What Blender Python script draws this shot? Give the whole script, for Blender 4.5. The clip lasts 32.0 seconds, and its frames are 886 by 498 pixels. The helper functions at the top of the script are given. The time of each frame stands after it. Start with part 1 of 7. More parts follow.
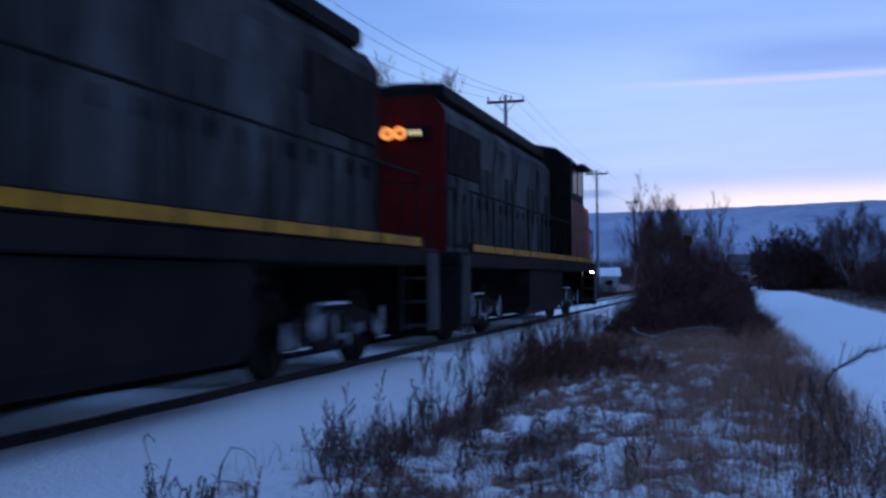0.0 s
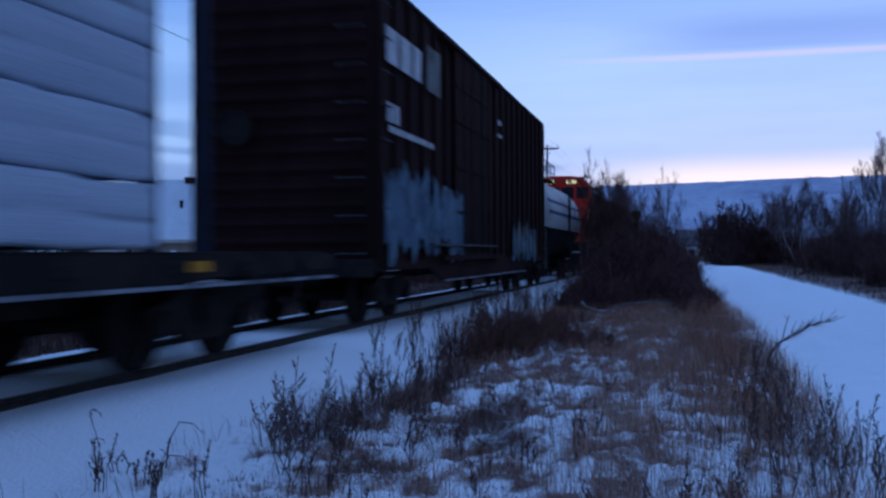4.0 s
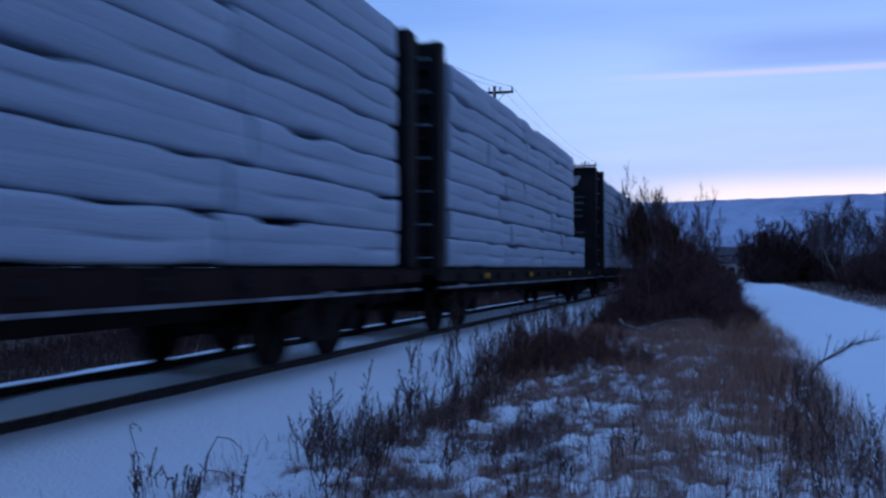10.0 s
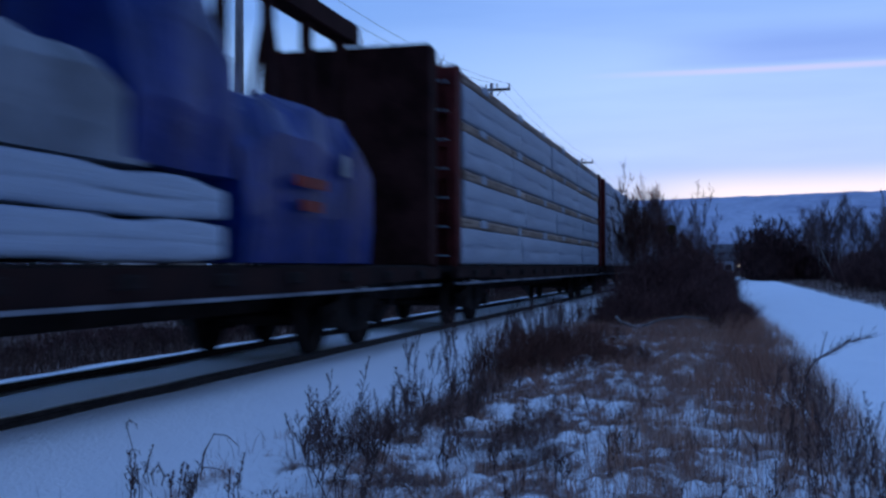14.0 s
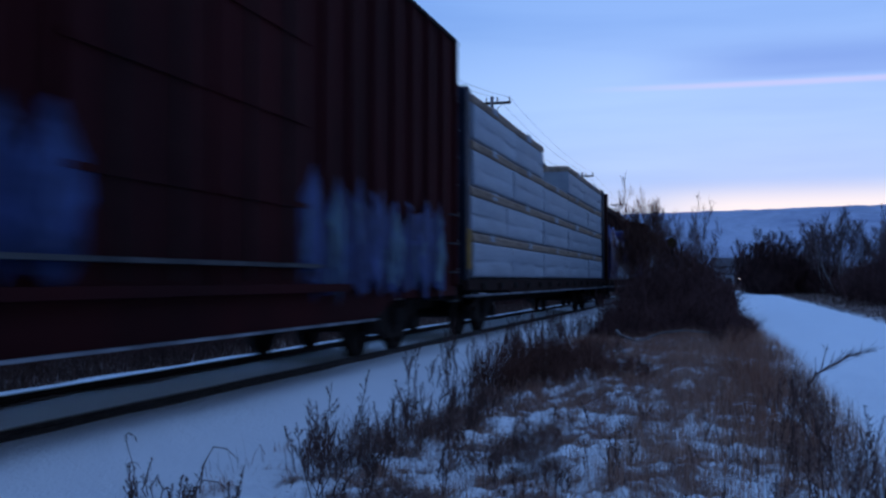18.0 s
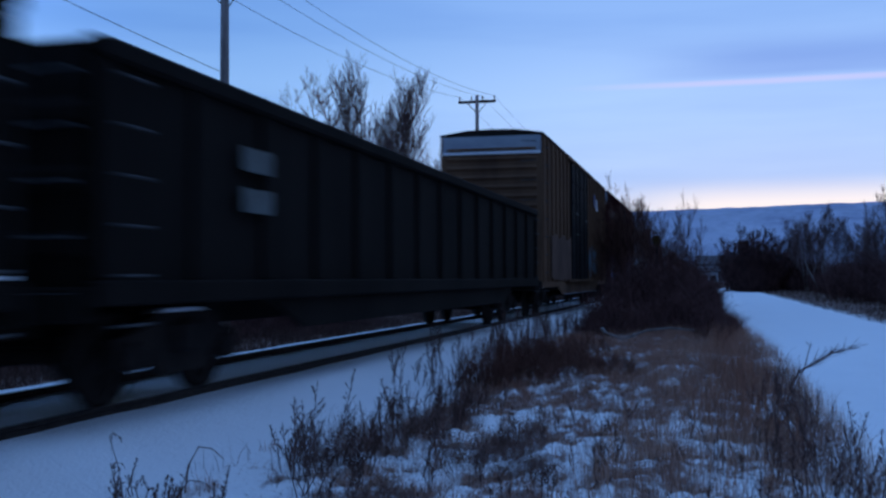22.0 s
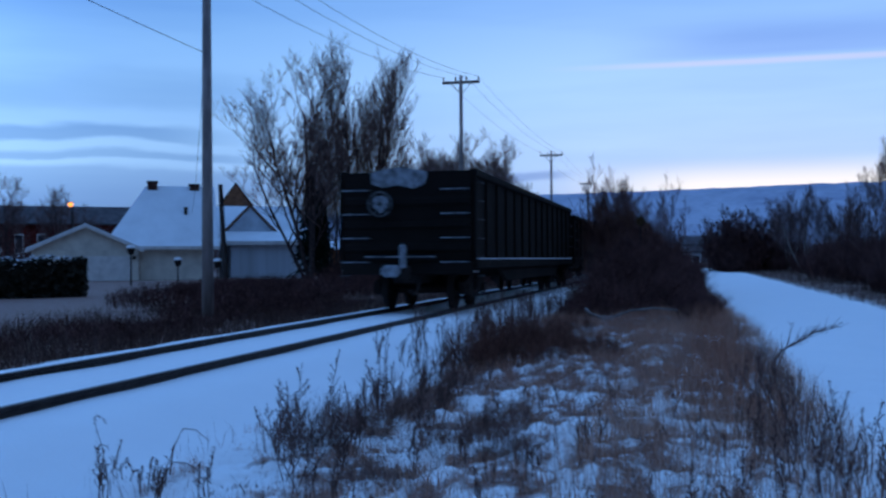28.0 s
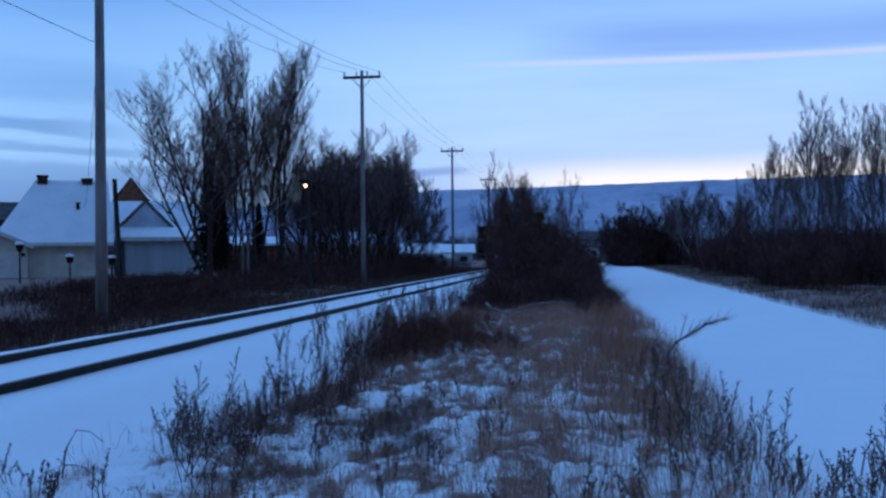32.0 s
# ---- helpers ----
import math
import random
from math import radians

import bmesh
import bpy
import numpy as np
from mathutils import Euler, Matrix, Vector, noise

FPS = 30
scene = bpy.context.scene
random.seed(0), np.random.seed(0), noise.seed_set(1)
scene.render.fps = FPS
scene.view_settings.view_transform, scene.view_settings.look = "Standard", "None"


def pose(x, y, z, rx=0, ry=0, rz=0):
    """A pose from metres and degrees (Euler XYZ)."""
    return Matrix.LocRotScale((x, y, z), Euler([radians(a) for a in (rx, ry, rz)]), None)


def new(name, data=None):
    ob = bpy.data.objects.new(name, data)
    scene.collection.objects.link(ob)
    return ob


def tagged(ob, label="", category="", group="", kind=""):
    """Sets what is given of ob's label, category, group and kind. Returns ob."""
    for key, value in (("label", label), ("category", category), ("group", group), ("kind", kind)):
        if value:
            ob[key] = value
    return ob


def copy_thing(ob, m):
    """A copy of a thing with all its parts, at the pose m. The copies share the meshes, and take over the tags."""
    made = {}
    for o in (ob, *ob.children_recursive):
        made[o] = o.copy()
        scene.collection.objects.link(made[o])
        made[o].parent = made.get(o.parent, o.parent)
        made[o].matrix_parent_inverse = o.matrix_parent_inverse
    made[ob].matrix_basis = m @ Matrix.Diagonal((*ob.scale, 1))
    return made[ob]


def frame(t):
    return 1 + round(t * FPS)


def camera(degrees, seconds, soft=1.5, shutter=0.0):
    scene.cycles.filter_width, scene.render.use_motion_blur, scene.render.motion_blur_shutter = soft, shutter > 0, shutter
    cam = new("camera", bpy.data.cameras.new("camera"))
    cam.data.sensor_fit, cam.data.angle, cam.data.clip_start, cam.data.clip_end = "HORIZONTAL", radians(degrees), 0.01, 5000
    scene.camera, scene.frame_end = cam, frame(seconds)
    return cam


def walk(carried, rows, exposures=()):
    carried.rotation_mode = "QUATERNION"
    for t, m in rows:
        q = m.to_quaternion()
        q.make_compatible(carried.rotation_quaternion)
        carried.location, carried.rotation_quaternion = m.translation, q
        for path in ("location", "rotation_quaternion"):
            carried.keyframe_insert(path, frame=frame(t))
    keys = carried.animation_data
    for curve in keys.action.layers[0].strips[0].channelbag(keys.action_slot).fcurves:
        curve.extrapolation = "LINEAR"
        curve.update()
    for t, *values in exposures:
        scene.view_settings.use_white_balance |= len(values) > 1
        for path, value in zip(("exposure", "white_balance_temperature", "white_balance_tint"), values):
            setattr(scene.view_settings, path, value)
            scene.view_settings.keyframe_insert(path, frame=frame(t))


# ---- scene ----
# Camera: stands beside the track, turning in the hand.  z = 0 is the top of the rails, the track runs along +y.
EYE = (0.0, 0.0, 1.105)
TRACK = -5.84
SPEED = 12.4
CLIP = 32.0
cam = camera(46.9, CLIP, soft=2.5, shutter=0.9)
PATH = [
    (0.0, 15.94, 1.69, 0.54), (0.5, 14.39, 1.68, 0.48), (1.0, 13.91, 0.61, 0.03), (1.5, 13.31, 0.79, 0.09),
    (2.0, 12.98, 0.66, 0.15), (2.5, 13.15, 0.86, 0.36), (3.0, 13.35, 0.65, 0.31), (3.5, 13.17, 0.38, 0.32),
    (5.5, 13.62, 0.08, 0.57), (6.0, 14.09, 0.67, 0.5), (6.5, 14.1, 0.97, 0.49), (7.0, 14.47, 1.09, 0.34),
    (7.5, 14.64, 0.97, 0.26), (8.0, 14.51, 0.73, 0.27), (8.5, 14.79, 0.52, 0.11), (9.0, 14.93, 0.75, 0.2),
    (9.5, 14.98, 0.93, 0.31), (10.0, 15.26, 1.16, 0.17), (10.5, 15.21, 1.19, 0.29), (11.0, 15.19, 1.27, 0.27),
    (11.5, 15.29, 1.17, 0.28), (12.0, 15.21, 1.06, 0.35), (12.5, 15.14, 1.01, 0.34), (13.0, 15.02, 0.86, 0.22),
    (13.5, 15.01, 0.7, 0.15), (14.0, 15.08, 1.0, 0.13), (14.5, 15.13, 1.39, 0.1), (16.5, 15.07, 1.3, 0.08),
    (17.0, 15.2, 1.48, 0.06), (17.5, 14.91, 1.5, 0.14), (18.0, 15.09, 1.73, 0.01), (18.5, 14.98, 1.52, -0.01),
    (19.0, 14.9, 1.3, 0.03), (19.5, 14.74, 1.48, -0.0), (20.0, 14.41, 1.38, -0.05), (20.5, 14.45, 1.27, 0.11),
    (21.0, 14.33, 1.25, 0.0), (21.5, 14.22, 1.49, 0.29), (22.0, 14.28, 1.65, 0.2), (22.5, 14.41, 1.47, 0.18),
    (23.0, 14.5, 1.51, 0.06), (23.5, 14.53, 1.68, 0.14), (24.0, 14.59, 1.36, 0.12), (24.5, 14.77, 1.33, 0.2),
    (25.0, 14.9, 1.15, 0.17), (25.5, 14.66, 1.13, 0.23), (27.5, 14.26, 1.06, 0.41), (28.0, 13.4, 0.58, 0.37),
    (28.5, 12.3, 0.52, 0.53), (29.0, 11.14, 0.29, 0.56), (29.5, 10.39, 0.11, 0.7), (30.0, 10.19, 0.08, 0.73),
    (30.5, 9.73, 0.3, 0.71), (31.0, 9.18, 0.22, 0.89), (31.5, 8.34, 0.3, 0.82), (32.0, 7.88, 0.28, 0.58),
]
EXPOSURES = [(0.0, 0.02, 6450, 22), (0.6, 0.02, 6350, 22), (1.0, 0.02, 6050, 21), (2.0, 0.02, 6300, 22), (14.0, 0.02, 6300, 21), (19.0, -0.04, 6400, 18), (25.0, -0.03, 6300, 12), (28.0, 0.05, 6150, 10), (32.0, 0.06, 6150, 10)]
walk(cam, [(t, pose(*EYE, 90 + p, r, y)) for t, y, p, r in PATH], EXPOSURES)


# ---- sky ----
def build_world():
    w = bpy.data.worlds.new("dusk_sky")
    scene.world = w
    w.use_nodes = True
    nt = w.node_tree
    nt.nodes.clear()
    N, L = nt.nodes.new, nt.links.new
    out, bg = N("ShaderNodeOutputWorld"), N("ShaderNodeBackground")
    tc, sep = N("ShaderNodeTexCoord"), N("ShaderNodeSeparateXYZ")
    L(tc.outputs["Generated"], sep.inputs[0])
    ramp = N("ShaderNodeValToRGB")
    L(sep.outputs["Z"], ramp.inputs[0])
    stops = [(0.0, (0.29, 0.43, 0.70)), (0.05, (0.38, 0.56, 0.86)), (0.09, (0.48, 0.69, 1.02)), (0.15, (0.43, 0.67, 1.06)), (0.19, (0.37, 0.61, 1.02)),
             (0.24, (0.27, 0.50, 0.94)), (0.45, (0.22, 0.45, 0.94)), (1.0, (0.20, 0.41, 0.84))]
    ramp.color_ramp.elements[0].position, ramp.color_ramp.elements[0].color = 0.0, (*stops[0][1], 1)
    ramp.color_ramp.elements[1].position, ramp.color_ramp.elements[1].color = 1.0, (*stops[-1][1], 1)
    for p, c in stops[1:-1]:
        e = ramp.color_ramp.elements.new(p)
        e.color = (*c, 1)
    # long flat clouds: noise on the direction, stretched along the horizon
    mp, noi, cr = N("ShaderNodeMapping"), N("ShaderNodeTexNoise"), N("ShaderNodeValToRGB")
    mp.inputs["Scale"].default_value = (1.4, 1.4, 13.0)
    mp.inputs["Rotation"].default_value = (0.0, radians(-3.0), 0.0)
    mp.inputs["Location"].default_value = (0.4, 0.3, 0.2)
    L(tc.outputs["Generated"], mp.inputs[0])
    L(mp.outputs[0], noi.inputs["Vector"])
    noi.inputs["Scale"].default_value, noi.inputs["Detail"].default_value, noi.inputs["Roughness"].default_value = 1.3, 4, 0.5
    L(noi.outputs["Fac"], cr.inputs[0])
    cr.color_ramp.elements[0].position, cr.color_ramp.elements[1].position = 0.42, 0.66
    mix = N("ShaderNodeMixRGB")
    mix.blend_type = "MULTIPLY"
    mul = N("ShaderNodeMath")
    mul.operation = "MULTIPLY"
    L(cr.outputs[0], mul.inputs[0])
    mul.inputs[1].default_value = 0.38
    L(mul.outputs[0], mix.inputs[0])
    L(ramp.outputs[0], mix.inputs[1])
    mix.inputs[2].default_value = (0.50, 0.62, 0.82, 1)
    # afterglow low over the set sun, and the thin pink-lit cloud streak above it
    def node(kind, **values):
        n = N(kind)
        for k, v in values.items():
            n.inputs[int(k[1:])].default_value = v
        return n

    def mth(op, a, c):
        n = N("ShaderNodeMath")
        n.operation = op
        for i, v in enumerate((a, c)):
            if isinstance(v, (int, float)):
                n.inputs[i].default_value = v
            else:
                L(v, n.inputs[i])
        return n.outputs[0]

    def band(v, a, b, c, d):
        up, down = N("ShaderNodeMapRange"), N("ShaderNodeMapRange")
        up.interpolation_type = down.interpolation_type = "SMOOTHSTEP"
        for n, lo, hi in ((up, a, b), (down, d, c)):
            n.inputs["From Min"].default_value, n.inputs["From Max"].default_value = min(lo, hi), max(lo, hi)
            if lo > hi:
                n.inputs["To Min"].default_value, n.inputs["To Max"].default_value = 1.0, 0.0
            L(v, n.inputs["Value"])
        return mth("MULTIPLY", up.outputs[0], down.outputs[0])

    side = mth("ARCTAN2", sep.outputs["X"], sep.outputs["Y"])
    wav = mth("ADD", sep.outputs["Z"], mth("MULTIPLY", mth("SUBTRACT", noi.outputs["Fac"], 0.5), 0.008))
    wav = mth("ADD", wav, mth("MULTIPLY", mth("MULTIPLY", side, side), 0.05))
    glow = mth("MULTIPLY", band(sep.outputs["Z"], -0.05, 0.060, 0.066, 0.098), band(side, -0.16, 0.03, 0.30, 0.9))
    pink = mth("MULTIPLY", band(wav, 0.1770, 0.1808, 0.1820, 0.1855), band(side, -0.15, 0.02, 0.5, 0.9))
    dark = mth("MULTIPLY", band(wav, 0.182, 0.190, 0.200, 0.228), band(side, -0.10, 0.06, 0.5, 0.9))
    last = mix.outputs[0]
    for fac, kind, colour, amount in ((glow, "MIX", (1.02, 0.97, 0.93, 1), 0.9), (pink, "MIX", (0.74, 0.66, 0.97, 1), 0.45), (dark, "MULTIPLY", (0.64, 0.70, 0.86, 1), 0.7)):
        n = N("ShaderNodeMixRGB")
        n.blend_type = kind
        L(mth("MULTIPLY", fac, amount), n.inputs[0])
        L(last, n.inputs[1])
        n.inputs[2].default_value = colour
        last = n.outputs[0]
    # thinner, greener light to the side of the house, and dark cloud streaks low in it
    nb, mb = N("ShaderNodeTexNoise"), N("ShaderNodeMapping")
    mb.inputs["Scale"].default_value = (5.0, 5.0, 16.0)
    mb.inputs["Location"].default_value = (3.1, 0.7, 0.35)
    L(tc.outputs["Generated"], mb.inputs[0])
    L(mb.outputs[0], nb.inputs["Vector"])
    nb.inputs["Scale"].default_value, nb.inputs["Detail"].default_value = 1.4, 4
    low = mth("ADD", sep.outputs["Z"], mth("MULTIPLY", mth("SUBTRACT", nb.outputs["Fac"], 0.5), 0.030))
    streaks = (((-0.1, 0.0, 1.0, 1.1), (-4.0, -3.2, -0.50, -0.06), (0.66, 0.80, 0.88, 1), 0.95),
               ((0.110, 0.115, 0.122, 0.131), (-1.5, -1.0, -0.52, -0.40), (0.46, 0.56, 0.68, 1), 0.75),
               ((0.092, 0.096, 0.099, 0.106), (-1.5, -1.0, -0.48, -0.36), (0.44, 0.54, 0.66, 1), 0.6),
               ((0.02, 0.04, 0.080, 0.090), (-1.8, -1.2, -0.45, -0.28), (0.60, 0.66, 0.76, 1), 0.8),
               ((0.135, 0.15, 0.16, 0.19), (-1.5, -1.0, -0.46, -0.36), (0.70, 0.76, 0.82, 1), 0.6),
               ((0.070, 0.076, 0.079, 0.084), (-0.19, -0.165, -0.13, -0.10), (0.50, 0.58, 0.74, 1), 0.8))
    for across, along, colour, amount in streaks:
        n = N("ShaderNodeMixRGB")
        n.blend_type = "MULTIPLY"
        L(mth("MULTIPLY", mth("MULTIPLY", band(low, *across), band(side, *along)), amount), n.inputs[0])
        L(last, n.inputs[1])
        n.inputs[2].default_value = colour
        last = n.outputs[0]
    # the sky is bright on a side set left of the set sun and dim away from it
    toward = mth("ADD", mth("MULTIPLY", sep.outputs["Y"], 0.86), mth("MULTIPLY", sep.outputs["X"], -0.52))
    dim, high, fac = N("ShaderNodeMapRange"), N("ShaderNodeMapRange"), N("ShaderNodeMixRGB")
    dim.interpolation_type = high.interpolation_type = "SMOOTHSTEP"
    for q, lo, hi, a, c in ((dim, -0.35, 0.72, 0.33, 1.0), (high, 0.30, 0.90, 0.0, 1.0)):
        q.inputs["From Min"].default_value, q.inputs["From Max"].default_value = lo, hi
        q.inputs["To Min"].default_value, q.inputs["To Max"].default_value = a, c
    L(toward, dim.inputs["Value"])
    L(sep.outputs["Z"], high.inputs["Value"])
    L(high.outputs[0], fac.inputs[0])
    L(dim.outputs[0], fac.inputs[1])
    fac.inputs[2].default_value = (1, 1, 1, 1)
    away = N("ShaderNodeMixRGB")
    away.blend_type = "MULTIPLY"
    away.inputs[0].default_value = 1.0
    L(last, away.inputs[1])
    L(fac.outputs[0], away.inputs[2])
    # Brightness added to the unseen sky at the left, so the train shades more.
    clear, lift = N("ShaderNodeMapRange"), N("ShaderNodeMixRGB")
    clear.interpolation_type, lift.blend_type = "SMOOTHSTEP", "MULTIPLY"
    for k, v in (("From Min", -0.45), ("From Max", -1.0), ("To Min", 1.0), ("To Max", 2.3)):
        clear.inputs[k].default_value = v
    L(sep.outputs["X"], clear.inputs["Value"])
    lift.inputs[0].default_value = 1.0
    L(away.outputs[0], lift.inputs[1])
    L(clear.outputs[0], lift.inputs[2])
    last = lift.outputs[0]
    # faint scattered light of the set sun
    sky = N("ShaderNodeTexSky")
    sky.sky_type = "NISHITA"
    sky.sun_disc, sky.sun_elevation, sky.sun_rotation = False, radians(0.3), radians(5)
    sc, add = N("ShaderNodeMixRGB"), N("ShaderNodeMixRGB")
    sc.blend_type, add.blend_type = "MULTIPLY", "ADD"
    sc.inputs[0].default_value, add.inputs[0].default_value = 1.0, 1.0
    L(sky.outputs[0], sc.inputs[1])
    sc.inputs[2].default_value = (0.008, 0.008, 0.008, 1)
    L(last, add.inputs[1])
    L(sc.outputs[0], add.inputs[2])
    L(add.outputs[0], bg.inputs[0])
    bg.inputs[1].default_value = 1.0
    L(bg.outputs[0], out.inputs[0])


build_world()


# ---- materials ----
def material(name, colour, rough=0.8, metal=0.0, vary=0.25, scale=3.0, fine=40.0, bump=0.15, second=None, glow=0.0, stretch=(1, 1, 1), each=0.0, strand=0.0):
    """Base colour broken up by coarse stains and fine grain; second: the colour of the stains; each: change from piece to piece."""
    m = bpy.data.materials.new(name)
    m.use_nodes = True
    nt = m.node_tree
    N, L = nt.nodes.new, nt.links.new
    b = nt.nodes["Principled BSDF"]
    b.inputs["Roughness"].default_value, b.inputs["Metallic"].default_value = rough, metal
    b.inputs["Specular IOR Level"].default_value = 0.5 if rough < 0.3 else 0.12 if rough < 0.65 else 0.03
    tc, mp = N("ShaderNodeTexCoord"), N("ShaderNodeMapping")
    mp.inputs["Scale"].default_value = stretch
    L(tc.outputs["Object"], mp.inputs[0])
    n1, n2 = N("ShaderNodeTexNoise"), N("ShaderNodeTexNoise")
    for n, s, d in ((n1, scale, 6), (n2, fine, 3)):
        n.inputs["Scale"].default_value, n.inputs["Detail"].default_value, n.inputs["Roughness"].default_value = s, d, 0.62
        L(mp.outputs[0], n.inputs["Vector"])
    r = N("ShaderNodeMapRange")
    r.inputs["From Min"].default_value, r.inputs["From Max"].default_value = 0.38, 0.66
    L(n1.outputs["Fac"], r.inputs["Value"])
    mix = N("ShaderNodeMixRGB")
    L(r.outputs[0], mix.inputs[0])
    c2 = second or tuple(c * (1 - 2 * vary) for c in colour)
    mix.inputs[1].default_value, mix.inputs[2].default_value = (*colour, 1), (*c2, 1)
    grain = N("ShaderNodeMixRGB")
    grain.blend_type = "MULTIPLY"
    grain.inputs[0].default_value = min(1.0, vary * 1.6)
    L(mix.outputs[0], grain.inputs[1])
    L(n2.outputs["Fac"], grain.inputs[2])
    last = grain
    gain = N("ShaderNodeMixRGB")
    gain.blend_type = "MULTIPLY"
    gain.inputs[0].default_value = 1.0
    k = 1 + vary * 0.8
    gain.inputs[2].default_value = (k, k, k, 1)
    L(grain.outputs[0], gain.inputs[1])
    last = gain
    if each:
        oi, mr, hs = N("ShaderNodeObjectInfo"), N("ShaderNodeMapRange"), N("ShaderNodeHueSaturation")
        mr.inputs["To Min"].default_value, mr.inputs["To Max"].default_value = 1 - each, 1 + each
        L(oi.outputs["Random"], mr.inputs["Value"])
        L(mr.outputs[0], hs.inputs["Value"])
        L(last.outputs[0], hs.inputs["Color"])
        last = hs
    if strand:
        ge, mr, hs = N("ShaderNodeNewGeometry"), N("ShaderNodeMapRange"), N("ShaderNodeHueSaturation")
        mr.inputs["To Min"].default_value, mr.inputs["To Max"].default_value = 1 - strand, 1 + strand
        L(ge.outputs["Random Per Island"], mr.inputs["Value"])
        L(mr.outputs[0], hs.inputs["Value"])
        L(last.outputs[0], hs.inputs["Color"])
        last = hs
    L(last.outputs[0], b.inputs["Base Color"])
    if bump:
        bp = N("ShaderNodeBump")
        bp.inputs["Strength"].default_value, bp.inputs["Distance"].default_value = bump, 0.02
        L(n2.outputs["Fac"], bp.inputs["Height"])
        L(bp.outputs[0], b.inputs["Normal"])
    if glow:
        L(last.outputs[0], b.inputs["Emission Color"])
        b.inputs["Emission Strength"].default_value = glow
    return m


M = {}
M["rail"] = material("rail_steel", (0.045, 0.035, 0.033), 0.55, 0.6, 0.3, 6)
M["railtop"] = material("worn_rail_top", (0.20, 0.20, 0.22), 0.35, 0.9, 0.2, 6)
M["steel_black"] = material("black_paint", (0.017, 0.016, 0.018), 0.65, 0, 0.35, 1.2, second=(0.034, 0.028, 0.027))
M["steel_dark"] = material("grimy_steel", (0.020, 0.0175, 0.0175), 0.85, 0, 0.35, 2.5, second=(0.042, 0.032, 0.029))
M["gondola"] = material("gondola_black", (0.0130, 0.0106, 0.0096), 0.8, 0, 0.35, 0.9, second=(0.020, 0.016, 0.0145), stretch=(1, 1, .35))
M["brown"] = material("freight_brown", (0.040, 0.016, 0.015), 0.8, 0, 0.3, 0.8, second=(0.022, 0.011, 0.011), stretch=(1, 1, .3))
M["red_box"] = material("oxide_red", (0.060, 0.011, 0.012), 0.75, 0, 0.3, 0.8, second=(0.032, 0.009, 0.010), stretch=(1, 1, .3))
M["tan"] = material("weathered_tan", (0.21, 0.115, 0.070), 0.75, 0, 0.3, 0.7, second=(0.11, 0.062, 0.042), stretch=(1, 1, .3))
M["tan_low"] = material("grey_patch_paint", (0.165, 0.098, 0.074), 0.8, 0, 0.35, 0.9, second=(0.10, 0.060, 0.048))
M["door_black"] = material("door_blue_black", (0.018, 0.016, 0.018), 0.7, 0, 0.35, 1.0)
M["bulk_red"] = material("bulkhead_red", (0.14, 0.028, 0.025), 0.65, 0, 0.35, 1.2)
M["bulk_brown"] = material("bulkhead_brown", (0.055, 0.021, 0.019), 0.75, 0, 0.35, 1.2)
M["sill_rust"] = material("rust_brown_sill", (0.040, 0.019, 0.017), 0.8, 0, 0.35, 1.5, second=(0.022, 0.014, 0.014))
M["bulk_blue"] = material("bulkhead_dark_blue", (0.02, 0.028, 0.055), 0.6, 0, 0.35, 1.2)
M["wrap"] = material("white_wrap", (0.44, 0.50, 0.58), 0.6, 0, 0.14, 1.6, 24, 0.35, second=(0.35, 0.40, 0.49), stretch=(1, .12, 2.2), each=0.07)
M["wrap_grey"] = material("grey_wrap", (0.38, 0.43, 0.49), 0.6, 0, 0.16, 1.3, 24, 0.35, second=(0.29, 0.33, 0.40), stretch=(1, .12, 2.2), each=0.08)
M["lumber"] = material("sawn_lumber", (0.52, 0.38, 0.29), 0.8, 0, 0.25, 5, 40, 0.3, stretch=(1, .1, 1))
M["tarp"] = material("blue_tarp", (0.009, 0.032, 0.19), 0.4, 0, 0.25, 1.4, 9, 0.6)
M["tarp_white"] = material("pale_tarp", (0.25, 0.27, 0.31), 0.5, 0, 0.2, 1.4, 9, 0.6)
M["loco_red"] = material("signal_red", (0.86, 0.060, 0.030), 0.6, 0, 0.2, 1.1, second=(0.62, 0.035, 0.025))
# Cab-side red darkened to maroon: the side's shade is put into the colour.
M["cab_red_shaded"] = material("shaded_cab_red", (0.20, 0.040, 0.036), 0.6, 0, 0.3, 1.2, second=(0.10, 0.026, 0.026))
M["loco_black"] = material("hood_black", (0.014, 0.013, 0.0135), 0.65, 0, 0.35, 1.2, second=(0.028, 0.024, 0.024))
M["hood_grime"] = material("grimy_hood", (0.022, 0.020, 0.021), 0.75, 0, 0.3, 0.55, 14, 0.2, second=(0.13, 0.12, 0.12), stretch=(1, 1, .45))
M["loco_white"] = material("faded_white_stripe", (0.13, 0.125, 0.125), 0.75, 0, 0.35, 0.9, second=(0.03, 0.028, 0.028), stretch=(1, 1, .5))
# Marker yellow darkened in colour, as when no headlamp falls on it.
M["marker_ochre"] = material("unlit_ochre", (0.085, 0.046, 0.012), 0.6, 0, 0.3, 3)
M["sign_yellow"] = material("dull_yellow", (0.32, 0.17, 0.02), 0.6, 0, 0.25, 3)
M["yellow"] = material("safety_yellow", (0.70, 0.29, 0.015), 0.5, 0, 0.25, 3)
M["rung_grey"] = material("grimy_rung", (0.11, 0.11, 0.115), 0.7, 0, 0.3, 4)
M["white_paint"] = material("stencil_white", (0.62, 0.63, 0.65), 0.6, 0, 0.2, 4)
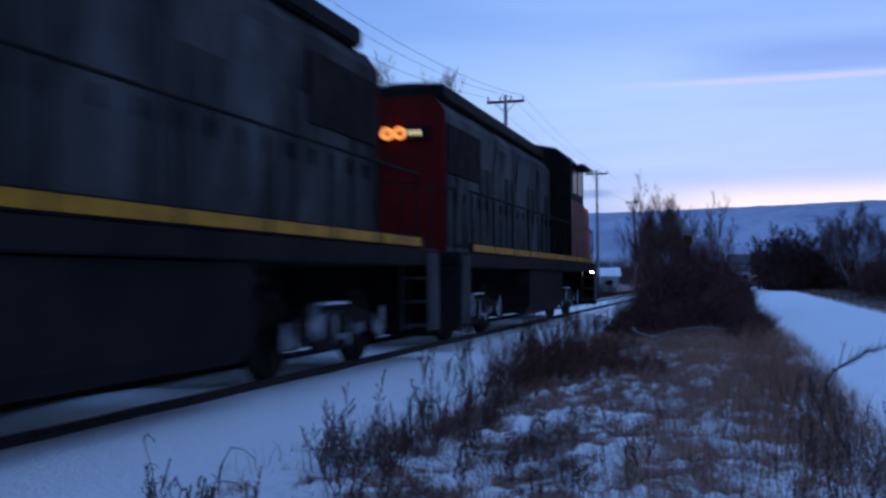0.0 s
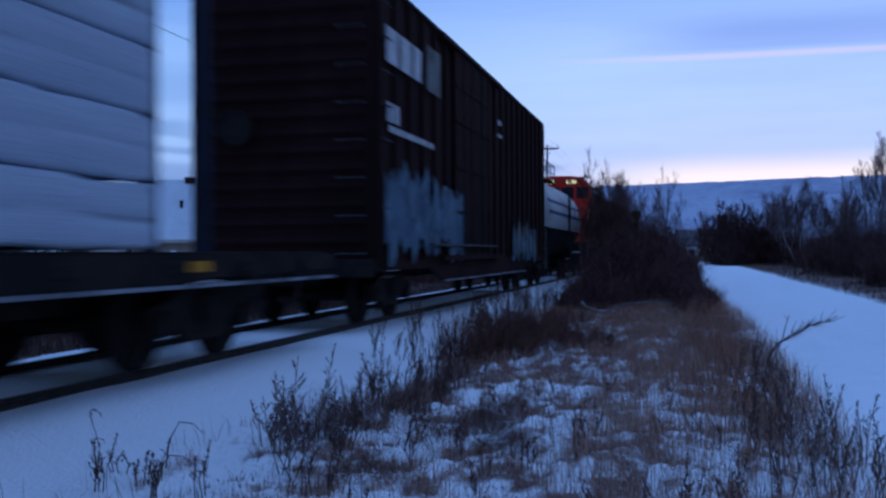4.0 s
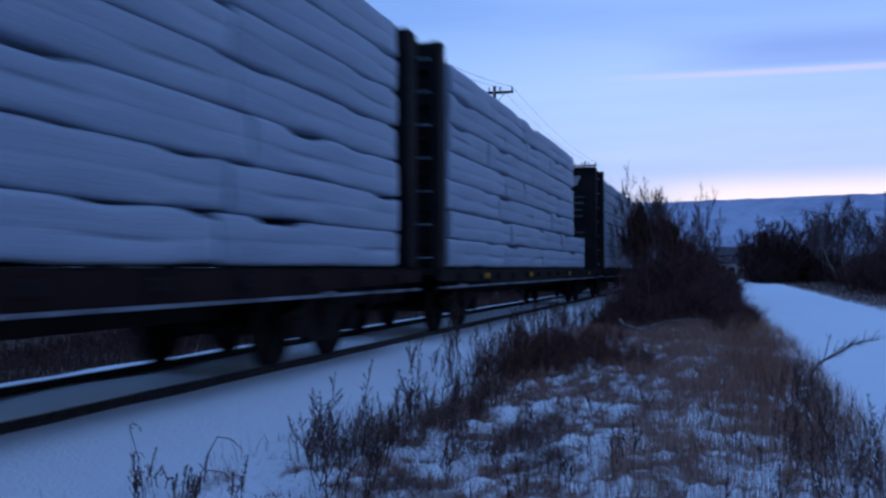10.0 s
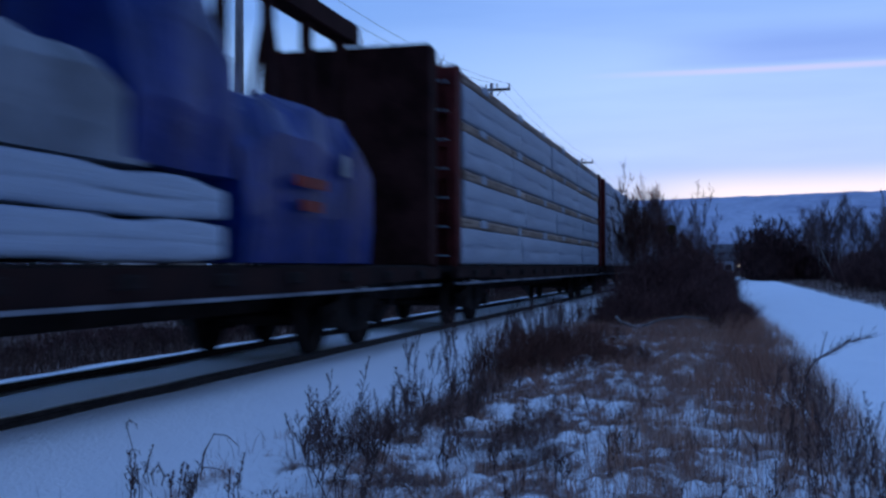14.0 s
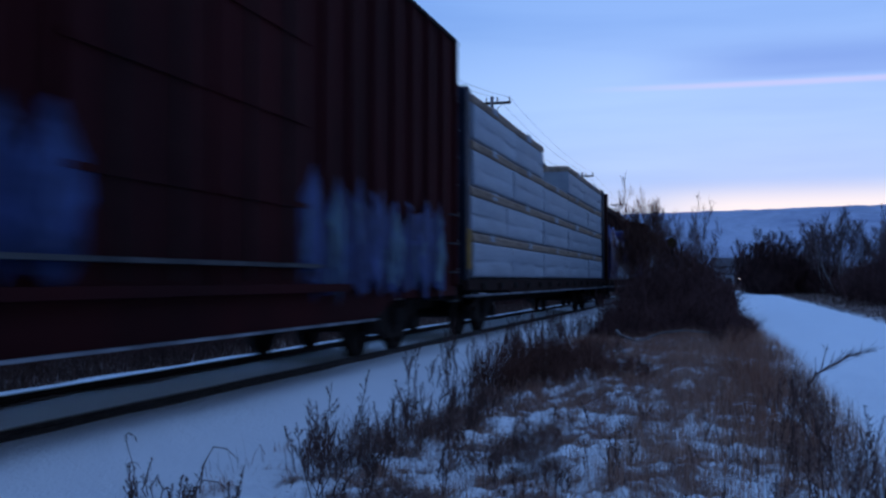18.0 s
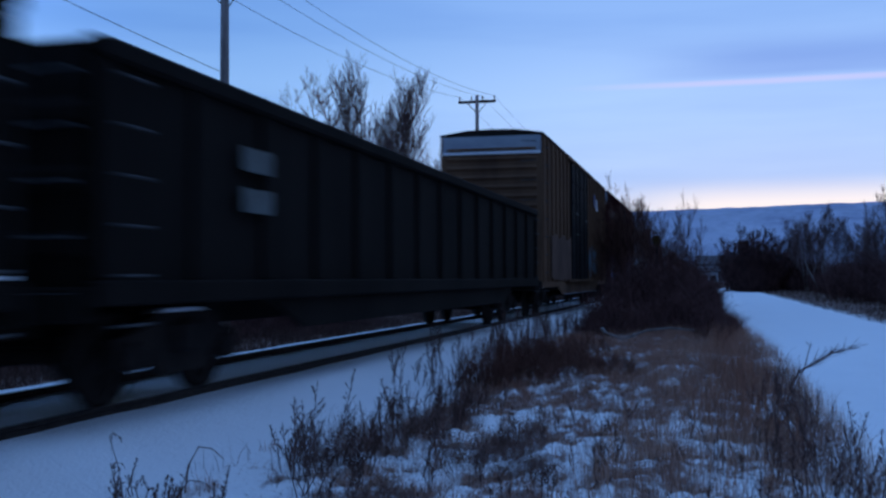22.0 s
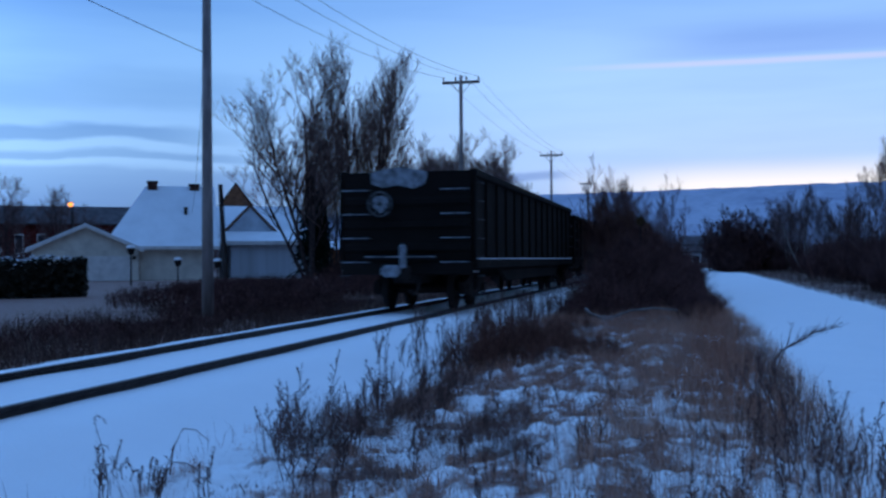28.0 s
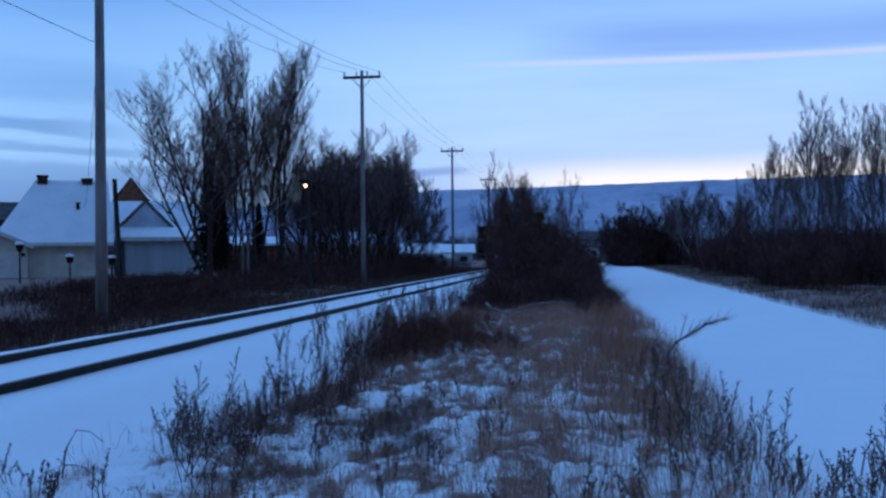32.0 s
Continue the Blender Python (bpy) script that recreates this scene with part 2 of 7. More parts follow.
M["tank_white"] = material("tank_white", (0.46, 0.46, 0.46), 0.5, 0, 0.22, 0.9, second=(0.30, 0.29, 0.28), stretch=(1, .3, 1))
M["tank_black"] = material("tank_black", (0.011, 0.011, 0.013), 0.7, 0, 0.35, 0.9)
M["stripe_blue"] = material("stripe_blue", (0.015, 0.028, 0.13), 0.55, 0, 0.15, 2)
M["glass"] = material("dark_window", (0.02, 0.025, 0.035), 0.3, 0, 0.1, 2, bump=0.0)
M["number_glow"] = material("lit_number_board", (1.0, 0.85, 0.45), 0.5, 0, 0.05, 2, bump=0, glow=0.8)
M["amber_glow"] = material("amber_lens", (1.0, 0.35, 0.08), 0.4, 0, 0.05, 2, bump=0, glow=1.0)
M["lamp_glow"] = material("sodium_lamp", (1.0, 0.52, 0.22), 0.4, 0, 0.02, 2, bump=0, glow=6.0)
M["head_glow"] = material("headlight", (1.0, 0.9, 0.65), 0.4, 0, 0.02, 2, bump=0, glow=60.0)
M["orange_glow"] = material("orange_lamp", (1.0, 0.36, 0.07), 0.4, 0, 0.02, 2, bump=0, glow=1.7)
M["far_glow"] = material("far_lamp", (1.0, 0.75, 0.5), 0.4, 0, 0.02, 2, bump=0, glow=9.0)
M["pole"] = material("weathered_pole", (0.38, 0.32, 0.31), 0.9, 0, 0.3, 3, 30, 0.4, stretch=(1, 1, .15))
M["pole_dark"] = material("dark_pole", (0.07, 0.06, 0.06), 0.9, 0, 0.3, 3, 30, 0.4, stretch=(1, 1, .15))
M["wire"] = material("wire", (0.05, 0.05, 0.055), 0.6, 0.3, 0.1, 3, bump=0)
M["bark"] = material("bark", (0.085, 0.062, 0.060), 0.95, 0, 0.3, 6, 40, 0.4)
M["bark_pale"] = material("birch_bark", (0.34, 0.31, 0.30), 0.9, 0, 0.35, 5, 30, 0.3, second=(0.16, 0.13, 0.12))
M["twig"] = material("twigs", (0.21, 0.135, 0.130), 0.95, 0, 0.3, 2, 20, 0, strand=0.35)
M["thicket"] = material("thicket_stems", (0.14, 0.070, 0.066), 0.95, 0, 0.35, 1.2, 20, 0, strand=0.5)
M["shrub"] = material("shrub_stems", (0.20, 0.095, 0.075), 0.95, 0, 0.35, 1.2, 20, 0, strand=0.5)
M["conifer"] = material("conifer_needles", (0.022, 0.032, 0.024), 0.95, 0, 0.35, 2, 20, 0)
M["grass"] = material("dry_grass", (0.47, 0.235, 0.17), 0.95, 0, 0.3, 1.0, 12, 0, second=(0.30, 0.145, 0.11), strand=0.35)
M["straw"] = material("pale_straw", (0.54, 0.32, 0.23), 0.95, 0, 0.3, 1.3, 12, 0, second=(0.36, 0.195, 0.145), strand=0.35)
M["rust"] = material("rust_grass", (0.42, 0.19, 0.12), 0.95, 0, 0.3, 1.2, 12, 0, second=(0.24, 0.115, 0.085), strand=0.4)
M["bank"] = material("dark_bank_grass", (0.12, 0.068, 0.055), 0.95, 0, 0.35, 1.0, 12, 0, second=(0.06, 0.036, 0.032), strand=0.45)
M["weed_dark"] = material("dead_weed_dark", (0.17, 0.10, 0.09), 0.95, 0, 0.35, 3, 20, 0)
M["litter"] = material("dead_leaf_litter", (0.15, 0.095, 0.082), 0.95, 0, 0.35, 2, 20, 0, strand=0.5)
M["limb"] = material("weathered_limb", (0.26, 0.23, 0.22), 0.9, 0, 0.35, 5, 30, 0.3)
M["weed"] = material("dead_weed", (0.27, 0.16, 0.135), 0.95, 0, 0.35, 3, 20, 0, strand=0.45)
for key in ("grass", "straw", "rust"):
    # thin dead blades let some light through
    nt = M[key].node_tree
    pb, out = nt.nodes["Principled BSDF"], nt.nodes["Material Output"]
    tr, mx = nt.nodes.new("ShaderNodeBsdfTranslucent"), nt.nodes.new("ShaderNodeMixShader")
    nt.links.new(pb.inputs["Base Color"].links[0].from_socket, tr.inputs["Color"])
    mx.inputs[0].default_value = 0.45
    nt.links.new(pb.outputs[0], mx.inputs[1])
    nt.links.new(tr.outputs[0], mx.inputs[2])
    nt.links.new(mx.outputs[0], out.inputs["Surface"])
M["hedge"] = material("hedge_leaves", (0.055, 0.052, 0.042), 0.9, 0, 0.4, 2, 20, 0)
M["snow"] = material("snow", (0.80, 0.82, 0.86), 0.65, 0, 0.05, 0.6, 14, 0.3)
M["siding"] = material("cream_siding", (0.76, 0.71, 0.62), 0.7, 0, 0.12, 1.0, 20, 0.1)
M["siding_shed"] = material("grey_blue_siding", (0.60, 0.66, 0.73), 0.7, 0, 0.15, 1.0, 20, 0.1)
M["siding_dark"] = material("dark_siding", (0.13, 0.12, 0.13), 0.75, 0, 0.2, 1.0, 20, 0.1)
M["trim"] = material("white_trim", (0.78, 0.76, 0.74), 0.6, 0, 0.1, 2)
M["brick"] = material("chimney_brick", (0.12, 0.06, 0.05), 0.9, 0, 0.3, 4)
M["gable_brown"] = material("brown_gable", (0.28, 0.13, 0.075), 0.8, 0, 0.25, 2)
# Pale blue distance haze is put into the hills' own colour.
M["ridge"] = material("hazed_forest_hills", (0.50, 0.52, 0.62), 1.0, 0, 0.22, 0.006, 0.05, 0, second=(0.33, 0.35, 0.46), stretch=(1, 1, 3))
M["concrete"] = material("concrete", (0.30, 0.29, 0.28), 0.9, 0, 0.2, 2)


# ---- mesh helpers ----
def part(name, bm, mat, parent=None, label="", at=None, smooth=False):
    me = bpy.data.meshes.new(name)
    bm.normal_update()
    bm.to_mesh(me)
    bm.free()
    return piece(name, me, mat, parent, label, at, smooth)


def piece(name, me, mat=None, parent=None, label="", at=None, smooth=False):
    if mat is not None and not me.materials:
        for k in (mat if isinstance(mat, (list, tuple)) else [mat]):
            me.materials.append(k)
    if smooth:
        for p in me.polygons:
            p.use_smooth = True
    ob = new(name, me)
    if parent is not None:
        ob.parent = parent
    if at is not None:
        ob.matrix_basis = at
    if label:
        ob["label"] = label
    return ob


def raw(name, verts, faces, mat, parent=None, label="", at=None):
    me = bpy.data.meshes.new(name)
    me.from_pydata(verts, [], faces)
    me.update()
    return piece(name, me, mat, parent, label, at)


def box(bm, x0, x1, y0, y1, z0, z1, bevel=0.0, mi=0):
    vs = [bm.verts.new((x, y, z)) for x in (x0, x1) for y in (y0, y1) for z in (z0, z1)]
    fs = [bm.faces.new([vs[i] for i in q]) for q in ((0, 1, 3, 2), (4, 6, 7, 5), (0, 4, 5, 1), (2, 3, 7, 6), (0, 2, 6, 4), (1, 5, 7, 3))]
    for f in fs:
        f.material_index = mi
    if bevel:
        bmesh.ops.bevel(bm, geom=list({e for f in fs for e in f.edges}), offset=bevel, segments=1, affect="EDGES")
    return bm


def boxes(*dims, bevel=0.0):
    bm = bmesh.new()
    for d in dims:
        box(bm, *d, bevel=bevel)
    return bm


def prism(bm, outline, axis, a, b, mi=0):
    """Extrude a closed outline (u, v) along an axis from a to b: axis y takes (x, z), x takes (y, z), z takes (x, y)."""
    def place(u, v, w):
        return {"y": (u, w, v), "x": (w, u, v), "z": (u, v, w)}[axis]
    lo, hi = [bm.verts.new(place(u, v, a)) for u, v in outline], [bm.verts.new(place(u, v, b)) for u, v in outline]
    n = len(outline)
    fs = [bm.faces.new(lo[::-1]), bm.faces.new(hi)]
    fs += [bm.faces.new((lo[i], lo[(i + 1) % n], hi[(i + 1) % n], hi[i])) for i in range(n)]
    for f in fs:
        f.material_index = mi
    bmesh.ops.recalc_face_normals(bm, faces=fs)
    return bm


def tube(bm, pts, r0, r1=None, sides=6):
    """A tapering round bar through the points."""
    r1 = r0 if r1 is None else r1
    rings, pts = [], [Vector(p) for p in pts]
    for i, p in enumerate(pts):
        d = (pts[min(i + 1, len(pts) - 1)] - pts[max(i - 1, 0)]).normalized()
        u = d.cross(Vector((0, 0, 1)) if abs(d.z) < 0.9 else Vector((1, 0, 0))).normalized()
        v = d.cross(u)
        r = r0 + (r1 - r0) * i / max(1, len(pts) - 1)
        rings.append([bm.verts.new(p + (u * math.cos(a) + v * math.sin(a)) * r) for a in (2 * math.pi * k / sides for k in range(sides))])
    for A, B in zip(rings, rings[1:]):
        for k in range(sides):
            bm.faces.new((A[k], A[(k + 1) % sides], B[(k + 1) % sides], B[k]))
    bm.faces.new(rings[0][::-1])
    bm.faces.new(rings[-1])
    return bm


def lathe(bm, profile, axis="x", sides=20):
    """Turn (along, radius) points round an axis."""
    def place(w, a, r):
        u, v = r * math.cos(a), r * math.sin(a)
        return {"x": (w, u, v), "y": (u, w, v), "z": (u, v, w)}[axis]
    rings = [[bm.verts.new(place(w, 2 * math.pi * k / sides, max(r, 1e-4))) for k in range(sides)] for w, r in profile]
    fs = []
    for A, B in zip(rings, rings[1:]):
        fs += [bm.faces.new((A[k], A[(k + 1) % sides], B[(k + 1) % sides], B[k])) for k in range(sides)]
    fs += [bm.faces.new(rings[0]), bm.faces.new(rings[-1])]
    bmesh.ops.recalc_face_normals(bm, faces=fs)
    return bm


def thing(name, label, category, at=None, group="", kind=""):
    ob = new(name)
    ob.empty_display_size = 0.3
    if at is not None:
        ob.matrix_basis = at
    return tagged(ob, label, category, group, kind)


# ---- ground ----
def cover_at(x, y):
    """How thick the dead grass stands on the verge, 0 to 1: patches with snow between them."""
    if not -3.5 < x < 1.25 or y < -3:
        return 0.0
    lane = min(1.0, max(0.0, (x + 1.0) / 1.2))
    v = 0.42 * noise.noise((x * 1.3, y * 0.8, 11.0)) + 0.62 * noise.noise((x * 3.6, y * 2.4, 3.0)) + 0.45 * noise.noise((x * 8.5, y * 5.5, 5.0))
    v += 0.02 * lane + 0.10 * min(1.0, max(0.0, (-1.9 - x) / 0.5)) + 0.12 * min(1.0, max(0.0, (y - 9.5) / 3.0)) + 0.14 * min(1.0, max(0.0, (y - 19.0) / 5.0)) + 0.03
    v -= 0.6 * max(0.0, 1 - (x + 3.5) / 0.9) + 0.5 * max(0.0, 1 - (1.2 - x) / 0.40)
    return min(1.0, max(0.0, (v + 0.08) / 0.36))


def ground_z(x, y):
    """Height of the snow: the track bed, the rough verge, the lane, the ditch behind the track."""
    z = -0.36
    bed = max(0.0, 1 - max(0.0, abs(x - TRACK) - 1.5) / 1.3)
    z += 0.27 * min(1.0, bed)
    if -3.6 < x < 1.4:
        k = min(1.0, (x + 3.6) / 0.8, (1.4 - x) / 0.6)
        z += k * (0.03 + 0.09 * noise.noise((x * 0.9, y * 0.55, 1.3)) + 0.075 * noise.noise((x * 2.8, y * 1.9, 4.0)) + 0.06 * abs(noise.noise((x * 5.5, y * 3.6, 6.0))) + 0.03 * noise.noise((x * 11.0, y * 8.0, 8.0)))
    if x < -9.0:
        k = min(1.0, (-9.0 - x) / 1.5)
        z += k * (-0.25 + 0.12 * noise.noise((x * 0.5, y * 0.4, 7.7)))
        z += min(1.0, max(0.0, (-12.5 - x) / 6)) * 0.25
    if x > 5.4:
        k = min(1.0, (x - 5.4) / 1.2)
        z += k * (0.12 + 0.18 * noise.noise((x * 0.5, y * 0.35, 3.1)))
    z += 0.02 * noise.noise((x * 0.6, y * 0.6, 9.0))
    if 1.4 < x < 5.4:
        z += 0.03 * noise.noise((x * 1.6, y * 0.25, 15.0)) + 0.022 * noise.noise((x * 2.6, y * 2.0, 17.0))
    return z


def ground_material():
    m = bpy.data.materials.new("snow_and_dead_grass")
    m.use_nodes = True
    nt = m.node_tree
    N, L = nt.nodes.new, nt.links.new
    b = nt.nodes["Principled BSDF"]
    b.inputs["Roughness"].default_value = 0.75
    tc, sep = N("ShaderNodeTexCoord"), N("ShaderNodeSeparateXYZ")
    L(tc.outputs["Object"], sep.inputs[0])

    def noise_node(scale, detail=6):
        n = N("ShaderNodeTexNoise")
        n.inputs["Scale"].default_value, n.inputs["Detail"].default_value, n.inputs["Roughness"].default_value = scale, detail, 0.65
        L(tc.outputs["Object"], n.inputs["Vector"])
        return n

    def mth(op, a, c):
        n = N("ShaderNodeMath")
        n.operation = op
        for i, v in enumerate((a, c)):
            if isinstance(v, (int, float)):
                n.inputs[i].default_value = v
            else:
                L(v, n.inputs[i])
        return n.outputs[0]

    def ramp(v, lo, hi):
        n = N("ShaderNodeMapRange")
        n.inputs["From Min"].default_value, n.inputs["From Max"].default_value = lo, hi
        L(v, n.inputs["Value"])
        return n.outputs[0]

    wob = mth("MULTIPLY", mth("SUBTRACT", noise_node(1.3, 4).outputs["Fac"], 0.5), 0.9)
    x = mth("ADD", sep.outputs["X"], wob)
    verge = mth("MULTIPLY", ramp(x, -3.45, -2.9), ramp(x, 1.15, 0.75))
    behind = ramp(x, -9.1, -9.6)
    right = ramp(x, 5.3, 5.9)
    cover = mth("MINIMUM", mth("ADD", mth("ADD", verge, behind), right), 1.0)
    att = N("ShaderNodeAttribute")
    att.attribute_name = "cover"
    patch = ramp(mth("ADD", att.outputs["Fac"], mth("MULTIPLY", mth("SUBTRACT", noise_node(22.0, 7).outputs["Fac"], 0.5), 2.0)), 0.12, 1.0)
    side_bare = mth("MULTIPLY", mth("ADD", behind, right), ramp(noise_node(2.3, 7).outputs["Fac"], 0.76, 0.64))
    bare = mth("MAXIMUM", mth("MULTIPLY", verge, patch), mth("MINIMUM", side_bare, 1.0))
    soil = N("ShaderNodeMixRGB")
    L(noise_node(9.0, 5).outputs["Fac"], soil.inputs[0])
    soil.inputs[1].default_value, soil.inputs[2].default_value = (0.32, 0.175, 0.130, 1), (0.13, 0.075, 0.064, 1)
    snow = N("ShaderNodeMixRGB")
    L(noise_node(0.8, 5).outputs["Fac"], snow.inputs[0])
    snow.inputs[1].default_value, snow.inputs[2].default_value = (0.92, 0.92, 0.93, 1), (0.84, 0.85, 0.87, 1)
    mix = N("ShaderNodeMixRGB")
    L(bare, mix.inputs[0])
    L(snow.outputs[0], mix.inputs[1])
    L(soil.outputs[0], mix.inputs[2])
    L(mix.outputs[0], b.inputs["Base Color"])
    bp = N("ShaderNodeBump")
    bp.inputs["Strength"].default_value, bp.inputs["Distance"].default_value = 0.5, 0.05
    L(mth("ADD", noise_node(7.0, 6).outputs["Fac"], noise_node(30.0, 3).outputs["Fac"]), bp.inputs["Height"])
    L(bp.outputs[0], b.inputs["Normal"])
    return m


def axis_steps(spans):
    out = []
    for a, b, n in spans:
        out += [a + (b - a) * i / n for i in range(n)]
    return out + [spans[-1][1]]


def build_ground():
    xs = axis_steps([(-4000, -400, 6), (-400, -60, 8), (-60, -14, 18), (-14, -3.6, 52), (-3.6, 1.5, 130), (1.5, 7, 44), (7, 40, 22), (40, 400, 10), (400, 4000, 6)])
    ys = axis_steps([(-600, -40, 6), (-40, -4, 10), (-4, 2, 60), (2, 5, 40), (5, 11, 170), (11, 14, 60), (14, 24, 110), (24, 60, 90), (60, 160, 60), (160, 600, 20), (600, 4500, 10)])
    verts = [(x, y, ground_z(x, y) if abs(x) < 60 and -40 < y < 700 else -0.45) for y in ys for x in xs]
    n = len(xs)
    faces = [(j * n + i, j * n + i + 1, (j + 1) * n + i + 1, (j + 1) * n + i) for j in range(len(ys) - 1) for i in range(n - 1)]
    g = raw("ground", verts, faces, ground_material())
    at = g.data.attributes.new("cover", "FLOAT", "POINT")
    at.data.foreach_set("value", [cover_at(v[0], v[1]) for v in verts])
    for p in g.data.polygons:
        p.use_smooth = True
    tagged(g, "snow-covered ground with patches of dead grass", "ground", kind="structure")


build_ground()


def build_track():
    prof = [(-0.070, -0.172), (0.070, -0.172), (0.070, -0.160), (0.012, -0.135), (0.010, -0.045), (0.036, -0.034), (0.036, -0.006), (0.028, 0.0),
            (-0.028, 0.0), (-0.036, -0.006), (-0.036, -0.034), (-0.010, -0.045), (-0.012, -0.135), (-0.070, -0.160)]
    track = thing("railway_track", "pair of dark steel rails half buried in snow", "railway track", pose(TRACK, 0, 0), kind="structure")
    for s in (-1, 1):
        bm = bmesh.new()
        prism(bm, [(s * 0.7525 + u, v) for u, v in prof], "y", -120, 700)
        part("rail", bm, M["rail"], track)
        bm = bmesh.new()
        box(bm, s * 0.7525 - 0.02, s * 0.7525 + 0.02, -120, 700, 0.0, 0.003)
        part("rail_head", bm, M["railtop"], track, "worn bright running surface")
    return track


build_track()


# ---- the train: each car's origin is at rail height under its middle; +y is its way, +x its side towards the lane ----
MOVERS, WHEELS = [], []


def shared(name, bm, mat, smooth=False):
    me = bpy.data.meshes.new(name)
    bm.normal_update()
    bm.to_mesh(me)
    bm.free()
    me.materials.append(mat)
    if smooth:
        for p in me.polygons:
            p.use_smooth = True
    return me


def wheelset_mesh(r):
    bm = bmesh.new()
    for s in (-1, 1):
        lathe(bm, [(s * 0.68, 0.05), (s * 0.68, r + 0.03), (s * 0.71, r + 0.03), (s * 0.725, r), (s * 0.815, r - 0.006), (s * 0.815, r - 0.07),
                   (s * 0.78, r - 0.09), (s * 0.77, 0.15), (s * 0.83, 0.13), (s * 0.83, 0.05)], "x", 22)
        # spoke-like casting ribs on the outer plate
        for k in range(4):
            a = k * math.pi / 2
            c, d = math.cos(a), math.sin(a)
            tube(bm, [(s * 0.79, c * 0.14, d * 0.14), (s * 0.785, c * (r - 0.1), d * (r - 0.1))], 0.022, 0.016, 4)
    tube(bm, [(-1.02, 0, 0), (1.02, 0, 0)], 0.075, sides=10)
    return bm


TRUCK = {}


def truck_meshes(r, base, axles):
    key = (r, base, axles)
    if key in TRUCK:
        return TRUCK[key]
    bol = boxes((-1.15, 1.15, -0.2, 0.2, 0.42, 0.72), bevel=0.04)
    tube(bol, [(0, 0, 0.6), (0, 0, 0.86)], 0.22, sides=12)
    side = bmesh.new()
    h = base / 2
    out = [(-h - 0.22, 0.36), (-h - 0.22, 0.60), (-h + 0.12, 0.66), (-0.45, 0.80), (0.45, 0.80), (h - 0.12, 0.66), (h + 0.22, 0.60), (h + 0.22, 0.36),
           (h - 0.12, 0.40), (h - 0.28, 0.50), (0.42, 0.24), (-0.42, 0.24), (-h + 0.28, 0.50), (-h + 0.12, 0.40)]
    prism(side, out, "x", -0.07, 0.07)
    for k in (-0.16, 0, 0.16):
        lathe(side, [(0.30, 0.06), (0.52, 0.06)], "z", 8)
        for v in side.verts[-16:]:
            v.co.y += k
            v.co.x += 0.03
    for s in (-1, 1):
        n = len(side.verts)
        lathe(side, [(-0.09, 0.13), (0.12, 0.13), (0.14, 0.10)], "x", 10)
        side.verts.ensure_lookup_table()
        for v in side.verts[n:]:
            v.co.y += s * h
            v.co.z += 0.44
    TRUCK[key] = (shared("truck", bol, M["steel_dark"]), shared("side_frame", side, M["steel_dark"]), shared("wheelset", wheelset_mesh(r), M["steel_dark"], True))
    return TRUCK[key]


def frame_snow_mesh():
    if "snow" not in TRUCK:
        bm = bmesh.new()
        prism(bm, [(-0.44, 0.802), (0.44, 0.802), (0.30, 0.835), (-0.30, 0.84)], "x", -0.065, 0.075)
        TRUCK["snow"] = shared("frame_snow", bm, M["snow"])
    return TRUCK["snow"]


def add_truck(car, y, r=0.42, base=1.78, axles=2):
    bol, side, ws = truck_meshes(r, base, axles)
    t = piece("truck", bol, parent=car, at=pose(0, y, 0))
    for s in (-1, 1):
        piece("side_frame", side, parent=t, at=pose(s * 0.99, 0, 0))
    for s in (-1, 1):
        piece("frame_snow", frame_snow_mesh(), parent=t, at=pose(s * 0.99, 0, 0))
    for k in range(axles):
        yy = -base / 2 + base * k / (axles - 1)
        w = piece("wheelset", ws, parent=t, at=pose(0, yy, r))
        WHEELS.append((w, car, yy, r))
    return t


def add_couplers(car, half):
    for s in (-1, 1):
        bm = boxes((-0.09, 0.09, s * (half - 0.3), s * (half + 0.42), 0.74, 0.92), (-0.16, 0.16, s * (half + 0.30), s * (half + 0.60), 0.68, 0.98), bevel=0.02)
        tube(bm, [(0.28, s * half, 0.8), (0.30, s * (half + 0.2), 0.5), (0.27, s * (half + 0.45), 0.36), (0.2, s * (half + 0.6), 0.46)], 0.03)
        part("coupler", bm, M["steel_dark"], car)


RUNG = {}


def ladder(car, x, y, z0, z1, n, face="x", width=0.42, mat=None, name="rung"):
    """Rungs standing off a side (face x) or an end (face y)."""
    mat = mat or M["rung_grey"]
    s = math.copysign(1, x if face == "x" else y)
    key = (face, s, width, mat.name)
    if key not in RUNG:
        bm, d, w = bmesh.new(), 0.07 * s, width / 2
        if face == "x":
            tube(bm, [(0, -w, 0), (d, -w, 0), (d, w, 0), (0, w, 0)], 0.013, sides=5)
        else:
            tube(bm, [(-w, 0, 0), (-w, d, 0), (w, d, 0), (w, 0, 0)], 0.013, sides=5)
        RUNG[key] = shared("rung", bm, mat)
    for k in range(n):
        piece(name, RUNG[key], parent=car, at=pose(x, y, z0 + (z1 - z0) * k / (n - 1)))


def car(name, label, front, rear, category="freight car"):
    mid, half = (front + rear) / 2, (front - rear) / 2
    c = thing(name, label, category, pose(TRACK, mid, 0), group="cars of the train")
    MOVERS.append((c, mid))
    return c, half


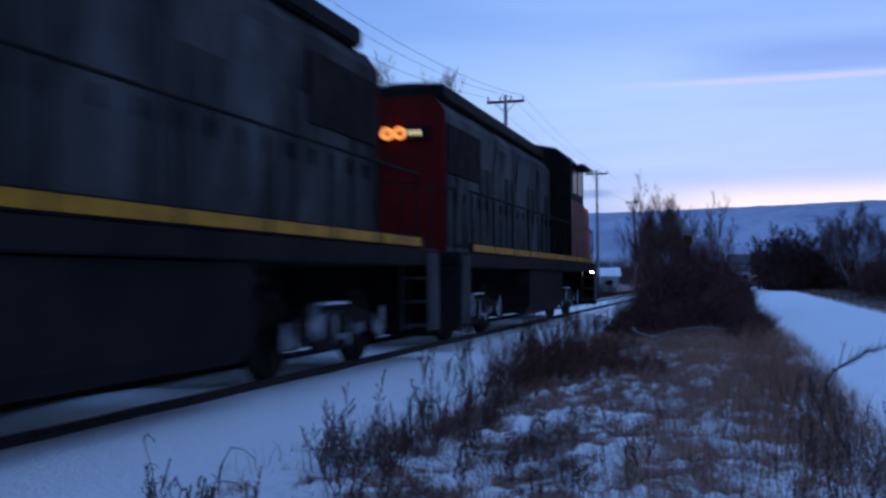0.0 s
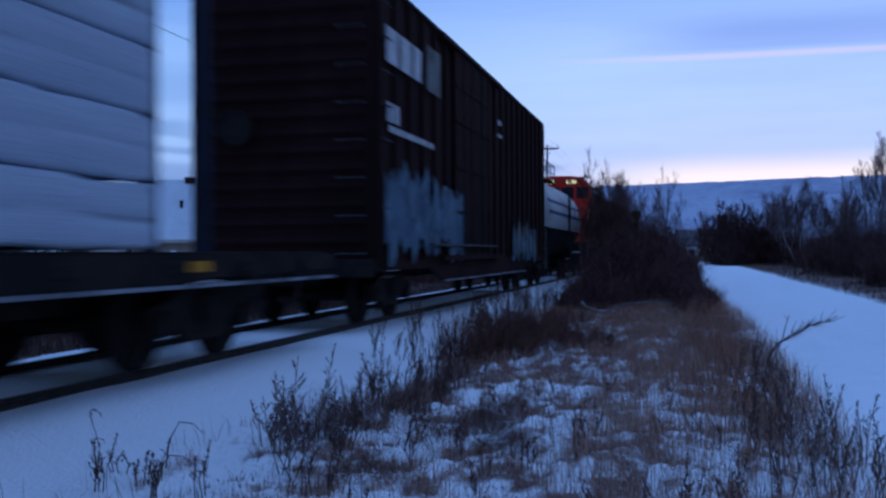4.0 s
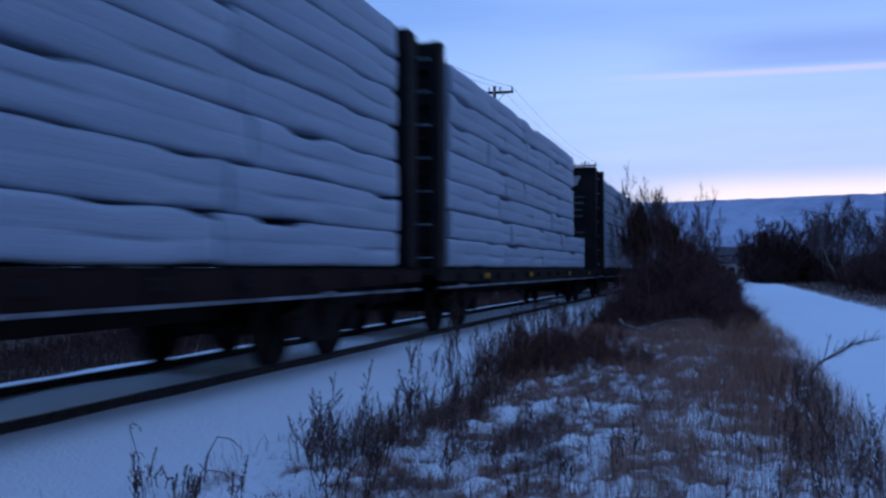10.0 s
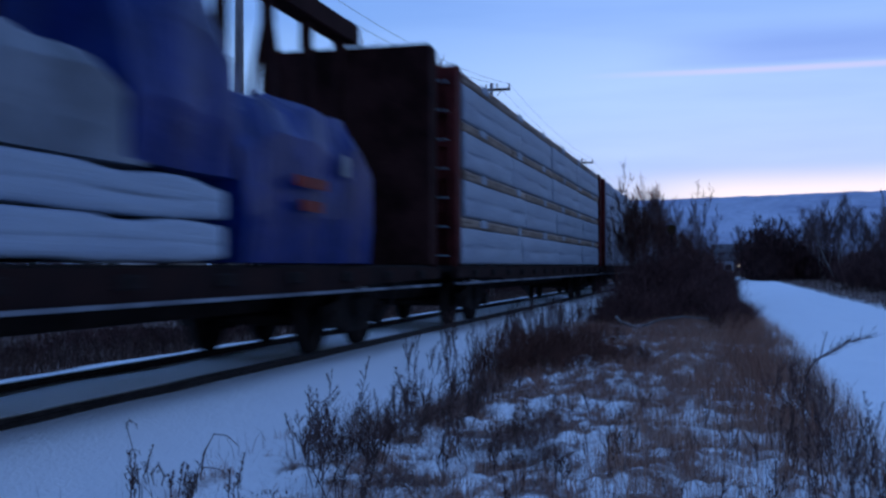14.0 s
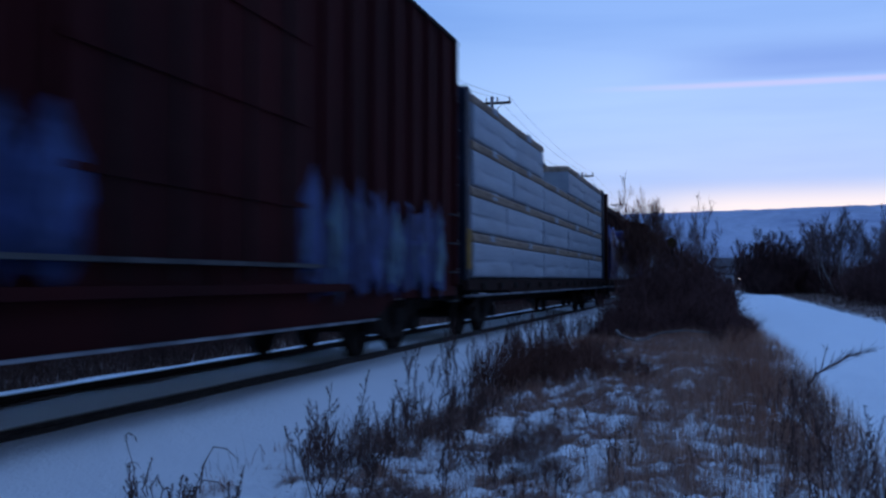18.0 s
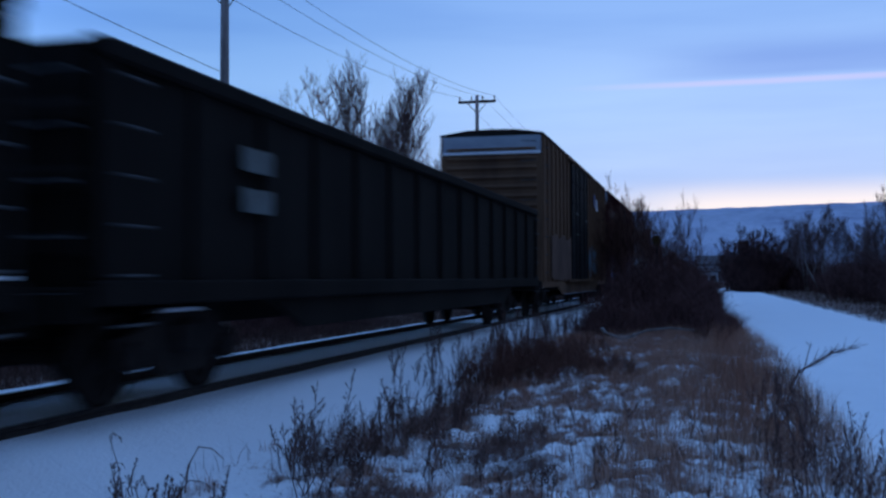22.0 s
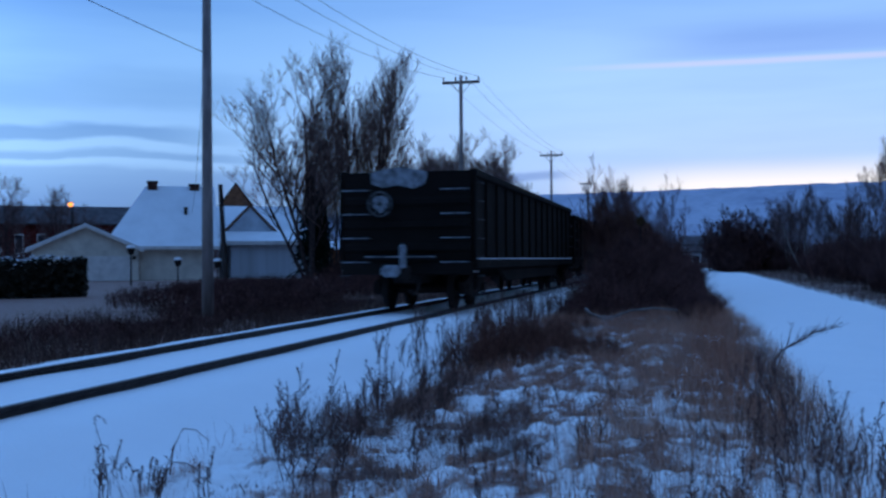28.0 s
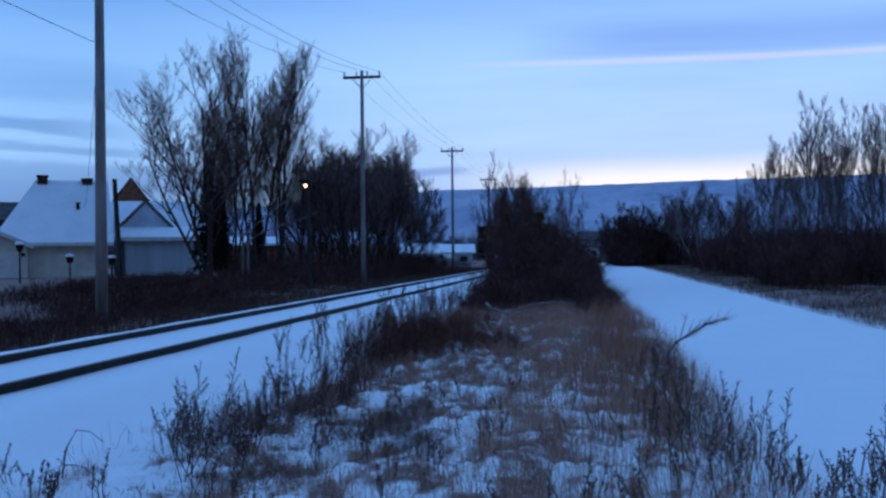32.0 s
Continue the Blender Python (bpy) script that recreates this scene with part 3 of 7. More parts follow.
def decal(c, name, y0, y1, z0, z1, x, mat, label="", seed=0, ragged=0.0, n=14):
    """A painted patch on the side, 5 mm proud, with a wandering outline."""
    rnd = random.Random(seed)
    top, bot = [], []
    for i in range(n + 1):
        y = y0 + (y1 - y0) * i / n
        top.append((y, z1 - rnd.random() * ragged * (z1 - z0)))
        bot.append((y, z0 + rnd.random() * ragged * 0.6 * (z1 - z0)))
    bm = bmesh.new()
    prism(bm, bot + top[::-1], "x", x - 0.003, x + 0.005)
    bmesh.ops.triangulate(bm, faces=[f for f in bm.faces if len(f.verts) > 4])
    return part(name, bm, mat, c, label)


def graffiti(c, x, y0, y1, z0, z1, cols, seed, label):
    """Fat overlapping letters on a sprayed cloud: each a dark outline, a paler fill and a few quick strokes."""
    rnd = random.Random(seed)
    base = decal(c, "graffiti", y0, y1, z0 + 0.1, z1 - 0.15, x, cols[0], label, seed, 0.5, 22)
    n = max(3, int((y1 - y0) / 0.7))
    for k in range(n):
        yc, w, h = y0 + (y1 - y0) * (k + 0.5) / n, (y1 - y0) / n * 0.62, (z1 - z0) * 0.5
        zc = (z0 + z1) / 2 + rnd.uniform(-0.12, 0.12)
        spikes = [rnd.uniform(0.45, 1.12) for _ in range(13)]
        for layer, size, col in ((0, 1.0, cols[1]), (1, 0.78, cols[2 + k % (len(cols) - 2)])):
            ring = [(yc + w * size * spikes[i] * math.cos(2 * math.pi * i / 13), min(z1, max(z0, zc + h * size * spikes[(i * 5) % 13] * math.sin(2 * math.pi * i / 13)))) for i in range(13)]
            bm = bmesh.new()
            a = x + 0.005 + 0.003 * layer + 0.0008 * (k % 3)
            prism(bm, ring, "x", a, a + 0.003)
            part("graffiti_letter", bm, col, base)
        for q in range(4):
            p = [(yc + rnd.uniform(-w, w) * 0.7, zc + rnd.uniform(-h, h) * 0.75) for _ in range(2)]
            d = max(0.05, math.hypot(p[1][0] - p[0][0], p[1][1] - p[0][1]))
            ox, oz = -(p[1][1] - p[0][1]) / d * 0.035, (p[1][0] - p[0][0]) / d * 0.035
            bm = bmesh.new()
            prism(bm, [(p[0][0] - ox, p[0][1] - oz), (p[1][0] - ox, p[1][1] - oz), (p[1][0] + ox, p[1][1] + oz), (p[0][0] + ox, p[0][1] + oz)], "x", x + 0.013, x + 0.016)
            part("graffiti_stroke", bm, cols[(1 + q) % len(cols)], base)


M["spray_pale"] = material("spray_pale_blue", (0.30, 0.42, 0.47), 0.6, 0, 0.3, 2.5)
M["spray_teal"] = material("spray_teal", (0.10, 0.20, 0.26), 0.6, 0, 0.3, 2.5)
M["spray_blue"] = material("spray_deep_blue", (0.022, 0.045, 0.16), 0.6, 0, 0.35, 2.5)
M["spray_mid"] = material("spray_mid_blue", (0.060, 0.105, 0.28), 0.6, 0, 0.3, 2.5)
M["spray_green"] = material("spray_grey_green", (0.060, 0.088, 0.078), 0.7, 0, 0.4, 1.2)
M["spray_fade"] = material("spray_faded_blue", (0.16, 0.26, 0.33), 0.7, 0, 0.35, 2.2, 12, 0.1, second=(0.08, 0.12, 0.17))
M["spray_haze"] = material("spray_hazy_blue", (0.11, 0.19, 0.28), 0.7, 0, 0.35, 1.6, 12, 0.1, second=(0.06, 0.08, 0.11))
M["spray_grey"] = material("spray_grey", (0.13, 0.15, 0.15), 0.6, 0, 0.3, 1.5)


M["dirty_snow"] = material("dirty_snow", (0.34, 0.36, 0.40), 0.8, 0, 0.35, 5, 20, 0.2, second=(0.10, 0.10, 0.11), stretch=(1, .5, 1))
M["emblem_pale"] = material("pale_emblem", (0.62, 0.38, 0.30), 0.6, 0, 0.3, 3)
# Hood-end red with the shadow of the gap put into its colour.
M["loco_red_shadow"] = material("shadowed_red", (0.17, 0.013, 0.012), 0.7, 0, 0.3, 1.1, second=(0.08, 0.011, 0.011))
# Darker red: shade painted on the nose sides, and plain print on a tarp.
M["red_shade_and_print"] = material("shade_and_print_red", (0.30, 0.022, 0.012), 0.5, 0, 0.25, 1.1, second=(0.16, 0.016, 0.012))


def boxcar(front, rear, H, mat, doormat, label, roofmat=None, door=(-1.9, 1.9), endmat=None):
    c, h = car("boxcar", label, front, rear)
    W = 1.45
    bm = bmesh.new()
    prism(bm, [(-W, 0.98), (W, 0.98), (W, H - 0.12), (-W, H - 0.12)], "y", -h, h)
    body = part("body", bm, mat, c)
    bm = bmesh.new()
    prism(bm, [(-W - 0.05, H - 0.16), (W + 0.05, H - 0.16), (W + 0.05, H - 0.10), (W * 0.5, H + 0.01), (0, H + 0.03), (-W * 0.5, H + 0.01), (-W - 0.05, H - 0.10)], "y", -h - 0.03, h + 0.03)
    n = int(h * 2 / 1.2)
    roof = part("roof", bm, roofmat or M["steel_dark"], c)
    rb = bmesh.new()
    prism(rb, [(-W - 0.03, H - 0.09), (W + 0.03, H - 0.09), (W * 0.5, H + 0.035), (0, H + 0.06), (-W * 0.5, H + 0.035)], "y", -0.05, 0.05)
    rme = shared("roof_seam", rb, roofmat or M["steel_dark"])
    for k in range(n):
        piece("roof_seam", rme, parent=roof, at=pose(0, -h + (k + 0.5) * 2 * h / n, 0))
    # outside posts
    rib = boxes((-0.035, 0.035, -0.07, 0.07, 1.0, H - 0.16), bevel=0.02)
    me = shared("side_post", rib, mat)
    n = int(2 * h / 0.86)
    for s in (-1, 1):
        for k in range(n + 1):
            y = -h + 0.12 + k * (2 * h - 0.24) / n
            if door[0] - 0.1 < y < door[1] + 0.1:
                continue
            piece("side_post", me, parent=body, at=pose(s * (W + 0.03), y, 0))
        # sill that deepens between the trucks
        bm = bmesh.new()
        prism(bm, [(-h, 0.84), (-h + 3.4, 0.84), (-h + 4.4, 0.58), (h - 4.4, 0.58), (h - 3.4, 0.84), (h, 0.84), (h, 1.0), (-h, 1.0)], "x", s * (W - 0.05), s * (W + 0.015))
        part("side_sill", bm, mat, c)
        # plug door with its frames and rods
        x = s * (W + 0.03)
        mid = (door[0] + door[1]) / 2
        for a, b in ((door[0], mid), (mid, door[1])):
            d = part("door", boxes((min(x, x + s * 0.06), max(x, x + s * 0.06), a + 0.04, b - 0.04, 1.03, H - 0.25), bevel=0.015), doormat, c)
            for z in (1.9, 2.8, 3.7, 4.4):
                if z < H - 0.4:
                    part("door_rib", boxes((min(x + s * 0.06, x + s * 0.085), max(x + s * 0.06, x + s * 0.085), a + 0.1, b - 0.1, z - 0.03, z + 0.03)), doormat, d)
            for q in (0.3, 0.7):
                y = a + (b - a) * q
                part("lock_rod", tube(bmesh.new(), [(x + s * 0.11, y, 1.1), (x + s * 0.11, y, H - 0.35)], 0.02), M["steel_dark"], d)
        bm = bmesh.new()
        box(bm, min(x, x + s * 0.06), max(x, x + s * 0.06), -h + 4.4, h - 4.4, 0.575, 0.600)
        part("sill_snow", bm, M["dirty_snow"], c, "grey line of snow along the sill")
        if doormat is mat:
            part("lower_door_rail", boxes((min(x, x + s * 0.15), max(x, x + s * 0.15), door[0] - 2.2, door[1] + 0.2, 1.235, 1.275)), M["rung_grey"], c, "grimy steel door rail")
        for z in (1.02, H - 0.22):
            part("door_track", boxes((min(x, x + s * 0.12), max(x, x + s * 0.12), door[0] - 1.2, door[1] + 1.2, z - 0.05, z + 0.04)), mat, c)
        for y in (-h + 0.35, h - 0.35):
            ladder(c, s * (W + 0.03), y, 0.75, H - 0.5 if y < 0 else 2.2, 9 if y < 0 else 4)
    # corrugated ends
    for s in (-1, 1):
        e = s * h
        bm = bmesh.new()
        z = 1.2
        while z < H - 0.4:
            prism(bm, [(e, z), (e + s * 0.06, z + 0.08), (e, z + 0.16)], "x", -W + 0.15, W - 0.15)
            z += 0.27
        part("end_corrugation", bm, mat, c)
        part("end_cap", boxes((-W + 0.02, W - 0.02, min(e, e + s * 0.025), max(e, e + s * 0.025), H - 0.62, H - 0.17)), endmat or mat, c)
        if endmat:
            part("ledge_snow", boxes((-W + 0.02, W - 0.02, min(e, e + s * 0.06), max(e, e + s * 0.06), H - 0.70, H - 0.62), bevel=0.02), M["snow"], c, "snow caught on the end ledge")
        ladder(c, 1.1, e + s * 0.05, 1.1, H - 0.35, 8, "y")
        bm = bmesh.new()
        lathe(bm, [(e + s * 0.05, 0.05), (e + s * 0.16, 0.05), (e + s * 0.16, 0.28), (e + s * 0.19, 0.28), (e + s * 0.19, 0.24), (e + s * 0.15, 0.2)], "y", 16)
        for v in bm.verts:
            v.co.z += 3.0
            v.co.x -= 0.7
        part("brake_wheel", bm, M["steel_dark"], c)
        part("end_sill", boxes((-W, W, min(e, e + s * 0.12), max(e, e + s * 0.12), 0.75, 1.02), bevel=0.02), M["steel_dark"], c)
    part("center_sill", boxes((-0.3, 0.3, -h, h, 0.62, 0.98)), M["steel_dark"], c)
    add_couplers(c, h)
    for s in (-1, 1):
        add_truck(c, s * (h - 2.2))
    return c, h, W, H


def bars(c, x, y0, y1, z, size, n, mat=None, name="stencil", seed=0):
    """Lettering too small to read: a row of plain bars."""
    rnd = random.Random(seed)
    bm = bmesh.new()
    y = y0
    for k in range(n):
        w = (y1 - y0) / n
        box(bm, x - 0.002, x + 0.004, y + w * 0.1, y + w * rnd.uniform(0.7, 0.92), z, z + size)
        y += w
    return tagged(part(name, bm, mat or M["white_paint"], c), kind="stuff")


PACK = {}


def package_mesh(L, Hp, D, mat, seed, band=0.0):
    """A wrapped pack of boards: soft edges, sagging ends, uneven folds. band: the strip of bare wood at its top."""
    key = (round(L, 2), round(Hp, 2), mat.name, seed, band)
    if key in PACK:
        return PACK[key]
    rnd = random.Random(seed * 7 + 1)
    n, prof = 44, []
    r = 0.025
    prof = [(-D / 2, r), (-D / 2 + r, 0), (D / 2 - r, 0), (D / 2, r), (D / 2 + 0.004, r * 2.2), (D / 2 + 0.006, Hp * 0.40), (D / 2 + 0.005, Hp * 0.47), (D / 2, Hp * 0.5), (D / 2 + 0.005, Hp * 0.53), (D / 2 + 0.006, Hp * 0.60), (D / 2 + 0.004, Hp - r * 2.2), (D / 2, Hp - r), (D / 2 - r, Hp), (-D / 2 + r, Hp), (-D / 2, Hp - r)]
    verts, faces = [], []
    ph = rnd.uniform(0, 9)
    for i in range(n + 1):
        y = -L / 2 + L * i / n
        e = 1 - abs(2 * i / n - 1)
        for j, (u, v) in enumerate(prof):
            k = noise.noise((y * 0.9 + ph, u * 2, v * 3 + seed))
            sag = min(0.085, 0.33 * max(0.0, noise.noise((y * 0.66 + ph, 5.0 + (v > 0.1), seed)) - 0.03)) * (1.0 if v > 0.1 else 0.25) + 0.006 * noise.noise((y * 2.6 + ph, 1.0, seed)) + (0.008 if i in (0, n) else 0)
            if mat is M["wrap_grey"]:
                sag *= 0.12
            if Hp < 0.3:
                sag = 0.003 * noise.noise((y * 1.5 + ph, 2.0, seed))
            fold = 0.0
            if 0.39 < v / Hp < 0.61 and u > 0:
                v += Hp * 0.16 * noise.noise((y * 0.4 + ph, 8.0, seed))
                fold = 0.05 * max(0.0, noise.noise((y * 0.6 + ph, 12.0, seed)) + 0.12) * (j == 6)
            verts.append((u + 0.022 * k - fold - (0.006 if i in (0, n) and u > 0 else 0), y, v + (sag if v < 0.1 else -sag * 0.8 if v > Hp - 0.1 else 0)))
    m = len(prof)
    for i in range(n):
        for j in range(m):
            faces.append((i * m + j, i * m + (j + 1) % m, (i + 1) * m + (j + 1) % m, (i + 1) * m + j))
    faces.append(tuple(range(m))[::-1])
    faces.append(tuple(n * m + j for j in range(m)))
    me = bpy.data.meshes.new("lumber_package")
    me.from_pydata(verts, [], faces)
    me.update()
    me.materials.append(mat)
    for p in me.polygons[:-2]:
        p.use_smooth = True
    PACK[key] = me
    return me


def centerbeam(front, rear, label, load, bulk=None, bulk_front=True, seed=1, mark=None, top=4.66, inset=0.32, rusty=False, rear_bulk=None):
    """load: list of (y0, y1, z0, tiers, tier height, material, strip material) stacks measured from the car's rear end."""
    c, h = car("lumber_car", label, front, rear)
    bulk = bulk or M["steel_black"]
    W = 1.36
    rnd = random.Random(seed)
    part("deck", boxes((-W, W, -h, h, 1.02, 1.13), bevel=0.01), M["steel_dark"], c)
    part("center_sill", boxes((-0.32, 0.32, -h, h, 0.55, 1.02)), M["steel_dark"], c)
    for s in (-1, 1):
        bm = bmesh.new()
        x = s * (W + 0.005)
        prism(bm, [(-h, 0.92), (-h + 3.6, 0.88), (-h + 4.4, 0.80), (h - 4.4, 0.80), (h - 3.6, 0.88), (h, 0.92), (h, 1.10), (-h, 1.10)], "x", min(x, x + s * 0.09), max(x, x + s * 0.09))
        part("side_sill", bm, M["sill_rust"] if rusty else M["steel_dark"], c)
        flange = boxes((min(x, x + s * 0.12), max(x, x + s * 0.12), -h + 0.1, h - 0.1, 0.795, 0.83))
        part("sill_flange", flange, M["dirty_snow"], c, "lower flange of the sill lined with snow")
        me = shared("winch", boxes((-0.06, 0.06, -0.11, 0.11, 0.93, 1.05), bevel=0.015), M["steel_dark"])
        for k in range(14):
            piece("winch", me, parent=c, at=pose(s * (W + 0.1), -h + 1.2 + k * (2 * h - 2.4) / 13, 0))
        me = shared("reflector", boxes((-0.004, 0.004, -0.2, 0.2, -0.05, 0.05)), M["yellow"])
        for k in () if rusty else (1, 4, 8, 11):
            piece("reflector", me, parent=c, at=pose(s * (W + 0.1), -h + 1.75 + k * (2 * h - 2.4) / 13, 0.99))
    # bulkheads: a plate with upright posts and cross ribs on its outer face
    for s in (-1, 1):
        if s > 0 and not bulk_front:
            continue
        e = s * (h - (inset if s > 0 else 0.32))
        paint = rear_bulk if rear_bulk and s < 0 else bulk
        b = part("bulkhead", boxes((-1.40, 1.40, e - 0.12, e + 0.12, 1.13, top + 0.03), bevel=0.02), paint, c)
        for x in (-1.33, -0.45, 0.45, 1.33):
            part("bulkhead_post", boxes((x - 0.08, x + 0.08, min(e + s * 0.12, e + s * 0.30), max(e + s * 0.12, e + s * 0.30), 1.1, top), bevel=0.02), paint, b)
        bm = bmesh.new()
        for k in range(6):
            z = 1.5 + k * 0.58
            box(bm, -1.3, 1.3, min(e + s * 0.12, e + s * 0.2), max(e + s * 0.12, e + s * 0.2), z, z + 0.09)
        part("bulkhead_rib", bm, paint, b)
        if mark and s > 0:
            bm = bmesh.new()
            prism(bm, [(0.55, 4.55), (0.85, 4.55), (0.70, 4.2), (0.45, 4.2)], "y", e - 0.127, e - 0.121)
            part("emblem", bm, M["white_paint"], b, "plain pale slanted mark")
            for xa, xb, lines in ((0.25, 1.05, 9), (-1.0, -0.5, 5)):
                for k in range(lines):
                    z = 3.75 - k * 0.24 - (0.35 if k > 3 else 0)
                    part("stencil", boxes((xa, xb - rnd.uniform(0.0, 0.25), e - 0.127, e - 0.121, z, z + rnd.choice((0.05, 0.08)))), M["spray_grey"], b)
        ladder(c, 1.06, e + s * 0.3, 1.3, top - 0.3, 7, "y", mat=M["spray_pale"])
    # the centre beam
    bm = boxes((-0.16, 0.16, -h + 0.25, h - 0.25, 4.74, 5.06), bevel=0.02)
    part("top_chord", bm, bulk, c)
    me = shared("beam_post", boxes((-0.07, 0.07, -0.09, 0.09, 1.12, 4.76), bevel=0.01), bulk)
    n = 16
    for k in range(n + 1):
        piece("beam_post", me, parent=c, at=pose(0, -h + 0.8 + k * (2 * h - 1.6) / n, 0))
    for k in (1, 2, n - 3, n - 2):
        y = -h + 0.8 + k * (2 * h - 1.6) / n
        y2 = y + (2 * h - 1.6) / n
        part("diagonal_brace", tube(bmesh.new(), [(0, y, 1.15 if k % 2 else 4.72), (0, y2, 4.72 if k % 2 else 1.15)], 0.05, sides=4), bulk, c)
    # the load
    for q, (y0, y1, z0, tiers, th, mat, strip) in enumerate(load):
        for s in (1, -1):
            for k in range(tiers):
                m = 4 if (y1 - y0) > 14 else max(1, round((y1 - y0) / 4.9))
                cut = [y0 + (y1 - y0) * i / m for i in range(m + 1)]
                shift = (rnd.uniform(-0.9, 0.9), rnd.uniform(-0.9, 0.9), rnd.uniform(-0.9, 0.9))
                for i in range(m):
                    a, b2 = cut[i], cut[i + 1]
                    if 0 < i:
                        a += shift[(i - 1) % 3]
                    if i < m - 1:
                        b2 += shift[i % 3]
                    if i == 0:
                        a -= rnd.uniform(0, 0.35) * (1 if k < 2 else 0.5)
                    L = b2 - a - 0.016
                    z = z0 + k * th
                    hp = th - (0.012 if strip is None else 0.032)
                    if strip is not None:
                        sm = package_mesh(round(L, 1), 0.17, 1.185, strip, 40 + i)
                        piece("board_layer", sm, parent=c, at=pose(s * 0.79, -h + (a + b2) / 2, z + hp - 0.17), label="bare sawn boards")
                        hp -= 0.18
                    pm = package_mesh(round(L, 1), hp, 1.2, mat, (i * 3 + k + seed) % 7)
                    piece("lumber_package", pm, parent=c, at=pose(s * 0.78 + rnd.uniform(-0.012, 0.012), -h + (a + b2) / 2, z) @ (pose(0, 0, 0) if s > 0 else pose(0, 0, hp, 0, 180, 0) @ pose(0, 0, 0)))
            # flaps of wrap hanging over the bare boards
            if strip is not None and s > 0:
                for k in range(tiers):
                    n = max(1, round((y1 - y0) / 3.7))
                    for i in range(n):
                        y = -h + y0 + (i + 0.45 + rnd.uniform(-0.06, 0.06)) * (y1 - y0) / n
                        w, drop = rnd.uniform(0.16, 0.30), rnd.uniform(0.12, 0.19)
                        z = z0 + (k + 1) * th - 0.016
                        part("wrap_flap", boxes((1.385, 1.402, y - w, y + w, z - drop, z), bevel=0.006), mat, c)
    add_couplers(c, h)
    for s in (-1, 1):
        add_truck(c, s * (h - 2.9))
    return c, h


def gondola(front, rear, H, label, mat, posts=14, sill=True, cover=0.0, rungs=None):
    c, h = car("gondola_car", label, front, rear)
    W = 1.45
    for s in (-1, 1):
        x = s * W
        part("side_wall", boxes((min(x, x - s * 0.06), max(x, x - s * 0.06), -h, h, 0.98, H), bevel=0.01), mat, c)
        part("top_chord", boxes((min(x - s * 0.1, x + s * 0.09), max(x - s * 0.1, x + s * 0.09), -h, h, H - 0.14, H + 0.03), bevel=0.03), mat, c)
        part("side_sill", boxes((min(x - s * 0.02, x + s * 0.09), max(x - s * 0.02, x + s * 0.09), -h, h, 0.90, 1.10), bevel=0.02), mat, c)
        bm = bmesh.new()
        prism(bm, [(-h + 3.2, 0.95), (-h + 4.3, 0.56), (h - 4.3, 0.56), (h - 3.2, 0.95)], "x", min(x - s * 0.12, x - s * 0.02), max(x - s * 0.12, x - s * 0.02))
        part("belly_plate", bm, mat, c)
        if sill:
            me = shared("ledge_snow", boxes((-0.05, 0.05, -0.48, 0.48, -0.012, 0.014), bevel=0.006), M["snow"])
            n = posts
            for k in range(n):
                piece("ledge_snow", me, parent=c, at=pose(x + s * 0.055, -h + (k + 0.5) * 2 * h / n, 1.113), label="thin line of snow on the ledge")
        me = shared("side_post", boxes((-0.05, 0.012, -0.08, 0.08, 1.1, H - 0.13), bevel=0.02), mat)
        for k in range(posts + 1):
            piece("side_post", me, parent=c, at=pose(x + s * 0.045, -h + 0.1 + k * (2 * h - 0.2) / posts, 0))
        for y in (-h + 0.4, h - 0.4):
            ladder(c, x + s * 0.06, y, 0.75, H - 0.25, 6)
    for s in (-1, 1):
        e = s * h
        w = part("end_wall", boxes((-W, W, min(e, e - s * 0.08), max(e, e - s * 0.08), 0.98, H), bevel=0.01), mat, c)
        bm = bmesh.new()
        for z in (1.25, 1.75, 2.25):
            if z < H - 0.4:
                prism(bm, [(e, z), (e + s * 0.09, z + 0.06), (e + s * 0.09, z + 0.16), (e, z + 0.22)], "x", -W + 0.05, W - 0.05)
        part("end_rib", bm, mat, w)
        part("end_sill", boxes((-W, W, min(e, e + s * 0.14), max(e, e + s * 0.14), 0.78, 1.05), bevel=0.02), mat, c)
        if rungs:
            ladder(c, 1.08, e + s * 0.06, 1.05, H - 0.4, 4, "y", 0.62, rungs)
            ladder(c, -1.12, e + s * 0.06, 1.05, H - 0.4, 4, "y", 0.62, rungs)
        else:
            ladder(c, 1.15, e + s * 0.06, 1.0, H - 0.25, 5, "y")
            ladder(c, -1.15, e + s * 0.06, 1.0, H - 0.25, 5, "y")
    part("floor_plate", boxes((-W + 0.06, W - 0.06, -h + 0.08, h - 0.08, 0.98, 1.06)), mat, c)
    if cover:
        bm = bmesh.new()
        prism(bm, [(-W + 0.08, H - 0.5), (W - 0.08, H - 0.5), (W - 0.3, H - 0.2), (0, H - 0.2 + cover), (-W + 0.3, H - 0.2)], "y", -h + 0.1, h - 0.1)
        part("load", bm, M["steel_dark"], c, "dark bulk load heaped below the rim")
    part("center_sill", boxes((-0.3, 0.3, -h, h, 0.6, 0.98)), M["steel_dark"], c)
    add_couplers(c, h)
    for s in (-1, 1):
        add_truck(c, s * (h - 2.1))
    return c, h, W


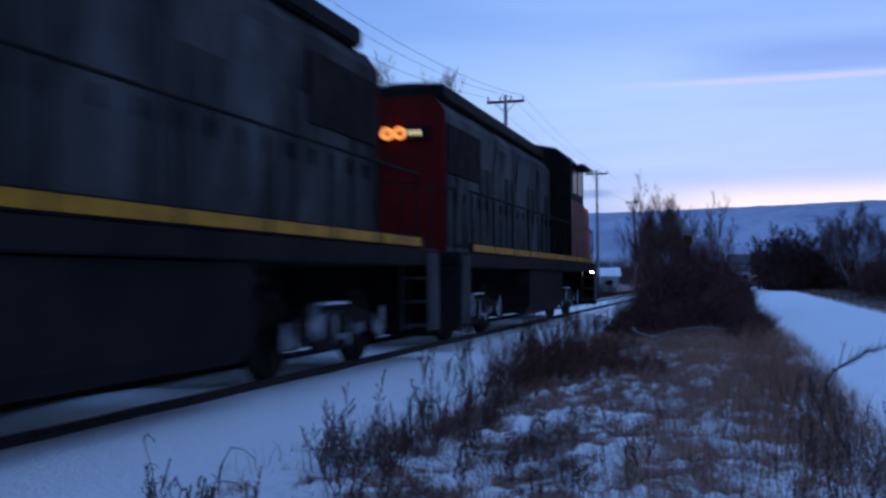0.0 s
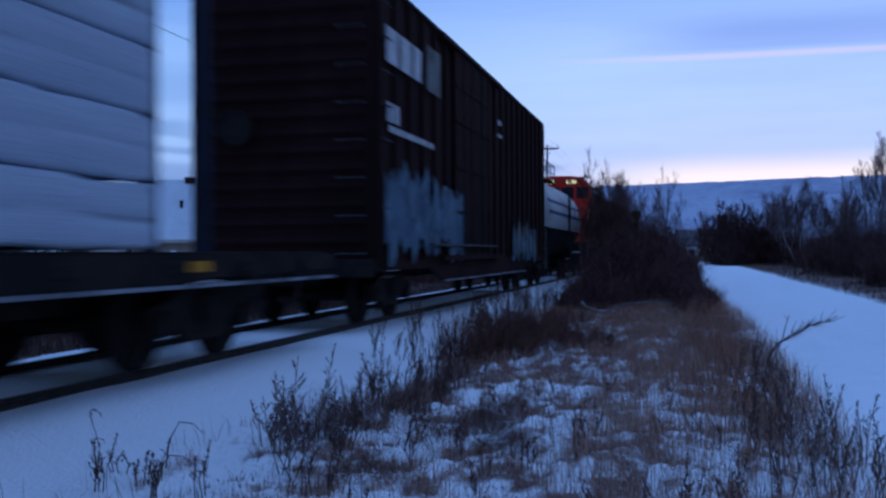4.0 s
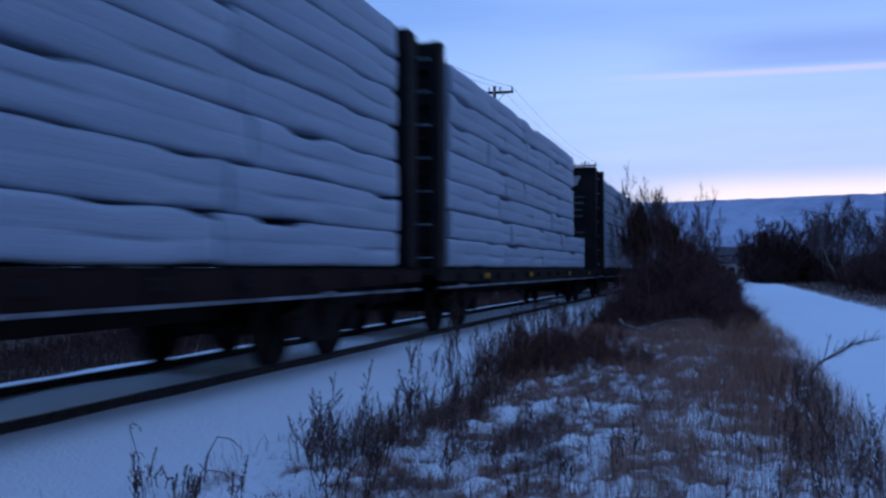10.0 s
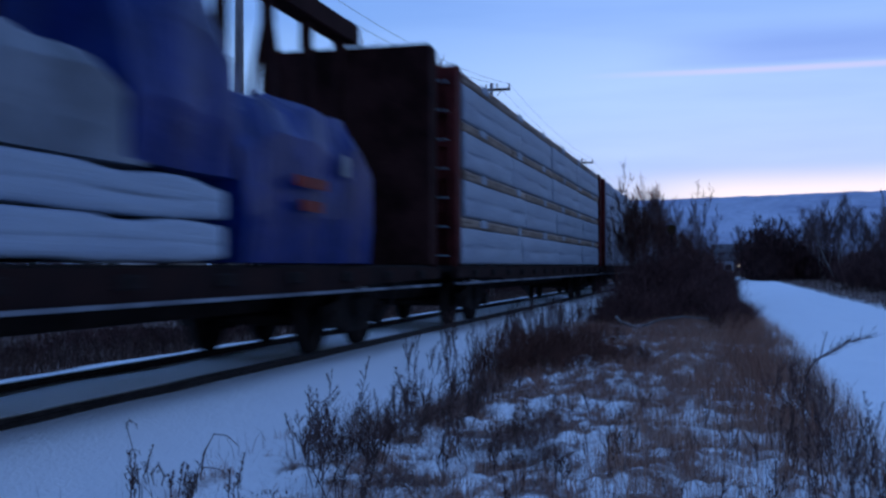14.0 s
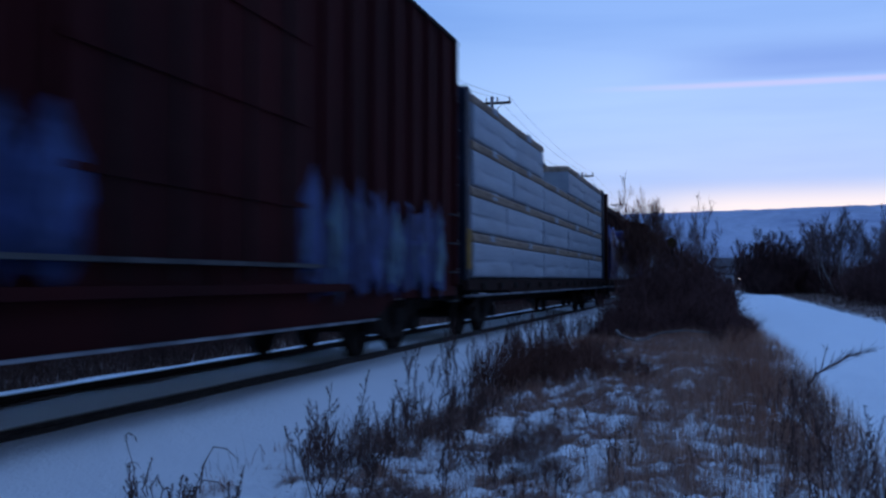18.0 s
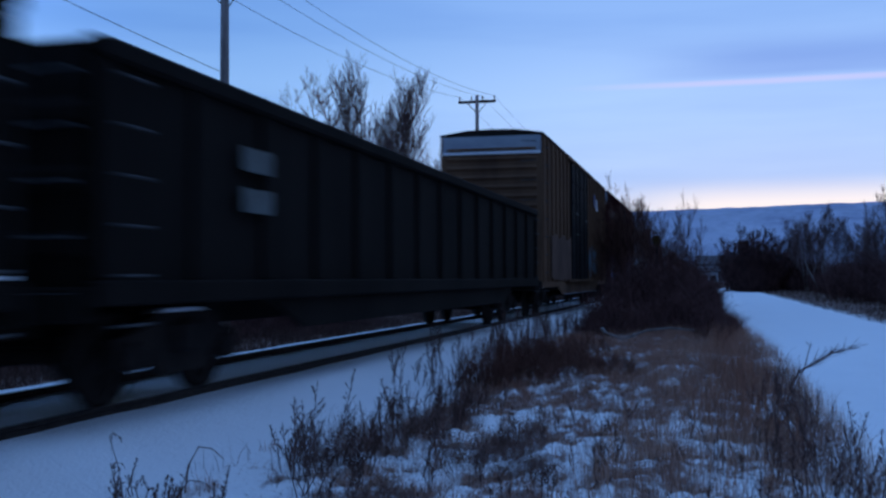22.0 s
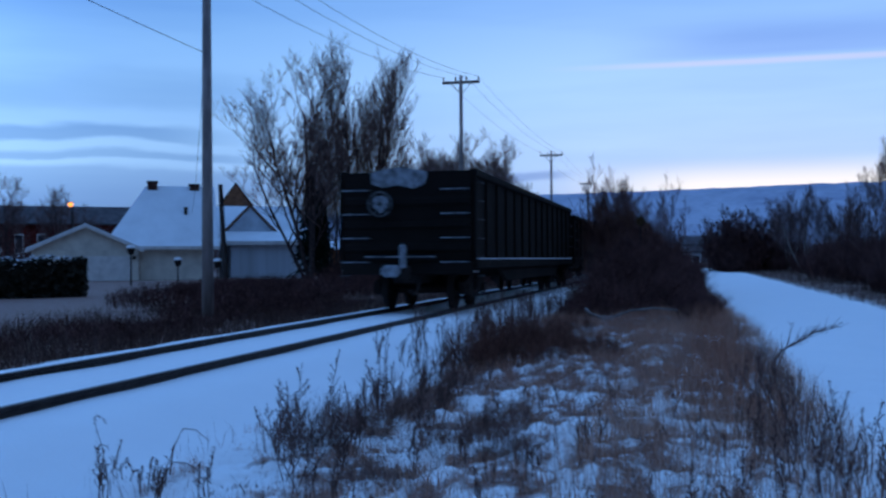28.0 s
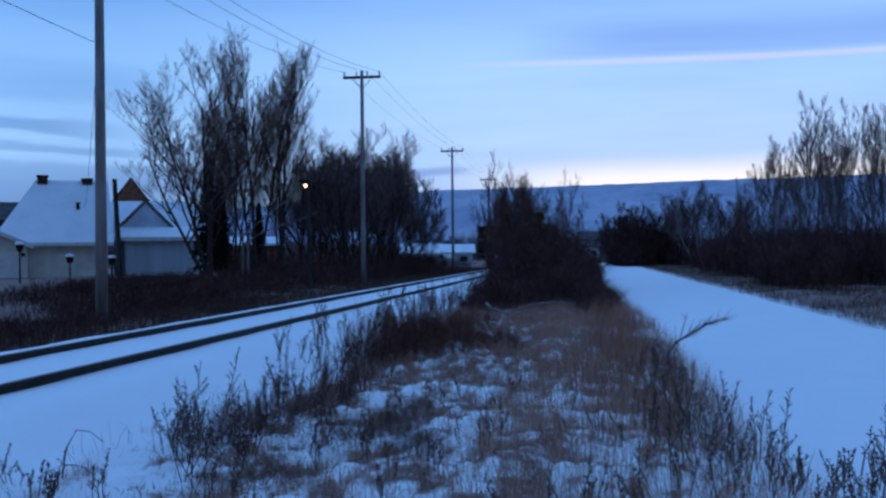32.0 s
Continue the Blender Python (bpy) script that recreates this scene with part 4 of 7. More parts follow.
def tankcar(front, rear):
    c, h = car("tank_car", "white tank car with two blue stripes and a black belly", front, rear)
    r, zc = 1.50, 2.42
    prof = [(-h + 0.25, 0.02), (-h + 0.32, 0.55), (-h + 0.5, 1.0), (-h + 0.75, 1.33), (-h + 1.0, r)] + [(-h + 1.0 + (2 * h - 2.0) * k / 8, r) for k in range(1, 9)] + \
           [(h - 0.75, 1.33), (h - 0.5, 1.0), (h - 0.32, 0.55), (h - 0.25, 0.02)]
    bm = bmesh.new()
    lathe(bm, prof, "y", 40)
    for v in bm.verts:
        v.co.z += zc
    for f in bm.faces:
        f.material_index = 0 if f.calc_center_median().z > zc - 0.42 else 1
    part("tank_shell", bm, [M["tank_white"], M["tank_black"]], c, smooth=True)
    # painted stripes: bands that follow the shell
    for z0, z1 in ((0.02, 0.14), (0.42, 0.53)):
        for s in (-1, 1):
            bm = bmesh.new()
            a = [(s * math.sqrt((r + 0.004) ** 2 - z * z), zc + z) for z in (z0, (z0 + z1) / 2, z1)]
            b = [(s * math.sqrt((r - 0.03) ** 2 - z * z), zc + z) for z in (z1, (z0 + z1) / 2, z0)]
            prism(bm, a + b, "y", -h + 0.95, h - 0.95)
            part("stripe", bm, M["stripe_blue"], c, "dark blue painted stripe")
    bm = bmesh.new()
    lathe(bm, [(zc + 1.3, 0.45), (zc + 1.75, 0.45), (zc + 1.8, 0.42), (zc + 1.84, 0.2)], "z", 18)
    part("dome", bm, M["steel_dark"], c)
    part("walkway", boxes((-0.75, 0.75, -1.9, 1.9, zc + 1.50, zc + 1.54)), M["steel_dark"], c)
    bm = bmesh.new()
    for x in (-0.74, 0.74):
        for z in (1.86, 2.2):
            tube(bm, [(x, -1.9, zc + z), (x, 1.9, zc + z)], 0.022)
        for y in (-1.9, -0.65, 0.65, 1.9):
            tube(bm, [(x, y, zc + 1.5), (x, y, zc + 2.2)], 0.022)
    for y in (-1.9, 1.9):
        tube(bm, [(-0.74, y, zc + 2.2), (0.74, y, zc + 2.2)], 0.022)
    part("railing", bm, M["rung_grey"], c)
    for s in (-1, 1):
        ladder(c, s * 1.5, 0, 0.9, 3.9, 9)
        part("ladder_rail", boxes((s * 1.56 - 0.02, s * 1.56 + 0.02, -0.26, -0.22, 0.7, 4.0), (s * 1.56 - 0.02, s * 1.56 + 0.02, 0.22, 0.26, 0.7, 4.0)), M["steel_dark"], c)
    for s in (-1, 1):
        part("stub_sill", boxes((-0.35, 0.35, min(s * (h - 3.2), s * h), max(s * (h - 3.2), s * h), 0.6, 1.05), bevel=0.03), M["steel_dark"], c)
        bm = boxes((-1.2, 1.2, s * (h - 2.0) - 0.15, s * (h - 2.0) + 0.15, 0.8, 1.35), bevel=0.04)
        part("saddle", bm, M["steel_dark"], c)
        e = s * h
        part("end_platform", boxes((-1.45, 1.45, min(e, e - s * 0.5), max(e, e - s * 0.5), 1.0, 1.06), bevel=0.01), M["steel_dark"], c)
        bm = bmesh.new()
        for x in (-1.4, 1.4):
            tube(bm, [(x, e - s * 0.45, 0.55), (x, e - s * 0.45, 1.9), (x, e, 1.9), (x, e, 0.55)], 0.022)
        tube(bm, [(-1.4, e, 1.9), (1.4, e, 1.9)], 0.022)
        part("handrail", bm, M["rung_grey"], c)
        part("platform_snow", boxes((-1.3, 1.35, min(e, e - s * 0.45), max(e, e - s * 0.45), 1.06, 1.13), bevel=0.03), M["snow"], c, "snow lying on the end platform")
        add_truck(c, s * (h - 2.0))
    bars(c, 1.36, 1.5, 4.5, zc + 0.05, 0.16, 8, M["steel_dark"], seed=4)
    add_couplers(c, h)
    return c


def locomotive(front, rear, cab, label):
    """cab: +1 where the cab leads, -1 where it trails."""
    c, h = car("locomotive", label, front, rear, "locomotive")
    k = cab
    part("frame", boxes((-1.5, 1.5, -h, h, 1.30, 1.56), bevel=0.02), M["loco_black"], c)
    for s in (-1, 1):
        x = s * 1.505
        for q in range(9):
            a, b = -h + 0.9 + q * (2 * h - 1.8) / 9, -h + 0.9 + (q + 0.94) * (2 * h - 1.8) / 9
            part("sill_stripe", boxes((x - 0.012, x + 0.012, a, b, 1.58, 1.70)), M["yellow"], c, "yellow stripe along the sill")
        part("walkway_edge", boxes((min(x, x - s * 0.05), max(x, x - s * 0.05), -h + 0.8, h - 0.8, 1.56, 1.72)), M["loco_black"], c)
        part("air_reservoir", tube(bmesh.new(), [(s * 1.25, -2.4, 1.12), (s * 1.25, 2.4, 1.12)], 0.16, sides=12), M["steel_dark"], c)
        # handrail and its posts
        bm = bmesh.new()
        tube(bm, [(s * 1.46, -h + 0.9, 2.62), (s * 1.46, h - 0.9, 2.62)], 0.02)
        part("handrail", bm, M["steel_dark"], c)
        pm = shared("handrail_post", tube(bmesh.new(), [(0, 0, 1.56), (0, 0, 2.62)], 0.018), M["steel_dark"])
        for q in range(10):
            piece("handrail_post", pm, parent=c, at=pose(s * 1.46, -h + 1.0 + q * (2 * h - 2.0) / 9, 0))
    bm = bmesh.new()
    prism(bm, [(-1.25, 0.32), (-1.42, 0.5), (-1.42, 1.28), (1.42, 1.28), (1.42, 0.5), (1.25, 0.32)], "y", -2.3, 2.3)
    part("fuel_tank", bm, M["loco_black"], c)
    # long hood
    y0, y1 = sorted((-k * (h - 1.2), k * (h - 5.2)))
    bm = bmesh.new()
    prism(bm, [(-0.92, 1.56), (0.92, 1.56), (0.92, 4.1), (0.72, 4.36), (-0.72, 4.36), (-0.92, 4.1)], "y", y0, y1)
    hood = part("long_hood", bm, M["hood_grime"], c)
    part("roof_duct", boxes((-0.84, 0.84, y0 + 0.25, y1 - 0.3, 4.36, 4.66), bevel=0.05), M["loco_black"], hood)
    dm = shared("hood_door", boxes((-0.012, 0.012, -0.27, 0.27, 1.7, 3.35), bevel=0.01), M["hood_grime"])
    hm = shared("door_latch", boxes((-0.03, 0.03, -0.015, 0.015, -0.09, 0.09)), M["steel_dark"])
    n = int((y1 - y0) / 0.62)
    for s in (-1, 1):
        for q in range(n):
            d = piece("hood_door", dm, parent=hood, at=pose(s * 0.93, y0 + 0.35 + q * 0.62, 0))
            piece("door_latch", hm, parent=d, at=pose(s * 0.02, 0.2, 2.6))
        # slanting faded stripes on the doors
        for q in range(4):
            ya = y0 + 0.5 + q * (y1 - y0 - 1.0) / 4
            bm = bmesh.new()
            wander = random.Random(70 + q)
            up = [(ya + 0.95 * f + wander.uniform(-0.12, 0.12), 1.75 + 2.15 * f) for f in (0.0, 0.2, 0.4, 0.6, 0.8, 1.0)]
            down = [(ya + 1.25 + 0.95 * f + wander.uniform(-0.15, 0.15), 1.75 + 2.15 * f) for f in (1.0, 0.8, 0.6, 0.4, 0.2, 0.0)]
            prism(bm, down[::-1] + up[::-1], "x", min(s * 0.945, s * 0.952), max(s * 0.945, s * 0.952))
            bmesh.ops.triangulate(bm, faces=[f for f in bm.faces if len(f.verts) > 4])
            part("hood_stripe", bm, M["loco_white"], hood, "slanting faded white stripe")
        part("radiator_grille", boxes((min(s * 0.93, s * 0.97), max(s * 0.93, s * 0.97), (y0 if k > 0 else y1 - 2.6) + 0.1, (y0 if k > 0 else y1 - 2.6) + 2.5, 3.0, 3.9), bevel=0.01), M["steel_dark"], hood)
    for q, yy in enumerate((y0 + 1.2, y0 + 2.6, y0 + 5.5, y0 + 7.2)):
        bm = bmesh.new()
        lathe(bm, [(4.6, 0.6), (4.76, 0.6), (4.76, 0.52), (4.70, 0.2)], "z", 18)
        for v in bm.verts:
            v.co.y += yy
        part("roof_fan", bm, M["steel_dark"], hood)
    part("exhaust_stack", boxes((-0.25, 0.25, (y0 + y1) / 2 - 0.5, (y0 + y1) / 2 + 0.5, 4.5, 4.8), bevel=0.03), M["steel_dark"], hood)
    # end of the long hood, its red darkened for the shadow between locomotives
    e = -k * (h - 1.2)
    bm = bmesh.new()
    prism(bm, [(-0.94, 1.56), (0.94, 1.56), (0.94, 4.1), (0.74, 4.38), (-0.74, 4.38), (-0.94, 4.1)], "y", min(e, e - k * 0.05), max(e, e - k * 0.05))
    he = part("hood_end", bm, M["loco_red_shadow"], c, "red painted end of the hood, darkened in colour for shadow")
    lamp_face(he, e - k * 0.05, -k, 3.72, False)
    # cab
    ca, cb = sorted((k * (h - 5.2), k * (h - 2.75)))
    bm = bmesh.new()
    prism(bm, [(-1.5, 1.56), (1.5, 1.56), (1.5, 4.36), (1.1, 4.74), (0.5, 4.86), (-0.5, 4.86), (-1.1, 4.74), (-1.5, 4.36)], "y", ca, cb)
    cabm = part("cab", bm, M["loco_black"], c)
    for s in (-1, 1):
        part("maroon_panel", boxes((min(s * 1.5, s * 1.508), max(s * 1.5, s * 1.508), ca + 0.02, cb - 0.02, 1.6, 3.3)), M["cab_red_shaded"], cabm)
        for a, b in ((0.3, 1.05), (1.25, 2.1)):
            part("cab_window", boxes((min(s * 1.5, s * 1.515), max(s * 1.5, s * 1.515), ca + a, ca + b, 3.5, 4.2), bevel=0.005), M["glass"], cabm)
        part("sunshade", boxes((min(s * 1.5, s * 1.85), max(s * 1.5, s * 1.85), ca + 0.2, cb - 0.2, 4.24, 4.28)), M["steel_dark"], cabm)
    # wide nose
    na, nb = k * (h - 2.75), k * (h - 1.15)
    bm = bmesh.new()
    prism(bm, [(-1.44, 1.56), (1.44, 1.56), (1.44, 3.22), (1.2, 3.42), (0.45, 3.66), (-0.45, 3.66), (-1.2, 3.42), (-1.44, 3.22)], "y", min(na, nb), max(na, nb))
    bmesh.ops.bevel(bm, geom=[e for e in bm.edges if all(abs(v.co.y - nb) < 1e-4 for v in e.verts) and e.verts[0].co.z + e.verts[1].co.z > 5], offset=0.12, segments=2, affect="EDGES")
    nose = part("nose", bm, M["loco_red"], c, "wide red nose")
    # windscreen wall
    f = k * (h - 2.75)
    bm = bmesh.new()
    prism(bm, [(-1.49, 3.2), (1.49, 3.2), (1.49, 4.36), (1.1, 4.75), (0.5, 4.87), (-0.5, 4.87), (-1.1, 4.75), (-1.49, 4.36)], "y", min(f, f + k * 0.06), max(f, f + k * 0.06))
    wall = part("windscreen_wall", bm, M["loco_red"], c)
    g = f + k * 0.06
    for x0, x1 in ((-1.38, -0.78), (-0.66, -0.04), (0.04, 0.66), (0.78, 1.38)):
        part("windscreen", boxes((x0, x1, min(g, g + k * 0.012), max(g, g + k * 0.012), 3.74, 4.30), bevel=0.004), M["glass"], wall)
    lamp_face(wall, g, k, 4.56, True)
    # pale mark on the nose
    bm = bmesh.new()
    nf = nb - k * 0.01
    pts = [(0.62, 3.02), (0.25, 2.98), (0.12, 2.72), (0.30, 2.50), (0.05, 2.24), (-0.22, 2.42), (-0.30, 2.78), (-0.52, 2.95), (-0.66, 2.62), (-0.70, 2.20)]
    pts = [(k * s * 0.95, z) for s, z in pts]
    left, right = [], []
    for i, (xa, za) in enumerate(pts):
        (xp, zp), (xq, zq) = pts[max(0, i - 1)], pts[min(len(pts) - 1, i + 1)]
        d = math.hypot(xq - xp, zq - zp)
        ox, oz = -(zq - zp) / d * 0.075, (xq - xp) / d * 0.075
        left.append((xa + ox, za + oz))
        right.append((xa - ox, za - oz))
    prism(bm, left + right[::-1], "y", min(nf, nf + k * 0.03), max(nf, nf + k * 0.03))
    bmesh.ops.triangulate(bm, faces=[f for f in bm.faces if len(f.verts) > 4])
    part("emblem", bm, M["emblem_pale"], nose, "plain pale winding mark")
    # Thin sheets over the nose sides carry their shade as darker red.
    for s in (-1, 1):
        part("side_panel", boxes((min(s * 1.44, s * 1.446), max(s * 1.44, s * 1.446), min(na, nb - k * 0.3), max(na, nb - k * 0.3), 1.6, 3.1)), M["red_shade_and_print"], nose)
    for s in (-1, 1):
        e = s * h
        bm = bmesh.new()
        prism(bm, [(-1.5, 0.25), (1.5, 0.25), (1.5, 1.35), (-1.5, 1.35)], "y", min(e, e - s * 0.08), max(e, e - s * 0.08))
        part("pilot_plate", bm, M["loco_black"], c)
        for x in (-1.3, 1.3):
            st = boxes(*[(x - 0.2, x + 0.2, min(e - s * 0.15, e - s * 0.6), max(e - s * 0.15, e - s * 0.6), z, z + 0.05) for z in (0.4, 0.75, 1.1)],
                       (x - 0.22, x - 0.19, min(e - s * 0.1, e - s * 0.65), max(e - s * 0.1, e - s * 0.65), 0.35, 1.5), (x + 0.19, x + 0.22, min(e - s * 0.1, e - s * 0.65), max(e - s * 0.1, e - s * 0.65), 0.35, 1.5))
            part("steps", st, M["loco_white"], c)
        for a, b in ((-1.4, -0.5), (0.5, 1.4)):
            part("end_railing", tube(bmesh.new(), [(a, e - s * 0.06, 1.5), (a, e - s * 0.06, 2.6), (b, e - s * 0.06, 2.6), (b, e - s * 0.06, 1.5)], 0.02), M["steel_dark"], c)
        add_truck(c, s * (h - 3.1), 0.5, 2.74)
        for q in range(5):
            ya = s * (h - 3.1) - 1.75 + q * 0.72
            decal(c, "caked_snow", ya, ya + 0.35 + 0.12 * (q % 3), 0.28 + 0.09 * (q % 2), 0.66 + 0.1 * ((q * 2) % 3), 1.13, M["dirty_snow"], "dirty snow caked on the truck", 30 + q, 0.6, 7)
    add_couplers(c, h)
    return c


def lamp_face(parent, y, k, z, wide):
    """Number boards and the double headlight on an end facing k."""
    a = 0.55 if wide else 0.36
    for s in (-1, 1):
        bm = bmesh.new()
        x0 = s * a
        box(bm, x0 - 0.30, x0 + 0.30, min(y, y + k * 0.05), max(y, y + k * 0.05), z - 0.13, z + 0.13, 0.01)
        b = part("number_board", bm, M["steel_black"], parent)
        for q in range(4):
            xx = x0 - (0.24 if wide else 0.16) + q * (0.13 if wide else 0.09)
            part("lit_figure", boxes((xx, xx + (0.085 if wide else 0.045), min(y + k * 0.05, y + k * 0.056), max(y + k * 0.05, y + k * 0.056), z - (0.085 if wide else 0.05), z + (0.085 if wide else 0.05))), M["number_glow"], b, "lit plain bar")
    for s in (-1, 1):
        bm = bmesh.new()
        lathe(bm, [(y, 0.12), (y + k * 0.09, 0.12), (y + k * 0.09, 0.10), (y + k * 0.05, 0.05)], "y", 14)
        for v in bm.verts:
            v.co.x += s * 0.12
            v.co.z += z if not wide else 3.0
        part("headlight", bm, M["amber_glow"] if not wide else M["glass"], parent)


# ---- the cars in their order ----
lead = locomotive(33.4, 16.2, 1, "black diesel locomotive with red ends and a yellow sill stripe")
bm = bmesh.new()
lathe(bm, [(8.50, 0.02), (8.52, 0.09), (8.64, 0.11), (8.70, 0.05)], "y", 12)
for v in bm.verts:
    v.co += Vector((1.36, 0, 1.36))
part("ditch_light", bm, M["head_glow"], lead, "lit ditch light at the front corner")
locomotive(15.0, -1.8, -1, "black diesel locomotive with a red nose, cab trailing")
tankcar(-3.3, -15.8)
c, h, W, H = boxcar(-16.6, -35.2, 5.36, M["brown"], M["brown"], "dark brown boxcar with pale blue graffiti", door=(-4.2, -0.4))
graffiti(c, W + 0.096, -9.1, -3.4, 0.9, 2.6, [M["spray_haze"], M["spray_teal"], M["spray_fade"], M["spray_haze"]], 3, "pale blue graffiti")
graffiti(c, W + 0.096, 2.6, 6.9, 0.75, 2.05, [M["spray_haze"], M["spray_green"], M["spray_fade"], M["spray_grey"]], 4, "small pale graffiti")
bars(c, W + 0.075, -9.0, -6.6, 4.0, 0.55, 3, seed=2, name="lettering")
decal(c, "painted_panel", -6.4, -5.4, 3.95, 4.75, W + 0.07, M["spray_grey"], "pale painted panel")
bars(c, W + 0.075, -8.9, -8.2, 3.1, 0.3, 2, seed=3)
bars(c, W + 0.075, -8.8, -5.9, 2.95, 0.1, 8, seed=5)
bars(c, W + 0.075, 0.6, 1.1, 4.2, 0.12, 2, seed=6)
bars(c, W + 0.075, 0.6, 1.2, 3.9, 0.08, 3, seed=7)
wr, gr = M["wrap"], M["wrap_grey"]
centerbeam(-37.0, -60.1, "lumber flat car stacked with white wrapped packs", [(0.9, 18.6, 1.15, 6, 0.585, wr, None)], M["bulk_blue"], bulk_front=False, seed=1)
cb, hb = centerbeam(-61.2, -84.1, "lumber car stacked with white wrapped packs", [(0.9, 20.6, 1.15, 4, 0.457, wr, None), (0.9, 17.9, 2.98, 4, 0.42, wr, None)], M["steel_black"], seed=2, top=4.90)
part("yellow_patch", boxes((1.405, 1.412, -hb + 0.22, -hb + 0.42, 1.2, 2.2)), M["sign_yellow"], cb, "yellow reflective patch")
centerbeam(-85.2, -108.0, "lumber car stacked with white wrapped packs", [(0.9, 18.5, 1.15, 2, 0.49, wr, None), (0.9, 15.9, 2.15, 5, 0.5, wr, None)], M["steel_black"], seed=3, mark=True, top=4.85, inset=1.05)
centerbeam(-109.2, -132.0, "lumber car with wrapped packs and a red bulkhead", [(0.9, 21.9, 1.15, 7, 0.5, wr, None)], M["steel_black"], seed=4, rusty=True, rear_bulk=M["bulk_red"])
centerbeam(-133.2, -156.3, "lumber car with grey packs and bare wood strips", [(0.8, 22.3, 1.15, 4, 0.88, gr, M["lumber"])], M["bulk_red"], seed=5, rusty=True)
cf, hf = centerbeam(-157.5, -180.6, "part-unloaded lumber car under blue tarps", [(4.2, 15.7, 1.15, 2, 0.38, wr, None)], M["bulk_brown"], seed=6, rusty=True)


def tarp_heap(c, name, y0, y1, z0, z1, mat, label, seed):
    """A loosely tarped pack: a lumpy rounded block with folds."""
    rnd = random.Random(seed)
    bm = bmesh.new()
    n, prof = 14, [(0.16, 0.0), (1.38, 0.0), (1.42, 0.3), (1.40, 0.75), (1.25, 0.97), (0.8, 1.04), (0.18, 1.0)]
    rings = []
    for i in range(n + 1):
        f = i / n
        e = min(1.0, 0.82 + 0.9 * min(f, 1 - f))
        y = y0 + (y1 - y0) * f
        ring = []
        for u, v in prof:
            k = noise.noise((y * 1.3, u * 1.7, v * 2.1 + seed))
            ring.append(bm.verts.new((u + (0.07 * k if u > 0.3 else 0), y + 0.12 * noise.noise((v * 3, u * 2, seed + f)), z0 + (z1 - z0) * v * (e + 0.12 * k))))
        rings.append(ring)
    m = len(prof)
    for A, B in zip(rings, rings[1:]):
        for j in range(m):
            bm.faces.new((A[j], A[(j + 1) % m], B[(j + 1) % m], B[j]))
    bm.faces.new(rings[0][::-1])
    bm.faces.new(rings[-1])
    bmesh.ops.recalc_face_normals(bm, faces=bm.faces[:])
    return part(name, bm, mat, c, label)


heap = tarp_heap(cf, "tarped_pack", 4.5, 8.3, 1.15, 2.95, M["tarp"], "pack under a bright blue tarp", 2)
part("red_print", boxes((1.47, 1.485, 5.6, 6.5, 1.98, 2.1), (1.47, 1.485, 5.75, 6.35, 1.72, 1.84)), M["red_shade_and_print"], heap)
part("pale_print", boxes((1.47, 1.485, 7.0, 7.25, 2.2, 2.45)), M["tarp_white"], heap)
tarp_heap(cf, "tarped_pack", 2.5, 4.3, 1.95, 3.75, M["tarp"], "tall pack under a blue tarp", 3)
tarp_heap(cf, "tarped_pack", 0.6, 2.7, 1.92, 2.75, M["tarp_white"], "pack under pale torn sheeting", 4)
tarp_heap(cf, "tarped_pack", -3.9, 0.7, 1.92, 3.05, M["tarp"], "long pack under a blue tarp", 5)
tarp_heap(cf, "tarped_pack", -6.0, -4.2, 1.92, 2.9, M["tarp_white"], "pack under pale torn sheeting", 6)
tarp_heap(cf, "tarped_pack", -10.4, -6.6, 1.15, 3.4, M["tarp"], "tall pack under a blue tarp", 7)
cg, hg = centerbeam(-181.8, -205.2, "lumber car with stepped grey packs", [(0.75, 8.8, 1.15, 4, 0.88, gr, M["lumber"]), (8.9, 13.4, 1.15, 3, 0.88, gr, M["lumber"]), (13.5, 22.7, 1.15, 4, 0.88, gr, M["lumber"])], M["bulk_blue"], seed=7, rusty=True)
part("yellow_patch", boxes((1.415, 1.422, -hg + 0.12, -hg + 0.45, 1.3, 2.05)), M["sign_yellow"], cg, "yellow reflective patch")
M["letter_dim"] = material("faded_lettering", (0.085, 0.06, 0.06), 0.7, 0, 0.35, 2)
M["reflector_dim"] = material("grimy_reflector", (0.20, 0.12, 0.02), 0.6, 0, 0.3, 3)
c, h, W, H = boxcar(-206.1, -223.6, 5.36, M["red_box"], M["red_box"], "oxide red boxcar with blue graffiti", door=(-2.4, 2.0), endmat=M["wrap_grey"])
graffiti(c, W + 0.096, -8.4, -2.1, 0.8, 2.4, [M["spray_blue"], M["spray_blue"], M["spray_mid"], M["spray_blue"], M["spray_mid"]], 8, "deep blue graffiti")
graffiti(c, W + 0.096, 1.7, 7.7, 0.78, 2.4, [M["spray_blue"], M["spray_blue"], M["spray_mid"], M["spray_teal"], M["spray_blue"]], 9, "deep blue graffiti")
bars(c, W + 0.075, -8.8, -5.0, 4.0, 0.42, 5, M["letter_dim"], name="lettering", seed=11)
bars(c, W + 0.075, -8.0, -6.9, 3.0, 0.16, 3, M["spray_grey"], seed=12)
bars(c, W + 0.13, -0.9, -0.2, 4.3, 0.10, 3, M["letter_dim"], seed=13)
bars(c, W + 0.13, 0.7, 1.5, 4.2, 0.10, 3, M["letter_dim"], seed=14)
part("yellow_reflector", boxes((W + 0.07, W + 0.076, -8.3, -7.8, 1.15, 1.45)), M["yellow"], c)
